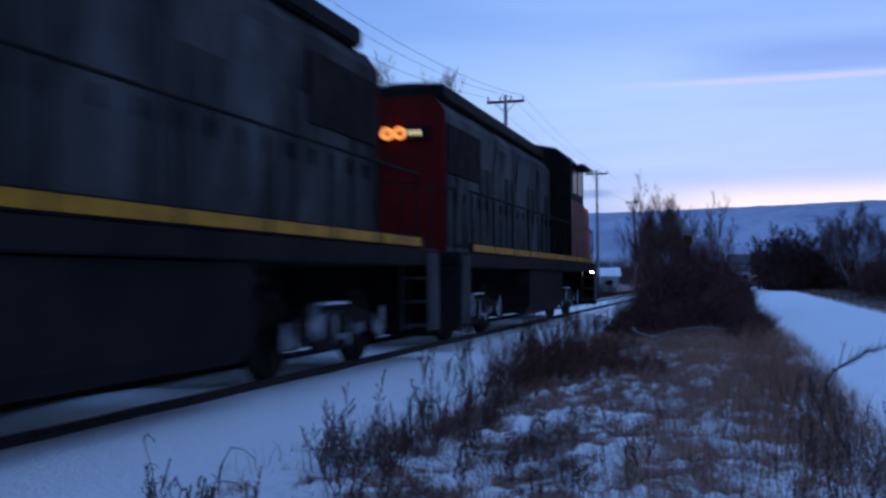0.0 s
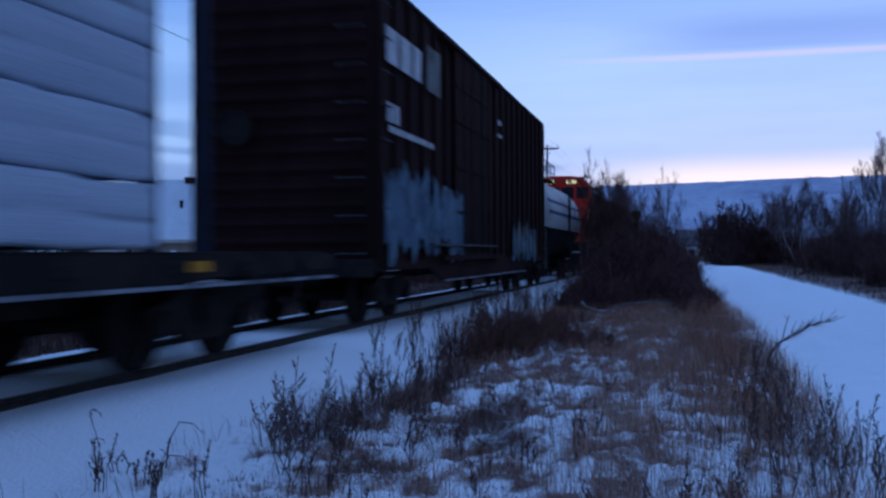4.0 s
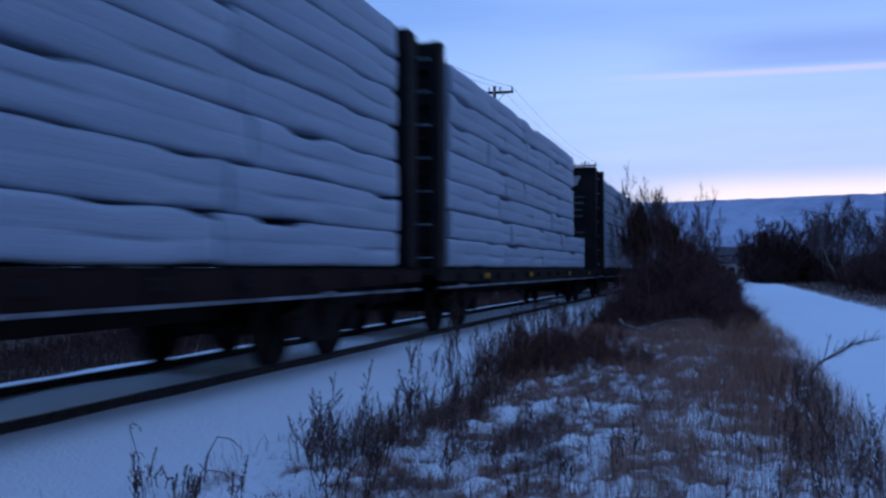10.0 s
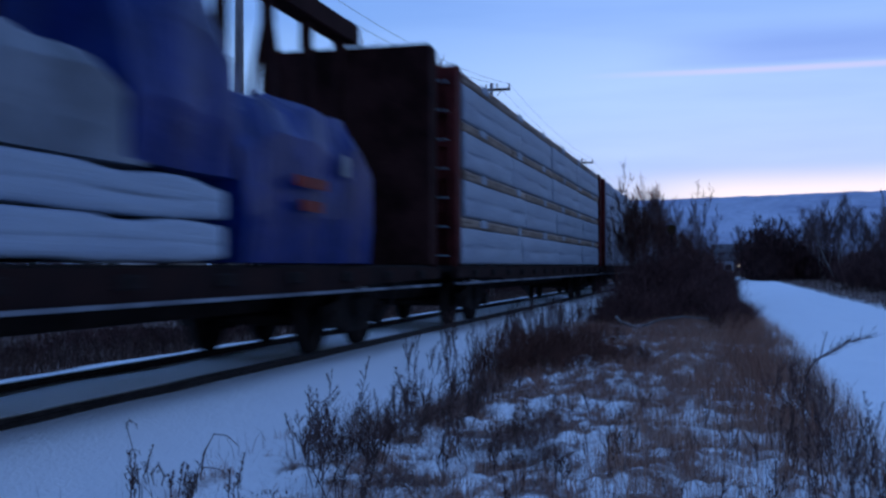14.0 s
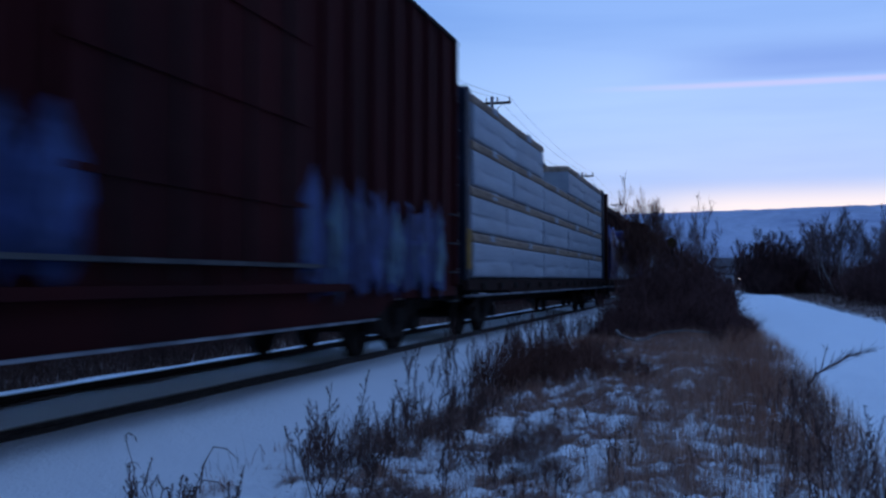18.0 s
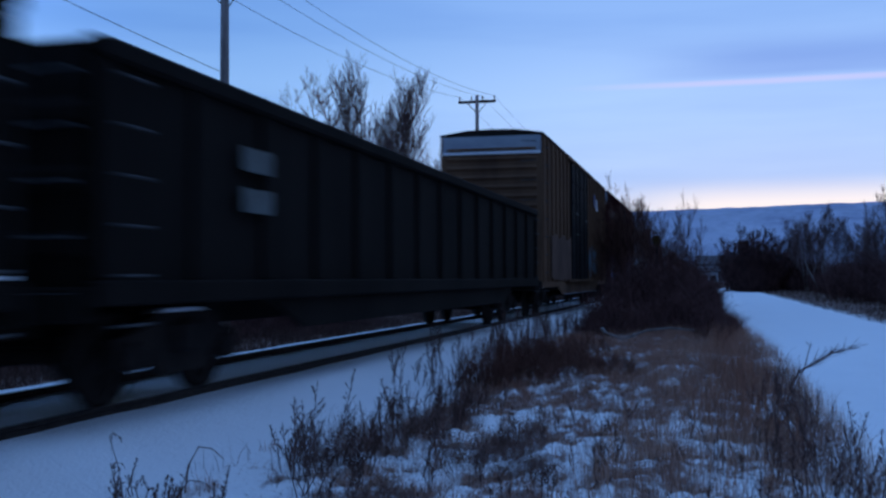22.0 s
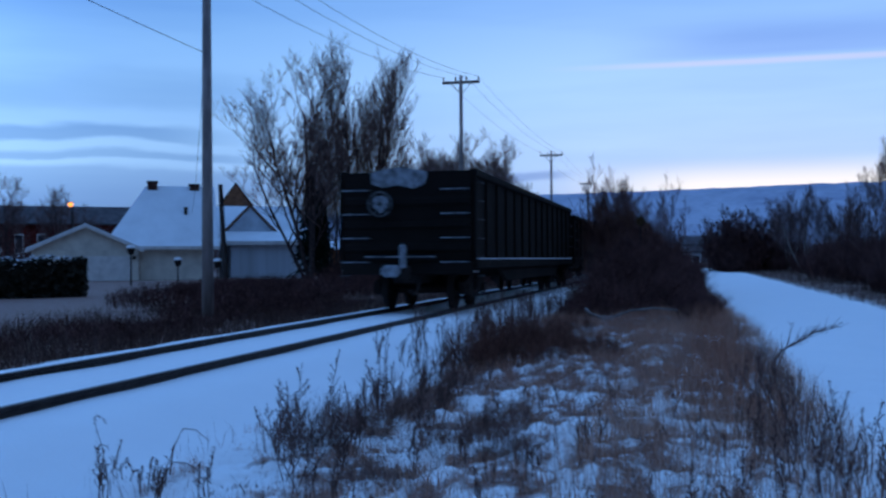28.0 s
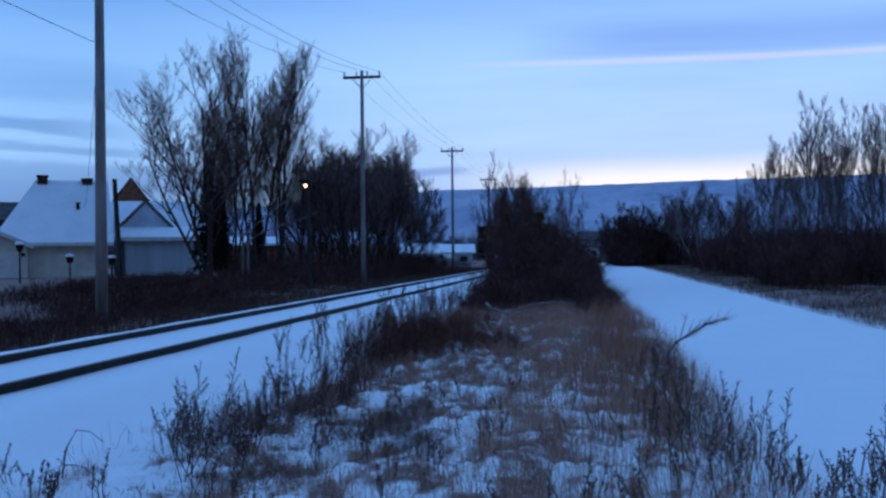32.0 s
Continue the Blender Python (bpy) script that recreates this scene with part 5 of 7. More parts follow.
c, h, W, H = boxcar(-225.4, -244.2, 5.34, M["tan"], M["door_black"], "weathered tan boxcar with dark double doors", door=(-3.2, 1.7), endmat=M["wrap_grey"])
decal(c, "grey_patch", -8.0, -3.4, 1.0, 2.5, W + 0.07, M["tan_low"], "grey painted-out patch", 5, 0.12)
graffiti(c, W + 0.075, 2.0, 5.2, 1.05, 2.4, [M["tan_low"], M["spray_teal"], M["spray_teal"], M["tan_low"]], 10, "faded blue graffiti")
decal(c, "emblem", 4.0, 4.8, 4.0, 4.55, W + 0.072, M["spray_blue"], "small blue painted mark", 2, 0.1)
decal(c, "emblem", 4.9, 5.6, 3.9, 4.4, W + 0.072, M["white_paint"], "small white painted mark", 3, 0.1)
bars(c, W + 0.16, -2.7, -2.1, 3.3, 0.06, 3, M["spray_grey"], seed=15)
bars(c, W + 0.16, -2.6, -1.8, 2.6, 0.06, 4, M["spray_grey"], seed=16)
bars(c, W + 0.16, 0.2, 0.9, 3.2, 0.06, 3, M["spray_grey"], seed=17)
c, h, W = gondola(-245.4, -266.1, 2.92, "plain black gondola car with two pale squares", M["gondola"], sill=False)
for z0, z1 in ((1.75, 2.0), (2.15, 2.4)):
    decal(c, "pale_square", -8.0, -7.3, z0, z1, W + 0.10, M["spray_grey"], "small pale painted square", 3, 0.1, 4)
c, h, W = gondola(-267.0, -284.5, 3.03, "black gondola car with snow on its ledge", M["gondola"])
for a, b, z0, z1 in ((-8.5, -7.9, 1.95, 2.75), (-7.5, -7.0, 1.85, 2.7), (-6.6, -6.3, 2.1, 2.6)):
    decal(c, "faded_panel", a, b, z0, z1, W + 0.10, M["spray_grey"], "faded pale panel", 3, 0.1, 4)
bars(c, W + 0.102, 6.7, 7.7, 2.3, 0.3, 2, M["letter_dim"], name="lettering", seed=21)
for q in range(4):
    bars(c, W + 0.102, 6.6, 7.7, 1.95 - q * 0.2, 0.07, 4, M["spray_grey"], seed=22 + q)
c, h, W = gondola(-286.0, -306.5, 2.82, "black gondola car with grey-green graffiti", M["gondola"], sill=False)
for y in (-5.9, 0.5, 7.4):
    part("reflector", boxes((W + 0.09, W + 0.096, y, y + 0.55, 0.92, 1.01)), M["reflector_dim"], c)
graffiti(c, W + 0.10, -5.4, 4.3, 1.15, 2.3, [M["spray_green"], M["gondola"], M["spray_green"], M["spray_green"]], 11, "dim grey-green graffiti")
graffiti(c, W + 0.118, 0.9, 4.4, 1.1, 2.35, [M["spray_green"], M["spray_grey"], M["spray_green"], M["letter_dim"]], 12, "small pale graffiti")
c, h, W = gondola(-307.6, -326.0, 3.0, "black gondola car at the end of the train", M["gondola"], rungs=M["dirty_snow"])
bm = bmesh.new()
tube(bm, [(-0.55 + 0.26 * math.cos(radians(a)), -h - 0.2, 2.3 + 0.26 * math.sin(radians(a))) for a in range(0, 361, 20)], 0.026, sides=6)
wheel = part("brake_wheel", bm, M["rung_grey"], c, "snow-crusted brake wheel")
for a in range(0, 360, 60):
    bm = bmesh.new()
    tube(bm, [(-0.55, -h - 0.17, 2.3), (-0.55 + 0.25 * math.cos(radians(a)), -h - 0.2, 2.3 + 0.25 * math.sin(radians(a)))], 0.02, sides=5)
    part("spoke", bm, M["rung_grey"], wheel)
bm = bmesh.new()
tube(bm, [(-0.55, -h - 0.02, 2.3), (-0.55, -h - 0.22, 2.3)], 0.06, sides=8)
part("hub", bm, M["rung_grey"], wheel)
bm = bmesh.new()
crust = random.Random(5)
ring = [(-0.55 + math.cos(radians(a)) * crust.uniform(0.12, 0.22), 2.3 + math.sin(radians(a)) * crust.uniform(0.12, 0.22)) for a in range(0, 360, 30)]
prism(bm, ring, "y", -h - 0.20, -h - 0.18)
part("wheel_snow", bm, M["dirty_snow"], wheel, "snow caught between the spokes")
bm = bmesh.new()
prism(bm, [(-0.8, 2.98), (-0.78, 2.74), (-0.55, 2.66), (-0.2, 2.71), (0.15, 2.63), (0.4, 2.72), (0.48, 2.98), (0.2, 3.05), (-0.1, 3.1), (-0.5, 3.06)], "y", -h - 0.045, -h + 0.03)
part("end_snow", bm, M["dirty_snow"], c, "snow caked on the upper end wall")
part("step_bar", boxes((-0.9, 0.7, -h - 0.26, -h - 0.14, 1.12, 1.15), bevel=0.008), M["steel_dark"], c)
part("step_snow", boxes((-0.88, 0.68, -h - 0.25, -h - 0.15, 1.15, 1.18), bevel=0.01), M["dirty_snow"], c, "line of snow on the crossover step")
part("device_mast", boxes((0.02, 0.15, -h - 0.72, -h - 0.60, 0.92, 1.42), bevel=0.03), M["dirty_snow"], c, "pale upright end-of-train device")
part("coupler_snow", boxes((-0.40, 0.02, -h - 0.74, -h - 0.45, 0.74, 0.99), bevel=0.08), M["dirty_snow"], c, "snow heaped on the coupler")


# ---- far hills ----
def build_hills():
    verts, faces = [], []
    n = 160
    for i in range(n + 1):
        a = radians(38 - 100 * i / n)
        d = 3000
        x, y = -math.sin(a) * d, math.cos(a) * d
        deg = math.degrees(a)
        top = 3.75 - 0.012 * deg + 0.35 * noise.noise((deg * 0.08, 2.0, 0)) + 0.06 * noise.noise((deg * 1.1, 5.0, 0))
        if deg > 8:
            top -= (deg - 8) * 0.09
        hgt = d * math.tan(radians(max(0.8, top)))
        verts += [(x * 0.8, y * 0.8, -5), (x, y, hgt), (x * 1.15, y * 1.15, -5)]
    for i in range(n):
        a, b = i * 3, i * 3 + 3
        faces += [(a, b, b + 1, a + 1), (a + 1, b + 1, b + 2, a + 2)]
    tagged(raw("backdrop_hills", verts, faces, M["ridge"]), "long snowy ridge on the horizon, blue haze put into its colour", "hills", kind="structure")


build_hills()


# ---- poles ----
def utility_pole(x, y, h, r, arm=True, mat="pole", lean=0.0):
    p = thing("utility_pole", "grey weathered wooden utility pole" + (" with a crossarm" if arm else ""), "utility pole", pose(x, y, -0.75, 0, lean, 0), group="poles beside the track")
    bm = bmesh.new()
    tube(bm, [(0, 0, 0), (0, 0, h * 0.5), (0, 0, h)], r, r * 0.66, 12)
    part("shaft", bm, M[mat], p, smooth=True)
    if arm:
        part("crossarm", boxes((-1.05, 1.05, -0.06, 0.06, h - 0.42, h - 0.28), bevel=0.01), M["pole_dark"], p)
        bm = bmesh.new()
        for s in (-1, 1):
            tube(bm, [(s * 0.55, 0.07, h - 0.38), (0, 0.09, h - 1.0)], 0.018, sides=4)
        part("arm_brace", bm, M["steel_dark"], p)
        for xx in (-0.98, -0.3, 0.3, 0.98):
            bm = bmesh.new()
            lathe(bm, [(h - 0.28, 0.02), (h - 0.2, 0.05), (h - 0.12, 0.035), (h - 0.06, 0.05), (h - 0.03, 0.02)], "z", 8)
            for v in bm.verts:
                v.co.x += xx
            part("insulator", bm, M["concrete"], p)
    return p


POLES = [(-12.0, 24.2, 9.9), (-12.0, 54.9, 11.95), (-12.0, 93.5, 11.7), (-12.2, 132.0, 11.8)]
for x, y, hh in POLES:
    utility_pole(x, y, hh, 0.155 if y < 30 else 0.14)


# ---- plants ----
def grow(seed, height, trunk_r, spread=0.55, levels=4, first=0.25, kids=(7, 6, 5, 4), up=0.35, twist=0.22, reach=1.0, lean=(0.0, 0.0)):
    """The limbs of a bare tree as lists of (points, r0, r1, level)."""
    rnd = random.Random(seed)
    out = []

    def limb(p, d, length, r, level):
        n = 5 if level < 2 else 3 if level + 1 < levels else 2
        pts, q, dd = [p.copy()], p.copy(), d.copy()
        for i in range(n):
            dd = (dd + Vector((rnd.gauss(0, twist), rnd.gauss(0, twist), rnd.gauss(0, twist * 0.6))) * (0.4 if level == 0 else 0.8) + Vector((0, 0, up * 0.25 * (level > 0)))).normalized()
            q = q + dd * (length / n)
            pts.append(q.copy())
        out.append((pts, r, r * (0.35 if level else 0.28), level))
        if level + 1 >= levels:
            return
        k = kids[level]
        for j in range(k):
            f = first + (1 - first) * (j + rnd.random() * 0.8) / k if level == 0 else 0.25 + 0.75 * (j + rnd.random()) / k
            f = min(f, 0.98)
            i = min(int(f * n), n - 1)
            o = pts[i].lerp(pts[i + 1], f * n - i)
            a = rnd.uniform(0, 2 * math.pi)
            side = Vector((math.cos(a), math.sin(a), 0))
            along = (pts[i + 1] - pts[i]).normalized()
            nd = (along * (1 - spread) + side * spread + Vector((0, 0, up * 0.5))).normalized()
            ll = length * ((0.60 - 0.28 * f) * reach if level == 0 else 0.62 - 0.2 * f) * rnd.uniform(0.75, 1.2)
            limb(o, nd, ll, r * (1 - 0.65 * f) * 0.55, level + 1)

    limb(Vector((0, 0, -0.15)), Vector((lean[0] + rnd.gauss(0, 0.03), lean[1] + rnd.gauss(0, 0.03), 1)).normalized(), height, trunk_r, 0)
    return out


def limbs_mesh(limbs, lo, hi, sides, rmin):
    verts, faces = [], []
    for pts, r0, r1, level in limbs:
        if not lo <= level <= hi:
            continue
        start = len(verts)
        m = len(pts)
        for i, p in enumerate(pts):
            d = (pts[min(i + 1, m - 1)] - pts[max(i - 1, 0)]).normalized()
            u = d.cross(Vector((0.3, 0.2, 1)) if abs(d.z) < 0.9 else Vector((1, 0.1, 0))).normalized()
            v = d.cross(u)
            r = max(rmin, r0 + (r1 - r0) * i / (m - 1))
            for k in range(sides):
                a = 2 * math.pi * k / sides
                verts.append(p + u * (math.cos(a) * r) + v * (math.sin(a) * r))
        for i in range(m - 1):
            for k in range(sides):
                a, b = start + i * sides + k, start + i * sides + (k + 1) % sides
                faces.append((a, b, b + sides, a + sides))
    return verts, faces


def bare_tree(name, label, seed, height, r, bark="bark", twig="twig", rmin=0.012, at=None, group="", wood=1, **kw):
    t = thing(name, label, "tree", at, group)
    limbs = grow(seed, height, r, **kw)
    top = max(l[3] for l in limbs)
    v, f = limbs_mesh(limbs, 0, wood, 6, rmin)
    raw("trunk", v, f, M[bark], t)
    v, f = limbs_mesh(limbs, wood + 1, top, 3, rmin)
    raw("crown", v, f, M[twig], t, "bare branching twigs")
    return t


def clump_tree(name, label, seed, height, stems, bark="bark", twig="twig", rmin=0.010, group="", wood=1, category="tree", **kw):
    """Several leaning stems (lean x, lean y, share of the height, radius) from one root, brought to the height together."""
    t = thing(name, label, category, None, group)
    limbs = []
    for i, (dx, dy, share, r) in enumerate(stems):
        limbs += [([p + Vector((dx * 0.4, dy * 0.4, 0)) for p in pts], a, b, level) for pts, a, b, level in grow(seed + i, height * share * 0.85, r, lean=(dx, dy), **kw)]
    k = height / max(p.z for pts, *_ in limbs for p in pts)
    limbs = [([p * k for p in pts], a, b, level) for pts, a, b, level in limbs]
    top = max(l[3] for l in limbs)
    v, f = limbs_mesh(limbs, 0, wood, 6, rmin)
    raw("trunk", v, f, M[bark], t)
    v, f = limbs_mesh(limbs, wood + 1, top, 3, rmin)
    raw("crown", v, f, M[twig], t, "bare branching twigs")
    return t


def conifer_tree(seed, height, width):
    """A dark spruce: whorls of drooping boughs set with short needle sprays."""
    t = thing("conifer", "dark dense evergreen standing among the bare trees", "tree", None, "evergreens by the house")
    rnd = random.Random(seed)
    part("trunk", tube(bmesh.new(), [(0, 0, 0), (0, 0, height)], 0.13, 0.02, 8), M["bark"], t)
    verts, faces = [], []
    for _ in range(330):
        f = rnd.random() ** 0.8
        z, reach, a = height * (0.10 + 0.88 * f), width * (1.02 - f) * rnd.uniform(0.55, 1.1), rnd.uniform(0, 2 * math.pi)
        for k in range(26):
            g = rnd.uniform(0.1, 1.0)
            o = Vector((math.cos(a) * reach * g, math.sin(a) * reach * g, z - 0.35 * reach * g * g + 0.1 * g))
            d = Vector((rnd.gauss(0, 0.14), rnd.gauss(0, 0.14), rnd.gauss(-0.06, 0.10)))
            e = Vector((rnd.gauss(0, 0.05), rnd.gauss(0, 0.05), rnd.gauss(0, 0.05)))
            i = len(verts)
            verts += [o - e, o + e, o + d]
            faces.append((i, i + 1, i + 2))
    raw("foliage", verts, faces, M["conifer"], t, "dark green needles")
    return t


def polar(az, d, z=0.0):
    return (-math.sin(radians(az)) * d, math.cos(radians(az)) * d, z)


def plant(src, az, d, yaw, size, z=-0.5):
    x, y, _ = polar(az, d)
    return copy_thing(src, pose(x, y, z, 0, 0, yaw) @ Matrix.Scale(size, 4))


def put(src, az, d, yaw, size, z=-0.5):
    x, y, _ = polar(az, d)
    src.matrix_basis = pose(x, y, z, 0, 0, yaw) @ Matrix.Scale(size, 4)


BEHIND = "bare trees behind the track"
maple = clump_tree("bare_tree", "spreading many-stemmed bare tree beside the railway", 11, 14.6, [(-0.03, 0.0, 1.0, 0.19), (-0.22, 0.05, 0.95, 0.15), (0.12, -0.1, 0.72, 0.11), (-0.40, -0.05, 0.80, 0.13)],
                   levels=5, kids=(10, 6, 5, 4), spread=0.50, up=0.32, first=0.28, twist=0.17, rmin=0.0085, group=BEHIND)
poplar = clump_tree("bare_tree", "tall narrow bare poplar with upright limbs", 12, 15.6, [(0.0, 0.0, 1.0, 0.13), (-0.13, 0.05, 0.95, 0.11), (0.16, 0.0, 0.96, 0.11), (-0.28, 0.1, 0.8, 0.09)],
                    levels=5, kids=(9, 6, 5, 4), spread=0.40, up=0.50, first=0.34, twist=0.12, reach=0.80, rmin=0.008, group=BEHIND)
small = clump_tree("bare_tree", "round-crowned bare tree with fine twigs", 33, 9.6, [(0.0, 0.0, 1.0, 0.11), (-0.25, 0.1, 0.92, 0.09), (0.25, -0.05, 0.93, 0.09), (0.05, 0.3, 0.85, 0.08)],
                   levels=5, kids=(9, 6, 6, 4), spread=0.46, up=0.42, first=0.22, twist=0.16, rmin=0.008, group=BEHIND)
LANE = "bare trees by the lane"
birch = bare_tree("birch_tree", "young bare birch with a pale trunk", 14, 7.8, 0.058, "bark_pale", "twig", rmin=0.0058, levels=5, kids=(17, 7, 5, 3), spread=0.40, up=0.58, first=0.20, reach=0.62, twist=0.12, wood=0, group=LANE)
fork = clump_tree("birch_tree", "forked birch with pale trunks and a wide crown", 52, 8.4, [(0.0, 0.0, 1.0, 0.10), (-0.32, 0.0, 0.95, 0.09), (0.18, 0.1, 0.88, 0.07)], "bark_pale", "twig", rmin=0.010,
                  levels=5, kids=(9, 6, 5, 3), spread=0.46, up=0.40, first=0.30, twist=0.14, wood=0, group=LANE)
bush = clump_tree("bare_shrub", "tall dense dark shrub beside the lane", 61, 6.6, [(0.0, 0.0, 1.0, 0.07), (-0.3, 0.1, 0.9, 0.06), (0.3, 0.0, 0.92, 0.06), (0.1, -0.3, 0.8, 0.06), (-0.5, -0.1, 0.7, 0.05), (0.55, 0.1, 0.72, 0.05)], "thicket", "thicket", rmin=0.010,
                  levels=5, kids=(7, 5, 4, 4), spread=0.45, up=0.40, first=0.05, twist=0.16, group=LANE, category="shrub")
sapling = bare_tree("sapling", "slim bare sapling standing in the thicket", 15, 4.8, 0.020, "shrub", "shrub", rmin=0.0032, levels=5, kids=(15, 5, 4, 3), spread=0.40, up=0.55, first=0.15, reach=0.6, twist=0.12, wood=0, group="saplings in the thicket")
willow = clump_tree("sapling", "round-headed bare sapling standing in the thicket", 71, 5.0, [(0.0, 0.0, 1.0, 0.022), (-0.16, 0.0, 0.95, 0.02), (0.18, 0.05, 0.93, 0.02), (0.3, 0.0, 0.85, 0.018)], "shrub", "shrub", rmin=0.0034,
                    levels=5, kids=(9, 6, 4, 3), spread=0.36, up=0.5, first=0.35, twist=0.12, wood=0, group="saplings in the thicket")
put(maple, 20.7, 62, 0, 1.0)
put(poplar, 18.2, 64, 20, 1.0)
put(small, 13.9, 75, 0, 1.12)
put(birch, -11.9, 55, 0, 0.97)
put(fork, -6.1, 98, 10, 1.0)
put(bush, -1.9, 108, 0, 1.08)
put(sapling, 5.45, 43, 0, 1.0)
put(willow, 3.85, 43, 10, 0.98)
for az, d, yaw, k, src in ((16.9, 66, 110, 0.97, poplar), (19.4, 72, 240, 0.80, poplar), (19.9, 74, 80, 0.70, maple),
                           (12.9, 80, 60, 1.10, small), (11.5, 84, 140, 1.14, small), (10.6, 90, 300, 1.04, small), (9.6, 96, 20, 0.86, small), (14.5, 84, 190, 1.05, small), (15.1, 72, 250, 0.86, small), (13.3, 70, 40, 0.84, small), (11.0, 78, 170, 0.88, small), (15.8, 80, 100, 0.9, small), (12.2, 92, 330, 1.05, small),
                           (8.9, 100, 15, 0.66, small),
                           (36.5, 105, 30, 0.72, maple), (34.2, 112, 100, 0.62, poplar), (38.6, 98, 200, 0.6, poplar), (33.0, 118, 260, 0.56, maple), (40.5, 96, 20, 0.75, maple)):
    plant(src, az, d, yaw, k)
spruce = conifer_tree(81, 8.2, 1.5)
put(spruce, 20.75, 67, 0, 1.0)
for az, d, yaw, k in ((20.2, 70, 50, 0.84), (18.1, 74, 130, 0.66)):
    plant(spruce, az, d, yaw, k)
for az, d, yaw, k in ((-9.0, 60, 10, 0.80), (-10.0, 54, 90, 0.96), (-10.7, 58, 170, 1.0), (-12.5, 57, 230, 1.15), (-13.3, 52, 300, 1.02), (-13.9, 54, 20, 1.18), (-14.8, 50, 75, 1.05), (-16.0, 52, 145, 1.15), (-17.3, 48, 215, 1.05),
                      (-18.9, 46, 285, 1.05), (-11.3, 49, 40, 0.8), (-20.5, 45, 33, 1.1), (-9.6, 66, 210, 0.95), (-13.0, 60, 110, 1.1), (-15.4, 58, 10, 1.2), (-16.6, 55, 60, 1.2), (-18.1, 50, 130, 1.08), (-8.3, 72, 60, 0.85)):
    plant(birch, az, d, yaw, k * 0.79)
for az, d, yaw, k in ((-5.3, 104, 120, 0.9), (-7.3, 100, 200, 0.85), (-4.5, 112, 260, 0.82), (-8.4, 96, 300, 0.8)):
    plant(fork, az, d, yaw, k)
for az, d, yaw, k in ((-2.7, 110, 70, 0.98), (-3.5, 106, 150, 0.92), (-4.2, 110, 220, 0.84), (-2.3, 114, 300, 1.0), (-3.1, 116, 20, 0.95), (-1.3, 112, 100, 0.8), (-4.9, 108, 10, 0.66), (-5.8, 106, 80, 0.55)):
    plant(bush, az, d, yaw, k)
for az, d, yaw, k in ((5.0, 45, 60, 0.95), (3.1, 46, 240, 0.85), (2.6, 45, 300, 0.7), (1.7, 43, 20, 0.86), (1.2, 42, 75, 0.82), (0.5, 45, 10, 0.7), (2.2, 47, 130, 0.7), (4.6, 47, 310, 0.8), (0.9, 39, 160, 0.6)):
    plant(sapling, az, d, yaw, k)
for az, d, yaw, k in ((4.6, 44, 90, 0.85), (3.4, 45, 200, 0.82), (2.0, 46, 40, 0.62), (1.3, 44, 150, 0.7)):
    plant(willow, az, d, yaw, k)
for az, d, yaw, k in ((3.6, 43.1, 60, 1.06),):
    plant(willow, az, d, yaw, k)


def thicket(name, label, seed, n, place, hlo, hhi, mat, lean=0.3, r=0.010, forks=5, parent=None):
    """A tangle of thin stems: place(rnd) gives a foot (x, y) and a height factor."""
    rnd = random.Random(seed)
    verts, faces = [], []

    def stem(p, q, r0):
        d = q - p
        u = Vector((d.z, 0, -d.x))
        u = u.normalized() if u.length > 1e-6 else Vector((1, 0, 0))
        v = d.normalized().cross(u)
        s = len(verts)
        for k in range(3):
            a = 2 * math.pi * k / 3
            verts.append(p + u * (math.cos(a) * r0) + v * (math.sin(a) * r0))
        verts.append(q)
        faces.extend(((s, s + 1, s + 3), (s + 1, s + 2, s + 3), (s + 2, s, s + 3)))

    for _ in range(n):
        x, y, k = place(rnd)
        h = rnd.uniform(hlo, hhi) * k
        p = Vector((x, y, ground_z(x, y) - 0.03))
        q = p + Vector((rnd.gauss(0, lean) * h, rnd.gauss(0, lean) * h, h))
        stem(p, q, r)
        for j in range(forks):
            f = rnd.uniform(0.25, 0.9)
            o = p.lerp(q, f)
            l = h * (1 - f) * rnd.uniform(0.5, 1.1) + 0.08
            stem(o, o + Vector((rnd.gauss(0, 0.55), rnd.gauss(0, 0.55), rnd.uniform(0.3, 1))) * l, r * 0.6)
    ob = raw(name, verts, faces, mat)
    return tagged(ob, label, "bushes", kind="stuff")


def blob_place(blobs):
    """Feet scattered in ellipses (x, y, rx, ry, height)."""
    def f(rnd):
        x, y, rx, ry, h = rnd.choice(blobs)
        a, r = rnd.uniform(0, 2 * math.pi), math.sqrt(rnd.random())
        return x + rx * r * math.cos(a), y + ry * r * math.sin(a), h * (1 - 0.45 * r * r)
    return f


thicket("thicket", "dense dark brown thicket between track and lane", 21, 4400,
        blob_place([(-2.5, 36, 0.8, 4, 0.9), (-1.6, 37, 1.2, 5, 1.15), (-0.4, 36, 0.8, 5, 0.95), (-2.3, 42, 1.0, 5, 1.25), (-1.0, 43, 1.3, 6, 1.35), (-1.8, 52, 1.6, 7, 1.2), (0.1, 48, 0.7, 8, 0.8), (-1.5, 64, 1.8, 8, 1.1)]),
        0.8, 2.1, M["thicket"], 0.22, 0.009, 8)
thicket("thicket", "low brown brush at the thicket's foot", 22, 2600,
        blob_place([(-2.3, 26, 0.9, 3.0, 0.7), (-1.0, 28, 1.3, 3.5, 0.9), (0.2, 27, 0.7, 5, 0.8), (-2.4, 31, 0.9, 4, 1.2), (-0.6, 32, 1.4, 4, 1.2)]),
        0.4, 1.05, M["thicket"], 0.28, 0.007, 6)
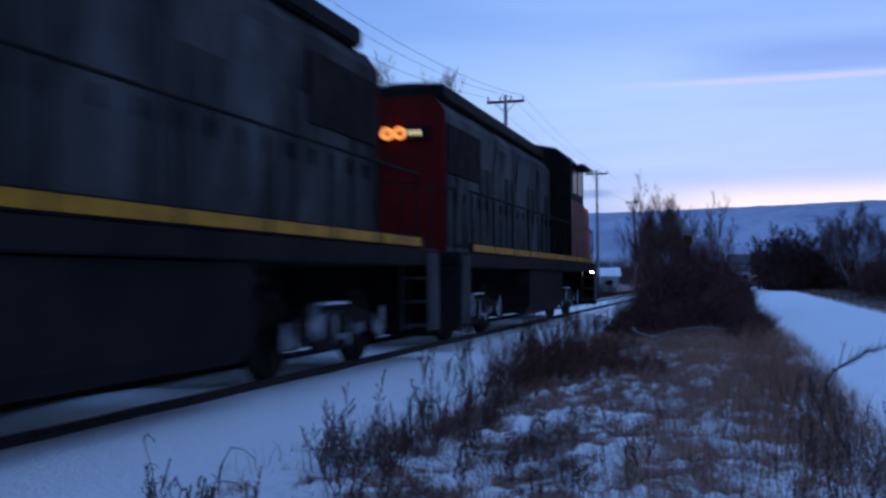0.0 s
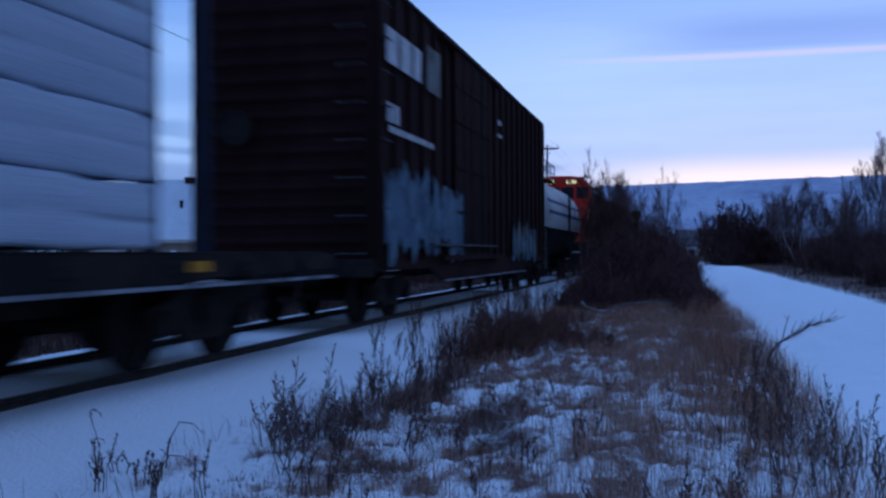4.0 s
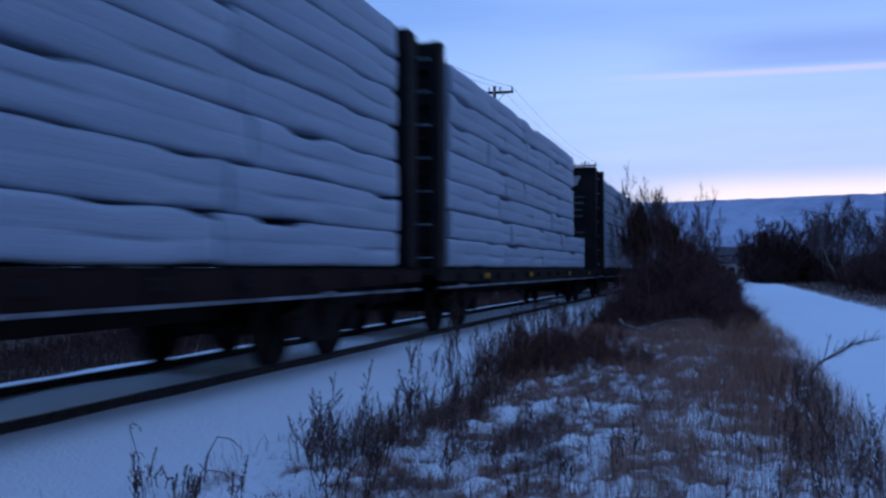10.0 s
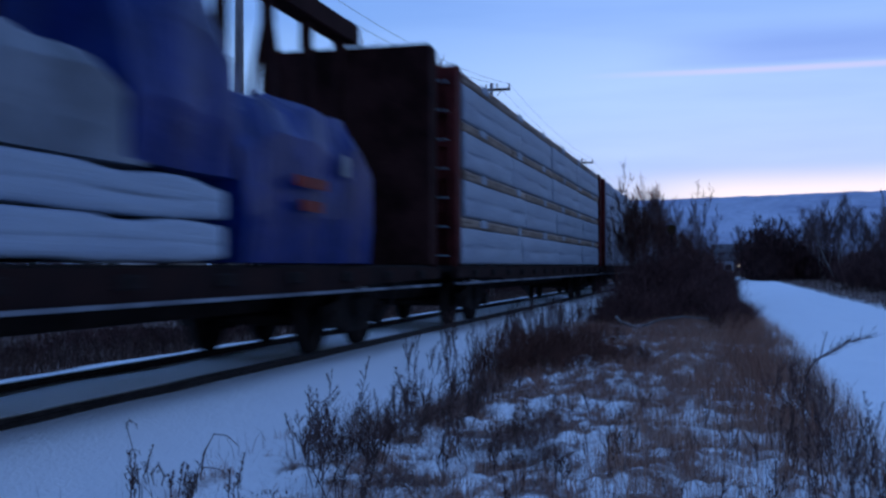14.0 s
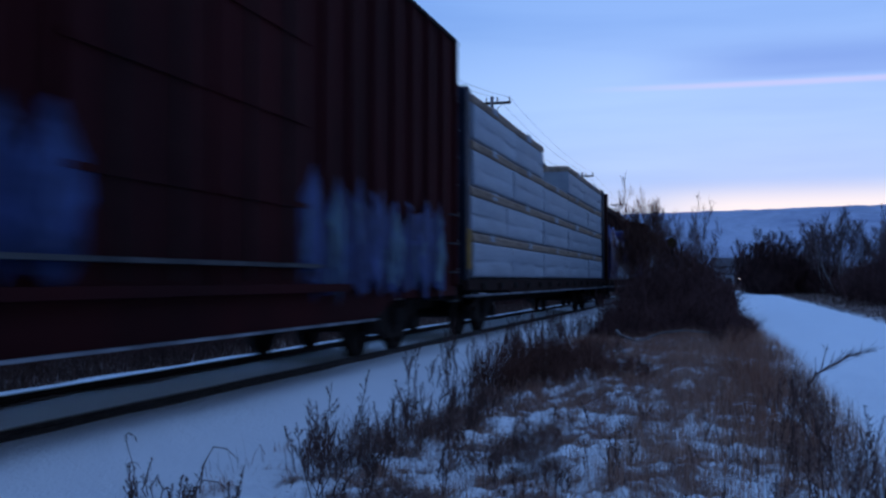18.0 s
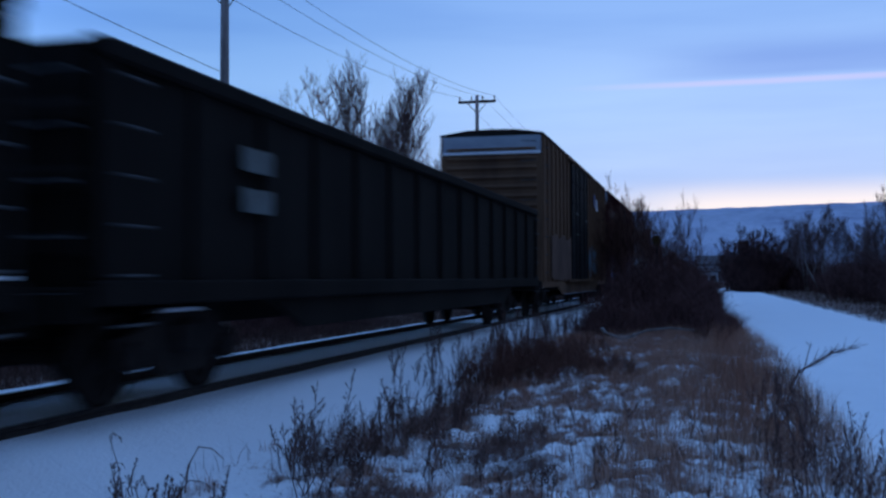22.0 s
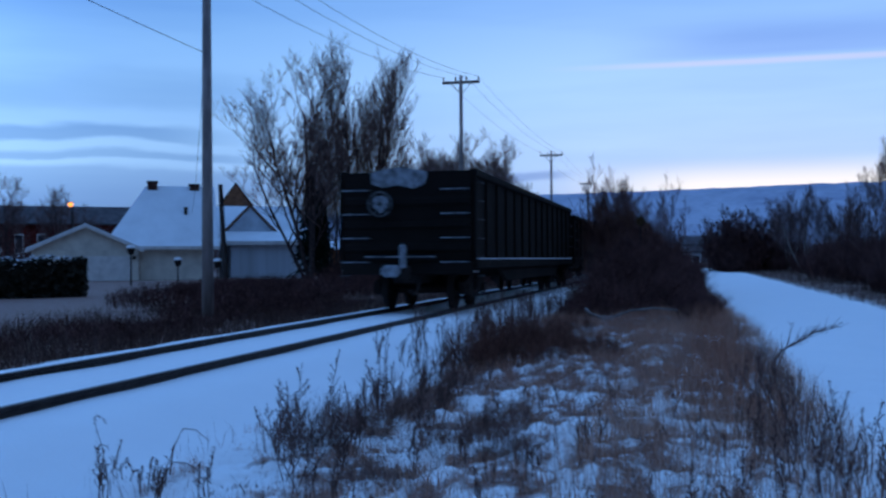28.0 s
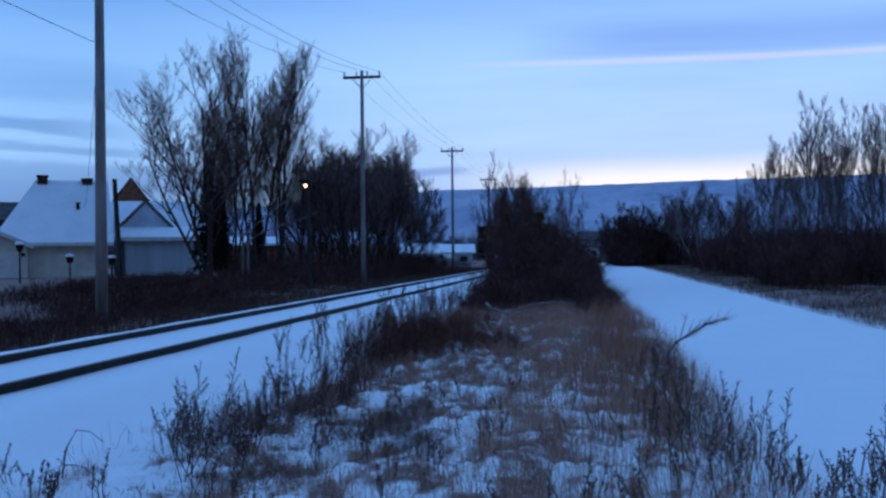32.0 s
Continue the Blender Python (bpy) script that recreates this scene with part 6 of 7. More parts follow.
thicket("shrub", "reddish brown dead shrub in the snowy verge", 23, 1500,
        blob_place([(-2.75, 13.2, 0.35, 0.9, 1.15), (-2.4, 14.2, 0.45, 1.1, 1.0), (-1.95, 15.0, 0.45, 1.2, 0.75), (-2.7, 16.2, 0.4, 1.6, 1.0), (-2.2, 18, 0.6, 2, 0.8), (-1.4, 15.5, 0.5, 1.2, 0.5)]),
        0.22, 0.80, M["shrub"], 0.20, 0.0042, 6)
thicket("thicket", "dark tangled thicket beside the lane", 24, 5200,
        blob_place([(8.2, 40, 1.5, 4, 0.7), (9.5, 46, 2, 5, 1.0), (11.5, 43, 2.5, 4, 1.0), (14, 44, 3, 5, 1.1), (10, 54, 2.5, 6, 1.1), (13, 54, 3, 6, 1.25), (9.5, 64, 2.5, 7, 1.2), (17, 46, 3, 6, 1.2), (12, 70, 4, 9, 1.2), (11, 84, 2.5, 8, 0.9)]),
        1.5, 3.3, M["thicket"], 0.2, 0.013, 8)
thicket("thicket", "thin stray stems rising out of the thicket", 41, 760,
        blob_place([(-2.5, 37, 0.9, 5, 1.0), (-1.6, 38, 1.3, 5, 1.1), (-0.4, 37, 0.9, 5, 0.9), (-1.0, 44, 1.4, 6, 1.2), (-2.2, 28, 1.2, 4, 0.5), (-0.6, 30, 1.2, 4, 0.5)]),
        1.8, 3.4, M["thicket"], 0.12, 0.008, 7)
thicket("thicket", "dense dark undergrowth at the end of the lane", 25, 2400,
        blob_place([(5.4, 108, 2.0, 5, 1.0), (7.6, 112, 2.4, 5, 0.9), (4.4, 116, 1.6, 5, 0.9), (10.5, 106, 2.4, 6, 0.6), (12.5, 96, 2.4, 6, 0.6)]), 2.2, 4.6, M["thicket"], 0.16, 0.022, 9)
thicket("brush", "low dark brush behind the railway", 26, 8000,
        blob_place([(-12.2, 20, 1.2, 5, 0.45), (-11.8, 30, 1.0, 6, 0.45), (-13.5, 30, 1.5, 5, 0.7), (-15, 36, 2, 5, 0.9), (-16, 44, 2.5, 6, 1.0), (-15, 54, 3, 7, 1.2), (-14.5, 66, 3, 8, 1.4), (-14.5, 80, 3, 10, 1.5), (-15, 98, 4, 12, 1.8), (-17.5, 34, 2, 5, 0.7), (-20, 44, 3, 5, 0.6), (-23, 52, 4, 6, 0.6)]),
        0.7, 1.3, M["thicket"], 0.25, 0.012, 6)
thicket("thicket", "dark bare undergrowth below the tall trees", 27, 1500,
        blob_place([(-16.5, 62, 2.0, 4, 1.2), (-15.6, 72, 2.5, 4, 1.5), (-15.4, 80, 2.5, 5, 1.5), (-16.5, 90, 2.5, 6, 1.5), (-20.5, 62, 2, 4, 1.1), (-18.5, 60, 3, 4, 1.0), (-17, 70, 4, 6, 1.2), (-15, 84, 3, 8, 1.3), (-21, 66, 3, 5, 1.1)]), 0.8, 2.2, M["thicket"], 0.22, 0.014, 8)
thicket("thicket", "dark far brush across the fields", 28, 2600,
        blob_place([(30, 90, 14, 14, 1.0), (60, 120, 20, 16, 1.3), (-40, 120, 18, 14, 1.2), (-75, 130, 25, 14, 1.4), (20, 180, 20, 10, 1.3), (-20, 190, 18, 10, 1.2), (0, 240, 40, 12, 1.6)]), 3.0, 5.5, M["twig"], 0.2, 0.06, 8)
thicket("far_woods", "dark line of bare woods across the plain", 29, 5000,
        blob_place([(-150, 300, 60, 14, 1.0), (-60, 290, 50, 14, 1.1), (10, 300, 50, 12, 1.0), (80, 280, 50, 14, 1.2), (170, 270, 60, 14, 1.2), (-230, 280, 60, 16, 1.2)]), 4.0, 7.5, M["twig"], 0.2, 0.14, 8)


def blades(name, label, seed, n, place, mat, width=0.006, bend=0.35):
    """Upright dead blades, each a bent sliver of two triangles."""
    rnd = random.Random(seed)
    verts, faces = [], []
    for _ in range(n):
        got = place(rnd)
        if got is None:
            continue
        x, y, h = got
        z = ground_z(x, y) - 0.02
        a, lean = rnd.uniform(0, 2 * math.pi), rnd.gauss(0, bend) * h
        b = rnd.uniform(0, 2 * math.pi)
        w = width * rnd.uniform(0.6, 1.5)
        dx, dy = math.cos(a) * w, math.sin(a) * w
        lx, ly = math.cos(b) * lean, math.sin(b) * lean
        i = len(verts)
        verts += [(x - dx, y - dy, z), (x + dx, y + dy, z), (x + lx * 0.35 + dx * 0.8, y + ly * 0.35 + dy * 0.8, z + h * 0.6), (x + lx * 0.35 - dx * 0.8, y + ly * 0.35 - dy * 0.8, z + h * 0.6), (x + lx, y + ly, z + h)]
        faces += [(i, i + 1, i + 2, i + 3), (i + 3, i + 2, i + 4)]
    return tagged(raw(name, verts, faces, mat), label, "grass", kind="stuff")


def verge_place(y0, y1, lo, hi, least=0.15, far=1.6):
    def f(rnd):
        y = y0 + (y1 - y0) * rnd.random() ** 1.35
        x = rnd.uniform(-3.45, 1.25)
        d = cover_at(x, y)
        if d < rnd.uniform(least, 1.0):
            return None
        return x, y, rnd.uniform(lo, hi) * (0.6 + 0.5 * d) * (1 + (far - 1) * min(1.0, max(0.0, (y - 9) / 6)))
    return f


def sparse_place(y0, y1):
    def f(rnd):
        y, x = y0 + (y1 - y0) * rnd.random() ** 1.2, rnd.uniform(-3.1, 1.3)
        if rnd.random() > 0.55 + 0.8 * noise.noise((x * 2.0, y * 1.4, 31.0)) + (0.15 if x > -0.9 else 0.0) - 0.8 * max(0.0, (-2.4 - x) / 0.7):
            return None
        return x, y, rnd.uniform(0.06, 0.30) * (1.25 if x > -0.8 else 0.6)
    return f


blades("verge_grass", "dry brown grass poking through thin snow", 31, 150000, verge_place(0.0, 40, 0.03, 0.13), M["grass"], 0.0019, 0.9)
blades("verge_straw", "pale straw leaning in the snowy verge", 37, 64000, verge_place(0.0, 40, 0.03, 0.15), M["straw"], 0.0018, 1.1)
blades("verge_straw", "sparse fine straw standing through the snow", 40, 52000, sparse_place(3.0, 26), M["straw"], 0.0015, 0.35)
blades("verge_straw", "thin dead stalks standing in the snow", 32, 9000, verge_place(3.0, 30, 0.10, 0.30, 0.0, 1.1), M["weed"], 0.0016, 0.45)


def strip_place(x0, x1, y0, y1, lo, hi, power=1.5):
    def f(rnd):
        y = y0 + (y1 - y0) * rnd.random() ** power
        x = x0 + (x1 - x0) * rnd.random()
        if noise.noise((x * 0.7, y * 0.4, 21.0)) < rnd.uniform(-0.7, 0.3):
            return None
        return x, y, rnd.uniform(lo, hi)
    return f


blades("bank_grass", "brown dead grass on the bank behind the track", 33, 60000, strip_place(-16, -9.1, 9, 110, 0.12, 0.5), M["bank"], 0.005, 0.8)
blades("bank_grass", "brown dead grass along the lane's edge", 34, 40000, strip_place(5.3, 10.5, 14, 120, 0.06, 0.36), M["bank"], 0.004, 0.9)
blades("lane_edge_grass", "thin dead stalks at the lane's snowy edge", 35, 900, strip_place(0.8, 1.4, 4, 22, 0.06, 0.30, 1.2), M["weed"], 0.0016, 0.6)
def rust_place(x0, x1, y0, y1, lo, hi):
    """Uneven tufts, thickest along a wandering line near the lane."""
    def f(rnd):
        y = y0 + (y1 - y0) * rnd.random()
        x = x0 + (x1 - x0) * rnd.random()
        k = 1 - abs((x - (x0 + x1) / 2 + 0.35 * noise.noise((y * 0.5, 3.0, 1.0))) / (x1 - x0)) * 2
        if k + 0.9 * noise.noise((x * 1.8, y * 0.9, 25.0)) < rnd.uniform(0.15, 1.1):
            return None
        return x, y, rnd.uniform(lo, hi) * (0.6 + 0.7 * max(0.0, k))
    return f


def litter_place(rnd):
    y = 4.2 + 11.0 * rnd.random() ** 1.2
    x = rnd.uniform(-2.9, 1.15)
    if noise.noise((x * 3.0, y * 2.0, 45.0)) < rnd.uniform(-0.6, 0.35):
        return None
    return x, y, rnd.uniform(0.012, 0.07)


blades("verge_litter", "dark broken stems and dead leaves lying on the snow", 44, 30000, litter_place, M["litter"], 0.0030, 1.6)
blades("rust_grass", "rust-brown tall grass along the lane side of the verge", 42, 11000, rust_place(-0.25, 1.15, 8.5, 27, 0.08, 0.40), M["rust"], 0.0024, 0.4)
blades("rust_grass", "matted rust-brown grass in the middle of the verge", 43, 8000, rust_place(-2.2, 1.0, 9.5, 26, 0.04, 0.2), M["rust"], 0.0024, 0.8)
blades("track_edge_grass", "thin dead stalks beside the track bed", 36, 500, strip_place(-3.5, -2.9, 4, 24, 0.05, 0.24), M["weed"], 0.0016, 0.6)


thicket("weed_clumps", "tangled dead weeds along the track side of the verge", 38, 900,
        blob_place([(-2.72, 7.4, 0.22, 0.4, 1.0), (-2.62, 8.0, 0.25, 0.5, 1.0), (-2.45, 8.8, 0.25, 0.5, 0.8), (-2.5, 9.8, 0.25, 0.6, 0.9), (-2.5, 11.0, 0.3, 0.8, 0.9), (-1.85, 7.7, 0.25, 0.4, 0.75), (-1.55, 8.3, 0.3, 0.4, 0.8), (-1.25, 7.4, 0.25, 0.3, 0.6), (-1.6, 9.3, 0.3, 0.5, 0.5), (-2.0, 6.4, 0.3, 0.3, 0.5)]),
        0.14, 0.42, M["weed"], 0.35, 0.0026, 8)
thicket("weed_clumps", "tangled dead weeds along the lane side of the verge", 39, 300,
        blob_place([(0.95, 7.3, 0.2, 0.4, 1.0), (0.75, 8.2, 0.25, 0.5, 0.8), (0.95, 9.6, 0.2, 0.7, 0.8), (0.95, 11.5, 0.2, 0.9, 0.9), (0.95, 13.3, 0.2, 0.8, 1.0), (0.8, 15.5, 0.3, 1.5, 1.0), (0.95, 19, 0.3, 2.5, 1.1)]),
        0.14, 0.40, M["weed"], 0.35, 0.0026, 8)


def flake(bm, p, d, size, rnd):
    """A small curled dead leaf or seed tuft: two bent triangles."""
    s = Vector((rnd.gauss(0, 1), rnd.gauss(0, 1), rnd.gauss(0, 0.6))).normalized() * size * 0.42
    a, b, c, e = bm.verts.new(p - s), bm.verts.new(p + s), bm.verts.new(p + d * size + s * 0.5), bm.verts.new(p + d * size * 1.9)
    bm.faces.new((a, b, c))
    bm.faces.new((a, c, e))


def weed(x, y, h, seed, lean=(0.0, 0.0), bushy=10, habit="plume", stems=0):
    """Dead stalks from one root. plume: steep side shoots set with seed tufts; spire: a leader with long rising side branches; stalk: bare stems with a drooping tuft."""
    what = {"plume": "dead branching weed with dry seed plumes", "spire": "tall dead weed with rising side branches", "stalk": "thin dead stalk with a drooping seed head"}[habit]
    t = thing("dead_weed", what, "weed", pose(x, y, ground_z(x, y) - 0.02), group="weeds in the verge")
    rnd = random.Random(seed)
    for m in range(stems or rnd.choice((2, 3, 3, 4))):
        bm = bmesh.new()
        hh = h * (1.0 if m == 0 else rnd.uniform(0.45, 0.9))
        fan = 0.0 if m == 0 else 0.22 if habit == "spire" else 0.13
        top = Vector((lean[0] * hh + rnd.gauss(0, fan) * hh, lean[1] * hh + rnd.gauss(0, fan) * hh, hh))
        foot = Vector((rnd.gauss(0, 0.03), rnd.gauss(0, 0.03), 0))
        bend = Vector((rnd.gauss(0, 0.03), rnd.gauss(0, 0.03), 0)) * min(1.0, hh * 2)
        tube(bm, [foot, foot.lerp(foot + top, 0.5) + bend, foot + top - bend], 0.0044, 0.0016, 4)
        n = 0 if habit == "stalk" else bushy
        for k in range(n):
            f = (0.30 if habit == "spire" else 0.38) + 0.62 * (k + rnd.random()) / bushy
            f = min(f, 0.98)
            o = foot + top * f + bend * (2 * f if f < 0.5 else 3 - 4 * f)
            a = rnd.uniform(0, 2 * math.pi)
            l = hh * (1.12 - f) * (rnd.uniform(0.20, 0.42) if habit == "spire" else rnd.uniform(0.13, 0.30))
            e = o + Vector((math.cos(a) * l * 0.72, math.sin(a) * l * 0.72, l * 0.85))
            tube(bm, [o, o.lerp(e, 0.5) - Vector((0, 0, 0.08 * l)), e], 0.0026, 0.0012, 3)
            for q in range(max(5, int(l / 0.008))):
                p = o.lerp(e, 0.3 + 0.7 * rnd.random())
                flake(bm, p, Vector((rnd.gauss(0, 0.6), rnd.gauss(0, 0.6), rnd.uniform(0.1, 1.0))).normalized(), rnd.uniform(0.006, 0.013), rnd)
        if habit == "stalk":
            tip = foot + top - bend
            side = rnd.choice((-1, 1))
            droop = [tip, tip + Vector((side * 0.02, 0, 0.02)), tip + Vector((side * 0.05, 0.01, 0.012)), tip + Vector((side * 0.075, 0.01, -0.02))]
            tube(bm, droop, 0.0026, 0.0014, 3)
            for q in range(12):
                i = rnd.randrange(3)
                flake(bm, droop[i].lerp(droop[i + 1], rnd.random()), Vector((rnd.gauss(0, 0.6), rnd.gauss(0, 0.6), rnd.gauss(0, 0.6))).normalized(), rnd.uniform(0.006, 0.012), rnd)
        for q in range(6 + bushy):
            p = foot + top * rnd.uniform(0.55, 1.0) - bend * 0.6
            flake(bm, p, Vector((rnd.gauss(0, 0.6), rnd.gauss(0, 0.6), rnd.uniform(0.1, 1.0))).normalized(), rnd.uniform(0.005, 0.011), rnd)
        part("stalk", bm, M["weed_dark"], t)
    return t


WEEDS = [
    (-2.83, 7.72, 0.71, 0.16), (-2.77, 7.04, 0.46, -0.14), (-2.97, 7.02, 0.36, -0.24), (-2.64, 7.99, 0.33, 0.29), (-2.6, 8.57, 0.69, 0.04), (-2.58, 9.22, 0.61, 0.13),
    (-2.59, 9.98, 0.63, 0.09), (-3.22, 7.95, 0.28, 0.0), (-2.9, 9.2, 0.43, 0.0), (-2.21, 9.25, 0.32, 0.13), (-3.44, 5.75, 0.26, 0.0), (-3.22, 5.62, 0.23, 0.15),
    (-3.16, 5.77, 0.29, 0.19), (0.99, 7.36, 0.54, 0.11), (0.9, 7.56, 0.42, 0.05), (0.85, 8.27, 0.32, 0.0), (0.54, 8.25, 0.37, 0.0), (0.39, 8.79, 0.37, 0.0),
    (0.09, 7.72, 0.38, 0.0), (0.9, 6.45, 0.4, 0.09), (0.56, 6.12, 0.31, 0.0), (1.09, 6.32, 0.32, 0.0), (1.34, 6.82, 0.19, -0.2), (1.58, 6.52, 0.22, -0.08),
    (1.73, 6.53, 0.56, 0.1), (-0.19, 5.91, 0.29, 0.0), (0.04, 6.07, 0.32, 0.0), (0.31, 6.25, 0.35, 0.0), (-0.66, 7.22, 0.32, 0.0), (-0.99, 6.44, 0.29, 0.0),
    (-1.55, 7.14, 0.36, -0.06), (-1.86, 6.91, 0.36, 0.0), (1.0, 12.11, 0.4, -0.17), (0.89, 13.35, 0.3, -0.38), (-2.05, 5.88, 0.28, 0.06), (-1.52, 8.08, 0.32, 0.0),
    (-0.76, 10.1, 0.34, 0.0), (-0.14, 9.4, 0.36, 0.0),
]
SPIRES = [
    (-2.42, 6.10, 0.86, 0.07, 3, "spire"), (-2.56, 6.35, 0.66, -0.08, 4, "spire"), (-2.74, 6.75, 0.62, -0.10, 4, "spire"), (-2.30, 6.55, 0.52, 0.12, 3, "spire"), (-2.85, 7.1, 0.52, -0.14, 3, "spire"),
    (-2.45, 7.0, 0.5, 0.0, 3, "plume"), (-2.62, 9.7, 0.62, 0.10, 3, "stalk"), (-2.48, 10.0, 0.58, 0.14, 3, "stalk"), (-2.70, 10.4, 0.66, 0.05, 3, "stalk"), (-2.35, 10.6, 0.52, 0.16, 3, "stalk"), (-2.75, 9.2, 0.45, 0.05, 3, "stalk"),
    (1.07, 6.10, 0.68, 0.16, 3, "plume"), (1.00, 6.5, 0.55, 0.10, 3, "plume"), (0.86, 6.2, 0.44, 0.0, 3, "plume"), (1.15, 7.1, 0.5, 0.12, 3, "plume"), (1.02, 8.2, 0.5, 0.08, 3, "plume"), (0.7, 7.0, 0.5, 0.0, 3, "plume"), (0.45, 7.4, 0.45, 0.0, 3, "plume"),
    (-3.30, 5.30, 0.34, 0.0, 4, "spire"), (-3.05, 5.45, 0.30, 0.1, 4, "spire"), (-3.5, 5.6, 0.42, -0.04, 2, "stalk"), (-2.75, 5.5, 0.34, 0.05, 3, "plume"), (-2.2, 5.7, 0.34, 0.05, 4, "plume"),
    (1.55, 5.9, 0.42, 0.1, 3, "spire"), (1.85, 5.7, 0.40, 0.06, 3, "plume"), (1.35, 5.6, 0.42, 0.02, 3, "spire"), (2.05, 6.0, 0.32, -0.1, 2, "stalk"), (1.7, 6.3, 0.34, 0.1, 3, "plume"),
]
more = random.Random(77)
for k in range(30):
    WEEDS.append((more.gauss(-2.62, 0.22), more.uniform(6.9, 11.5), more.uniform(0.22, 0.52), more.gauss(0.03, 0.12)))
for k in range(26):
    WEEDS.append((more.gauss(0.78, 0.22), more.uniform(5.4, 13.0), more.uniform(0.25, 0.52), more.gauss(0.0, 0.12)))
for k in range(26):
    WEEDS.append((more.uniform(-2.2, 0.6), more.uniform(5.2, 10.5), more.uniform(0.14, 0.30), more.gauss(0.0, 0.18)))
for k in range(60):
    WEEDS.append((more.triangular(-4.0, -2.9, -3.2), more.uniform(12.0, 25.0), more.uniform(0.35, 0.85), more.gauss(0.0, 0.12)))
for k in range(34):
    WEEDS.append((more.uniform(-3.8, -2.6), more.uniform(17.0, 30.0), more.uniform(0.45, 0.95), more.gauss(0.0, 0.12)))
for k in range(26):
    WEEDS.append((more.uniform(1.15, 2.1), more.uniform(5.0, 6.9), more.uniform(0.16, 0.34), more.gauss(0.0, 0.18)))
for i, (x, y, hh, lean) in enumerate(WEEDS):
    weed(x, y, hh, 100 + i, (lean, 0.03 * (i % 3 - 1)), int(4 + 14 * hh) + i % 3)
# the tall branching weeds at the two edges of the verge
for i, (x, y, hh, lean, n, habit) in enumerate(SPIRES):
    weed(x, y, hh, 500 + i, (lean, 0.0), int(6 + 12 * hh), habit, n)


# ---- wires ----
def wire(a, b, sag, r=0.009, n=14):
    bm = bmesh.new()
    a, b = Vector(a), Vector(b)
    tube(bm, [a.lerp(b, i / n) - Vector((0, 0, sag * 4 * (i / n) * (1 - i / n))) for i in range(n + 1)], r, sides=4)
    tagged(part("overhead_wire", bm, M["wire"]), "thin dark overhead wire between utility poles", "wire", group="overhead wires")


TIPS = [(x, y, hh - 0.80) for x, y, hh in POLES]
for (xa, ya, za), (xb, yb, zb) in zip([(-12.2, -12.0, 9.0)] + TIPS, TIPS):
    for dx in (-0.98, 0.3, 0.98):
        wire((xa + dx, ya, za), (xb + dx, yb, zb), 0.5 if ya > 0 else 0.35)
wire((-11.5, -4.0, 7.4), (-12.1, 24.1, 6.5), 0.25)
wire((-12.1, 24.3, 6.5), (-38.0, 74.0, 5.0), 0.6)


# ---- house beyond the track ----
def gable_roof(bm, x0, x1, y0, y1, eave, ridge, over, thick, along="x"):
    """A pitched slab roof, open below. The ridge runs along the given axis."""
    if along == "x":
        ym = (y0 + y1) / 2
        a = [(y0 - over, eave - over * 0.4), (ym, ridge), (y1 + over, eave - over * 0.4), (y1 + over, eave - over * 0.4 + thick), (ym, ridge + thick * 1.2), (y0 - over, eave - over * 0.4 + thick)]
        prism(bm, a, "x", x0 - over, x1 + over)
    else:
        xm = (x0 + x1) / 2
        a = [(x0 - over, eave - over * 0.4), (xm, ridge), (x1 + over, eave - over * 0.4), (x1 + over, eave - over * 0.4 + thick), (xm, ridge + thick * 1.2), (x0 - over, eave - over * 0.4 + thick)]
        prism(bm, a, "y", y0 - over, y1 + over)
    return bm


def gable_wall(bm, x0, x1, y0, y1, z0, eave, ridge, along):
    if along == "x":
        prism(bm, [(y0, z0), (y1, z0), (y1, eave), ((y0 + y1) / 2, ridge), (y0, eave)], "x", x0, x1)
    else:
        prism(bm, [(x0, z0), (x1, z0), (x1, eave), ((x0 + x1) / 2, ridge), (x0, eave)], "y", y0, y1)
    return bm


def siding_boards(parent, x0, x1, y, z0, z1, mat, step=0.2):
    me = shared("siding_board", boxes((x0, x1, -0.02, 0.0, 0.0, step * 0.93), bevel=0.004), mat)
    for k in range(int((z1 - z0) / step)):
        piece("siding_board", me, parent=parent, at=pose(0, y, z0 + k * step))


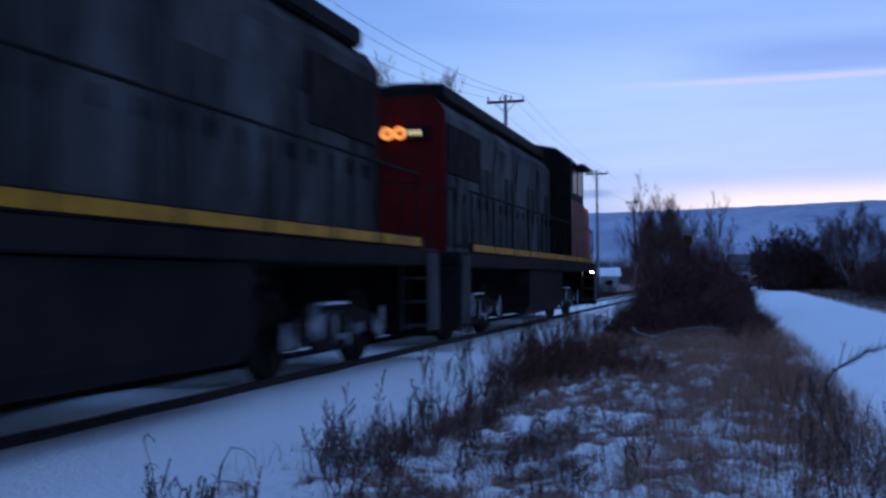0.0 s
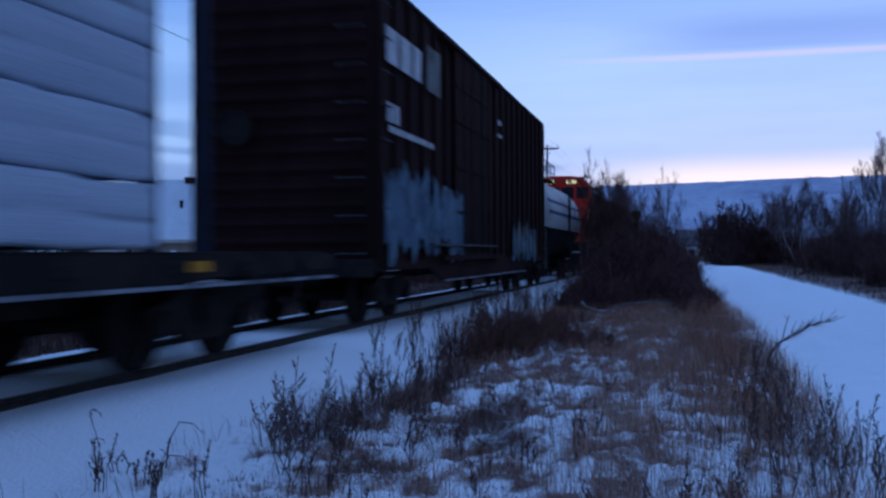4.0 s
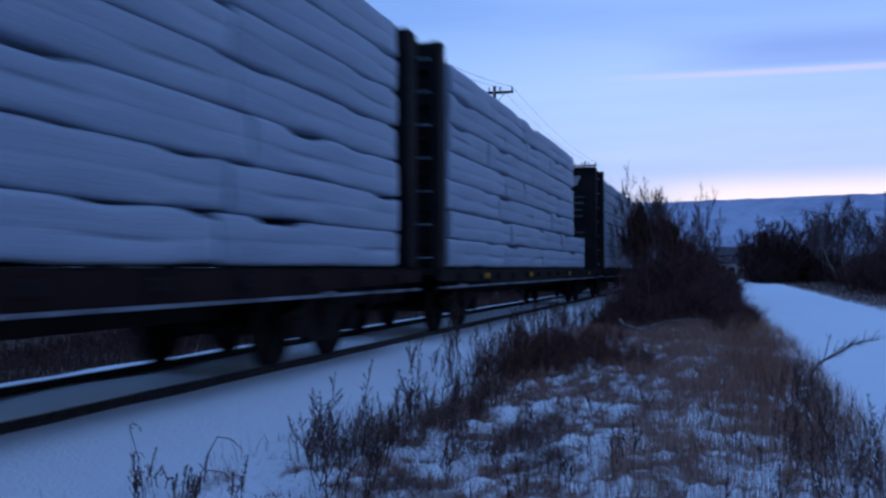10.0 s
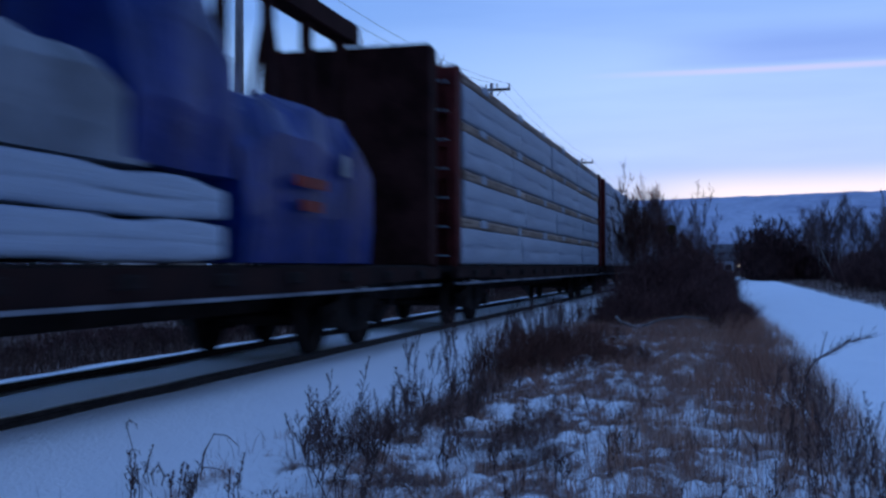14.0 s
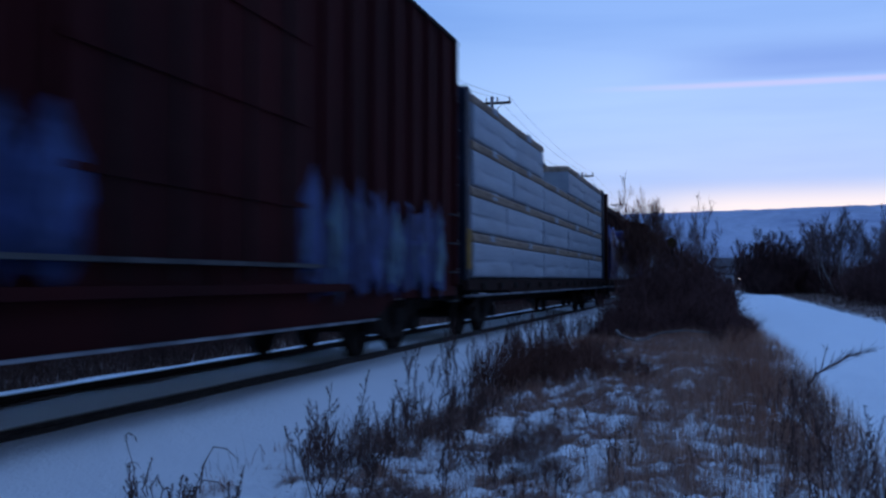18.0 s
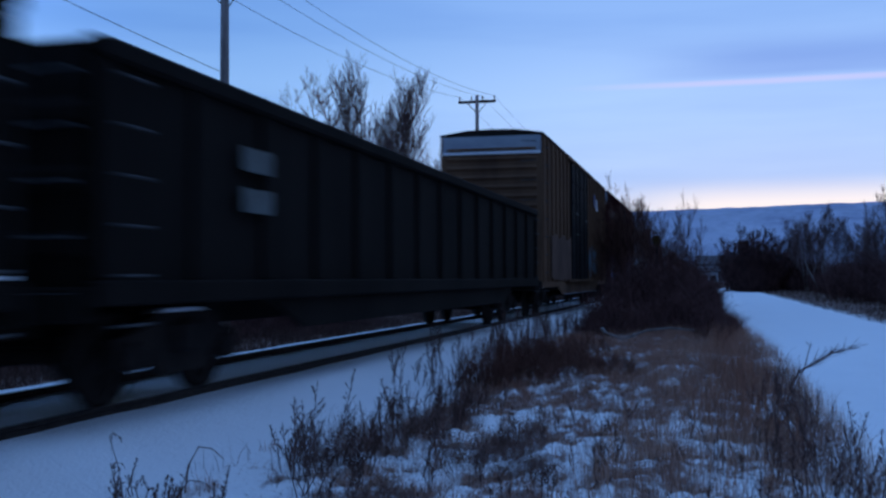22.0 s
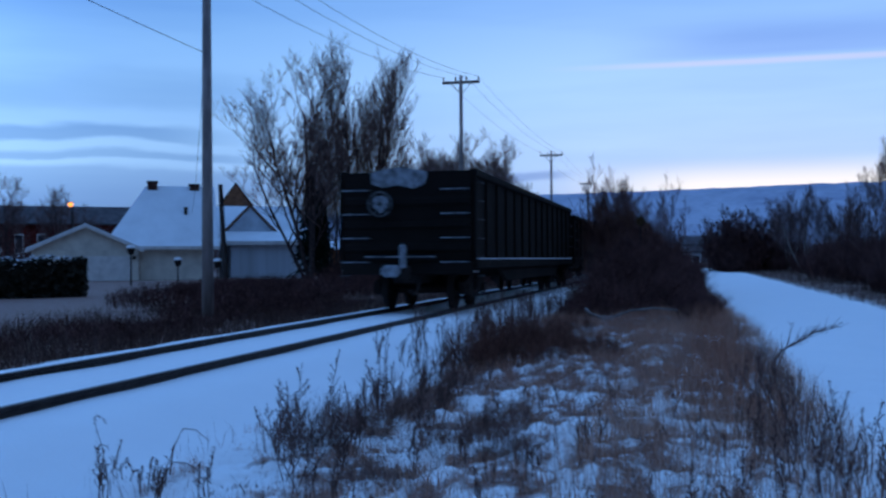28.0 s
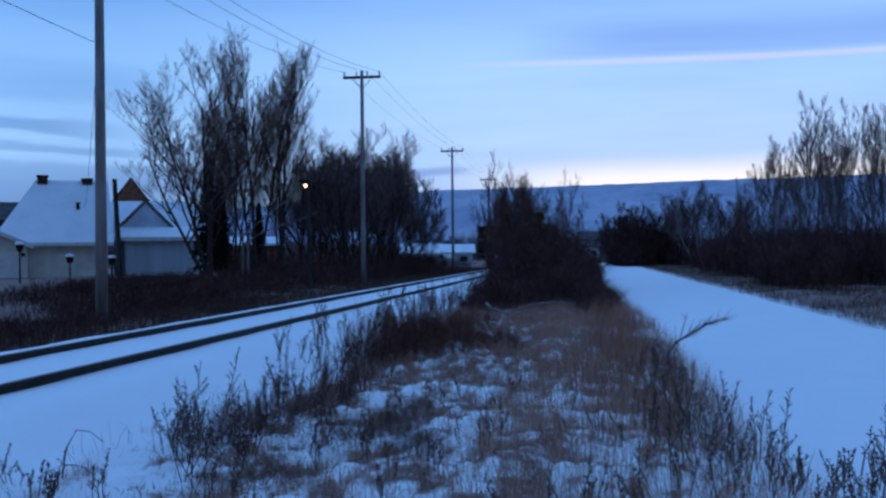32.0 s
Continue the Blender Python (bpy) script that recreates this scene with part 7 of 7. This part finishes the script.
def build_house():
    x, y, _ = polar(30.0, 80.0)
    hs = thing("house", "cream-sided house with snow-covered roofs and two chimneys", "house", pose(x, y, -0.75, 0, 0, 30.0))
    # low wing whose gable faces the railway
    bm = bmesh.new()
    gable_wall(bm, -7.5, 0.0, 0.0, 7.0, 0.0, 2.75, 4.45, "y")
    wing = part("wing_wall", bm, M["siding"], hs)
    siding_boards(wing, -7.45, -0.05, -0.005, 0.1, 2.7, M["siding"])
    part("wing_roof", gable_roof(bmesh.new(), -7.5, 0.0, 0.0, 7.0, 2.85, 4.5, 0.35, 0.16, "y"), M["snow"], hs, "snow-covered pitched roof")
    bm = bmesh.new()
    prism(bm, [(-7.9, 2.5), (-3.75, 4.40), (0.4, 2.5), (0.4, 2.72), (-3.75, 4.62), (-7.9, 2.72)], "y", -0.42, -0.36)
    part("barge_board", bm, M["trim"], hs)
    g = part("garage_door", boxes((-3.9, -0.6, -0.07, -0.02, 0.1, 2.25), bevel=0.01), M["trim"], hs, "white panelled garage door")
    for k in range(4):
        part("door_panel", boxes((-3.75, -0.75, -0.085, -0.07, 0.2 + k * 0.52, 0.62 + k * 0.52), bevel=0.01), M["trim"], g)
    part("wall_lamp", boxes((-0.45, -0.2, -0.2, -0.02, 2.0, 2.25), bevel=0.02), M["steel_black"], hs)
    # main block: long roof slope towards the railway, hipped at one end
    part("main_wall", boxes((0.02, 5.6, 1.0, 11.0, 0.0, 2.9), bevel=0.01), M["siding"], hs, "shaded cream wall under the eave")
    bm = bmesh.new()
    vs = [bm.verts.new(p) for p in ((-2.6, 0.5, 2.80), (6.0, 0.5, 2.80), (6.0, 11.6, 2.80), (-2.6, 11.6, 2.80), (0.6, 6.0, 7.75), (6.0, 6.0, 7.75),
                                    (-2.6, 0.5, 3.0), (6.0, 0.5, 3.0), (6.0, 11.6, 3.0), (-2.6, 11.6, 3.0), (0.6, 6.0, 7.95), (6.0, 6.0, 7.95))]
    for q in ((0, 1, 5, 4), (2, 3, 4, 5), (3, 0, 4), (6, 7, 11, 10), (8, 9, 10, 11), (9, 6, 10), (0, 1, 7, 6), (1, 2, 8, 7), (2, 3, 9, 8), (3, 0, 6, 9), (1, 5, 11, 7), (5, 2, 8, 11)):
        bm.faces.new([vs[i] for i in q])
    bmesh.ops.recalc_face_normals(bm, faces=bm.faces[:])
    part("main_roof", bm, M["snow"], hs, "large snow-covered roof slope")
    part("eave_board", boxes((-2.6, 6.0, 0.42, 0.49, 2.74, 3.0)), M["trim"], hs)
    for cx, cz in ((1.1, 8.2), (4.4, 8.0)):
        ch = part("chimney", boxes((cx - 0.38, cx + 0.38, 5.6, 6.4, 6.6, cz), bevel=0.02), M["brick"], hs, "dark brick chimney")
        part("chimney_cap", boxes((cx - 0.45, cx + 0.45, 5.53, 6.47, cz, cz + 0.14), bevel=0.02), M["steel_black"], ch)
    for vx, vy in ((3.6, 3.4), (5.0, 2.2), (5.2, 4.2)):
        bm = bmesh.new()
        lathe(bm, [(0, 0.12), (0.45, 0.12), (0.5, 0.18), (0.6, 0.16), (0.62, 0.02)], "z", 8)
        for v in bm.verts:
            v.co += Vector((vx, vy, 2.9 + (vy - 0.5) * 0.9))
        part("roof_vent", bm, M["steel_black"], hs)


build_house()


def build_shed():
    x, y, _ = polar(25.15, 84.0)
    s = thing("outbuilding", "grey-blue outbuilding with a snowy lean-to roof", "shed", pose(x, y, -0.75, 0, 0, 24.0))
    part("front_wall", boxes((0, 6.6, 0, 3.5, 0, 3.25), bevel=0.01), M["siding_shed"], s)
    siding_boards(s.children[0], 0.05, 6.55, -0.005, 0.1, 3.2, M["siding_shed"], 0.26)
    bm = bmesh.new()
    prism(bm, [(-0.4, 3.25), (3.6, 4.2), (3.6, 4.4), (-0.4, 3.45)], "x", -0.9, 7.1)
    part("lean_to_roof", bm, M["snow"], s, "snow-covered sloping roof")
    part("fascia", boxes((-0.9, 7.1, -0.46, -0.4, 3.12, 3.4)), M["trim"], s)
    # taller part behind: a long roof with one gable towards the railway
    bm = bmesh.new()
    gable_wall(bm, -1.0, 5.7, 3.9, 9.0, 0.0, 4.0, 6.35, "x")
    part("rear_wall", bm, M["siding_shed"], s)
    part("main_roof", gable_roof(bmesh.new(), -1.0, 5.7, 3.9, 9.0, 4.05, 6.4, 0.3, 0.16, "x"), M["snow"], s, "snow-covered pitched roof")
    bm = bmesh.new()
    gable_wall(bm, -0.6, 3.7, 3.3, 6.4, 0.0, 4.05, 6.35, "y")
    part("gable_wall", bm, M["siding_shed"], s)
    part("gable_roof", gable_roof(bmesh.new(), -0.6, 3.7, 3.5, 6.2, 4.1, 6.42, 0.25, 0.14, "y"), M["snow"], s, "snow-covered pitched roof")
    bm = bmesh.new()
    prism(bm, [(-0.95, 3.86), (1.55, 6.40), (4.05, 3.86), (4.05, 4.06), (1.55, 6.62), (-0.95, 4.06)], "y", 3.10, 3.18)
    part("barge_board", bm, M["gable_brown"], s)
    x, y, _ = polar(24.84, 100.0)
    b = thing("house", "brown gabled house behind the outbuilding", "house", pose(x, y, -0.75, 0, 0, 25.0))
    bm = bmesh.new()
    gable_wall(bm, -1.6, 1.6, 0, 9, 0.0, 6.9, 9.2, "y")
    part("wall", bm, M["gable_brown"], b)
    part("roof", gable_roof(bmesh.new(), -1.6, 1.6, 0.3, 9, 6.95, 9.25, 0.2, 0.12, "y"), M["steel_dark"], b, "dark bare roof")


build_shed()


def lantern(az, d, h):
    x, y, _ = polar(az, d)
    t = thing("garden_lantern", "black garden lantern post capped with snow", "lamp post", pose(x, y, -0.75), group="lantern posts by the house")
    bm = bmesh.new()
    tube(bm, [(0, 0, 0), (0, 0, h - 0.5)], 0.06, 0.045, 8)
    part("post", bm, M["steel_black"], t)
    bm = bmesh.new()
    lathe(bm, [(h - 0.5, 0.1), (h - 0.42, 0.2), (h - 0.1, 0.28), (h - 0.05, 0.1)], "z", 6)
    part("lantern_body", bm, M["steel_black"], t)
    bm = bmesh.new()
    lathe(bm, [(h - 0.08, 0.30), (h + 0.02, 0.28), (h + 0.1, 0.1)], "z", 8)
    part("snow_cap", bm, M["snow"], t)


lantern(30.39, 66, 2.75)
lantern(27.95, 68, 2.0)
lantern(25.85, 68, 1.9)


# leaning grey post beside the outbuilding
x, y, _ = polar(25.4, 62)
p = thing("wooden_post", "dark leaning wooden post by the outbuilding", "post", pose(x, y, -0.75, 0, -3.0, 0))
bm = bmesh.new()
tube(bm, [(0, 0, 0), (0, 0, 3.3), (0, 0, 6.4)], 0.16, 0.13, 10)
part("shaft", bm, M["pole_dark"], p)


def hedge():
    h = thing("hedge", "clipped dark hedge topped with snow", "hedge", pose(-26.6, 36.6, -0.65, 0, 0, 28.0))
    rnd = random.Random(61)
    verts, faces = [], []
    for _ in range(13000):
        u, v, w = rnd.uniform(-6.5, 2.6), rnd.uniform(-0.75, 0.75), rnd.random() ** 0.8
        side = rnd.random()
        if side < 0.45:
            v = -0.72 + abs(rnd.gauss(0, 0.10))
        elif side < 0.65:
            u = 2.55 - abs(rnd.gauss(0, 0.14))
        z = 0.05 + (1.80 + 0.22 * noise.noise((u * 1.3, v * 2.0, 4.0))) * w
        i = len(verts)
        for _k in range(3):
            verts.append((u + rnd.gauss(0, 0.085), v + rnd.gauss(0, 0.085), z + rnd.gauss(0, 0.085)))
        faces.append((i, i + 1, i + 2))
    raw("foliage", verts, faces, M["hedge"], h)
    part("core", boxes((-6.3, 2.3, -0.55, 0.55, 0.0, 1.55), bevel=0.2), M["hedge"], h)
    bm = bmesh.new()
    for k in range(900):
        u, v = rnd.uniform(-6.4, 2.55), rnd.uniform(-0.75, 0.65)
        p = Vector((u, v, 1.86 + 0.22 * noise.noise((u * 1.3, v * 2.0, 4.0)) + rnd.gauss(0, 0.05) - (0.5 * rnd.random() if v < -0.6 else 0.0)))
        r = rnd.uniform(0.03, 0.10)
        bm.faces.new([bm.verts.new(p + Vector((math.cos(a) * r, math.sin(a) * r, rnd.gauss(0, 0.02)))) for a in (0.0, 1.6, 3.1, 4.7)])
    part("snow_cap", bm, M["snow"], h)


hedge()


def street_lamp(az, d, z, label, size=1.0, light="lamp_glow"):
    x, y, _ = polar(az, d)
    t = thing("street_lamp", label, "street lamp", pose(x, y, -0.75), group="street lamps")
    bm = bmesh.new()
    tube(bm, [(0.12, 0.1, 0), (0.12, 0.1, z + 0.9), (0.05, -0.1, z + 1.0)], 0.09, 0.05, 8)
    part("pole", bm, M["pole_dark"], t)
    bm = bmesh.new()
    lathe(bm, [(z + 0.80 + a * 0.17 * size, max(0.015, 0.17 * size * math.sqrt(1 - a * a))) for a in (-1.0, -0.8, -0.4, 0.0, 0.4, 0.8, 1.0)], "z", 12)
    part("lamp_globe", bm, M[light], t, "lit orange sodium lamp", smooth=True)
    part("lamp_hood", boxes((-0.2, 0.2, -0.2, 0.2, z + 0.96, z + 1.02), bevel=0.02), M["steel_black"], t)


street_lamp(15.5, 50, 1.105 + 50 * 0.0666, "lit orange sodium lamp among bare trees", 0.45)
street_lamp(33.43, 104, 1.105 + 104 * 0.0524, "lit orange sodium lamp beyond the house", 1.5, "orange_glow")


def far_building(az, d, w, hh, mat, label, roof=1.2, yaw=None, depth=8.0, cover="snow"):
    x, y, _ = polar(az, d)
    b = thing("far_building", label, "building", pose(x, y, -0.75, 0, 0, az if yaw is None else yaw))
    bm = bmesh.new()
    gable_wall(bm, -w / 2, w / 2, 0, depth, 0, hh, hh + roof, "x")
    part("wall", bm, mat, b)
    part("roof", gable_roof(bmesh.new(), -w / 2, w / 2, 0, depth, hh + 0.05, hh + roof + 0.05, 0.4, 0.2, "x"), M[cover], b, "snow-covered roof" if cover == "snow" else "dark bare roof")
    n = max(2, int(w / 3))
    for k in range(n):
        cx = -w / 2 + (k + 0.5) * w / n
        win = part("window", boxes((cx - 0.6, cx + 0.6, -0.05, 0.0, hh * 0.4, hh * 0.8)), M["trim"], b)
        part("pane", boxes((cx - 0.5, cx + 0.5, -0.07, -0.05, hh * 0.43, hh * 0.77)), M["glass"], win)


far_building(37.0, 165, 46, 7.6, M["bulk_red"], "long low dark red building with a dark roof", 2.6, cover="siding_dark")
far_building(19.0, 95, 7.0, 2.9, M["gable_brown"], "low brown shed behind the trees", 0.5)
far_building(9.1, 118, 4.2, 1.9, M["siding_shed"], "small grey shed with a snowy roof", 1.0)
far_building(7.2, 135, 4.6, 2.0, M["siding_shed"], "small grey house with a snowy roof", 0.9)
far_building(-1.2, 190, 10, 4.2, M["siding_dark"], "dark house at the end of the lane", 1.4, cover="siding_dark")
far_building(-0.3, 175, 3.0, 2.8, M["siding_shed"], "small pale shed at the lane's end", 0.8, cover="siding_dark")


def parked_car(x, y, yaw, body, label, lit=False, z=-0.36):
    c = thing("car", label, "car", pose(x, y, z, 0, 0, yaw))
    bm = bmesh.new()
    prism(bm, [(-2.1, 0.32), (2.1, 0.32), (2.15, 0.75), (1.2, 0.95), (0.6, 1.42), (-1.1, 1.45), (-1.75, 0.98), (-2.12, 0.9)], "x", -0.85, 0.85)
    bmesh.ops.bevel(bm, geom=bm.edges[:], offset=0.05, segments=2, affect="EDGES")
    part("body", bm, body, c)
    for s in (-1, 1):
        part("side_window", boxes((s * 0.855 - 0.008, s * 0.855 + 0.008, -1.15, 0.6, 0.98, 1.36)), M["glass"], c)
        for yy in (-1.35, 1.35):
            bm = bmesh.new()
            lathe(bm, [(s * 0.66, 0.1), (s * 0.66, 0.32), (s * 0.86, 0.32), (s * 0.86, 0.2)], "x", 14)
            for v in bm.verts:
                v.co.y += yy
                v.co.z += 0.32
            part("wheel", bm, M["steel_black"], c)
        bm = bmesh.new()
        lathe(bm, [(2.10, 0.02), (2.12, 0.11), (2.17, 0.10), (2.2, 0.02)], "y", 10)
        for v in bm.verts:
            v.co.x += s * 0.62
            v.co.z += 0.80
        part("headlight", bm, M["far_glow"] if lit else M["glass"], c)
    return c


parked_car(-17.6, 124, 60, M["snow"], "parked car buried in snow")
bm = bmesh.new()
prism(bm, [(140, -0.6), (144, 0.10), (147, 0.42), (158, 0.45), (164, -0.6)], "x", -2.0, 30.0)
tagged(part("crossing_road", bm, M["bank"]), "dark raised road crossing the lane's far end", "road", kind="structure")
crossing_car = parked_car(3.4, 150, 178, M["steel_dark"], "dark car waiting with its headlights on", True, 0.43)
x, y, _ = polar(-2.17, 160)
lp = thing("street_lamp", "small lit lamp by the crossing", "street lamp", pose(x, y, -0.5), group="street lamps")
part("pole", tube(bmesh.new(), [(0, 0, 0), (0, 0, 1.0)], 0.06, 0.05, 6), M["pole_dark"], lp)
part("lamp_globe", lathe(bmesh.new(), [(0.98, 0.02), (1.02, 0.12), (1.14, 0.12), (1.18, 0.02)], "z", 8), M["far_glow"], lp)


# round yellow marker on a post in the thicket
x, y, _ = polar(2.44, 41)
sg = thing("marker_sign", "round yellow railway marker on a thin post", "sign", pose(x, y, -0.4))
part("post", tube(bmesh.new(), [(0, 0, 0), (0, 0, 3.05)], 0.03, sides=8), M["steel_dark"], sg)
bm = bmesh.new()
lathe(bm, [(-0.045, 0.02), (-0.045, 0.19), (-0.03, 0.19), (-0.03, 0.02)], "y", 20)
for v in bm.verts:
    v.co.z += 2.95
part("disc", bm, M["marker_ochre"], sg)


# fallen pale branch and the leaning twig by the lane
def loose_branch(pts, r, label, mat, shoots=0, seed=0):
    t = thing("branch", label, "branch")
    bm = bmesh.new()
    pts = [Vector(p) for p in pts]
    tube(bm, pts, r, r * 0.4, 6)
    part("limb", bm, mat, t)
    rnd = random.Random(seed)
    if shoots:
        bm = bmesh.new()
        for k in range(shoots):
            i = rnd.randrange(len(pts) - 1)
            o = pts[i].lerp(pts[i + 1], rnd.random())
            d = (pts[i + 1] - pts[i]).normalized() + Vector((rnd.gauss(0, 0.5), rnd.gauss(0, 0.5), rnd.gauss(0.2, 0.4)))
            tube(bm, [o, o + d * rnd.uniform(0.04, 0.16)], 0.004, 0.0015, 3)
        part("twig_spray", bm, mat, t)


loose_branch([(-2.22, 23.2, -0.03), (-2.12, 23.1, -0.13), (-1.74, 23.0, -0.26), (-1.54, 23.0, -0.18), (-1.22, 23.0, -0.06), (-0.75, 23.0, 0.0), (-0.2, 23.0, -0.04)], 0.042, "pale fallen branch lying in the brush", M["bark_pale"], 4, 3)
loose_branch([(1.0, 13.5, -0.35), (1.16, 13.5, -0.06), (1.36, 13.48, 0.04), (1.52, 13.52, 0.15), (1.75, 13.5, 0.22)], 0.012, "bare twig leaning out over the lane", M["weed_dark"], 130, 4)
loose_branch([(1.1, 13.5, -0.3), (1.22, 13.5, 0.0), (1.3, 13.5, 0.3)], 0.008, "bare upright twig at the lane's edge", M["weed"], 6, 5)


# pale limbs broken off the tall tree, resting against its trunk
loose_branch([polar(18.72, 57, -0.4), polar(18.66, 57, 1.9), polar(17.9, 57, 2.4), polar(16.8, 57, 2.8), polar(15.5, 57, 3.2), polar(14.8, 57, 3.55)], 0.075, "pale broken limb leaning below the trees", M["limb"], 14, 8)
loose_branch([polar(19.0, 57.5, -0.4), polar(18.95, 57.5, 2.2), polar(17.7, 57.5, 3.3), polar(16.8, 57.5, 4.0), polar(15.7, 57.5, 4.75)], 0.07, "pale broken limb leaning below the trees", M["limb"], 14, 9)


# bent reeds at the edge of the track bed
for i, (x, y, hh) in enumerate(((-3.25, 6.0, 0.34), (-3.05, 5.5, 0.28), (1.75, 6.9, 0.3))):
    rd = thing("reed", "single bent dead reed in the snow", "reed", pose(x, y, ground_z(x, y) - 0.02), group="weeds in the verge")
    part("stem", tube(bmesh.new(), [(0, 0, 0), (0.03, 0, hh * 0.6), (0.10, 0, hh * 0.95), (0.19, 0, hh * 0.93), (0.27, 0.02, hh * 0.72)], 0.006, 0.002, 4), M["weed"], rd)


# ---- all that moves ----
def motions():
    for c, mid in MOVERS:
        walk(c, [(t, pose(TRACK, mid + SPEED * t, 0)) for t in (0.0, 8.0, 16.0, 24.0, CLIP)])
    # wheels turn while their car is within sight
    for w, c, yy, r in WHEELS:
        mid = c.matrix_basis.translation.y - SPEED * CLIP
        t0, t1 = max(0.0, (-6.0 - mid) / SPEED), min(CLIP, (50.0 - mid) / SPEED)
        if t1 <= t0:
            continue
        f0, f1 = math.floor(t0 * FPS), math.ceil(t1 * FPS)
        step = math.degrees(SPEED / FPS / r)
        rows = [(k / FPS, pose(0, yy, r, -step * (k - f0))) for k in range(f0, f1 + 1)]
        if f0 > 0:
            rows.insert(0, (0.0, pose(0, yy, r)))
        if f1 < round(CLIP * FPS):
            rows.append((CLIP, rows[-1][1]))
        walk(w, rows)
    # the waiting car turns away once the road clears
    walk(crossing_car, [(t, pose(x, y, 0.43, 0, 0, a)) for t, x, y, a in ((0.0, 3.4, 150, 178), (20.9, 3.4, 150, 178), (21.6, 4.6, 149, 215), (22.4, 7.2, 149, 262), (24.0, 16.0, 149, 270), (CLIP, 28.0, 149, 270))])


motions()
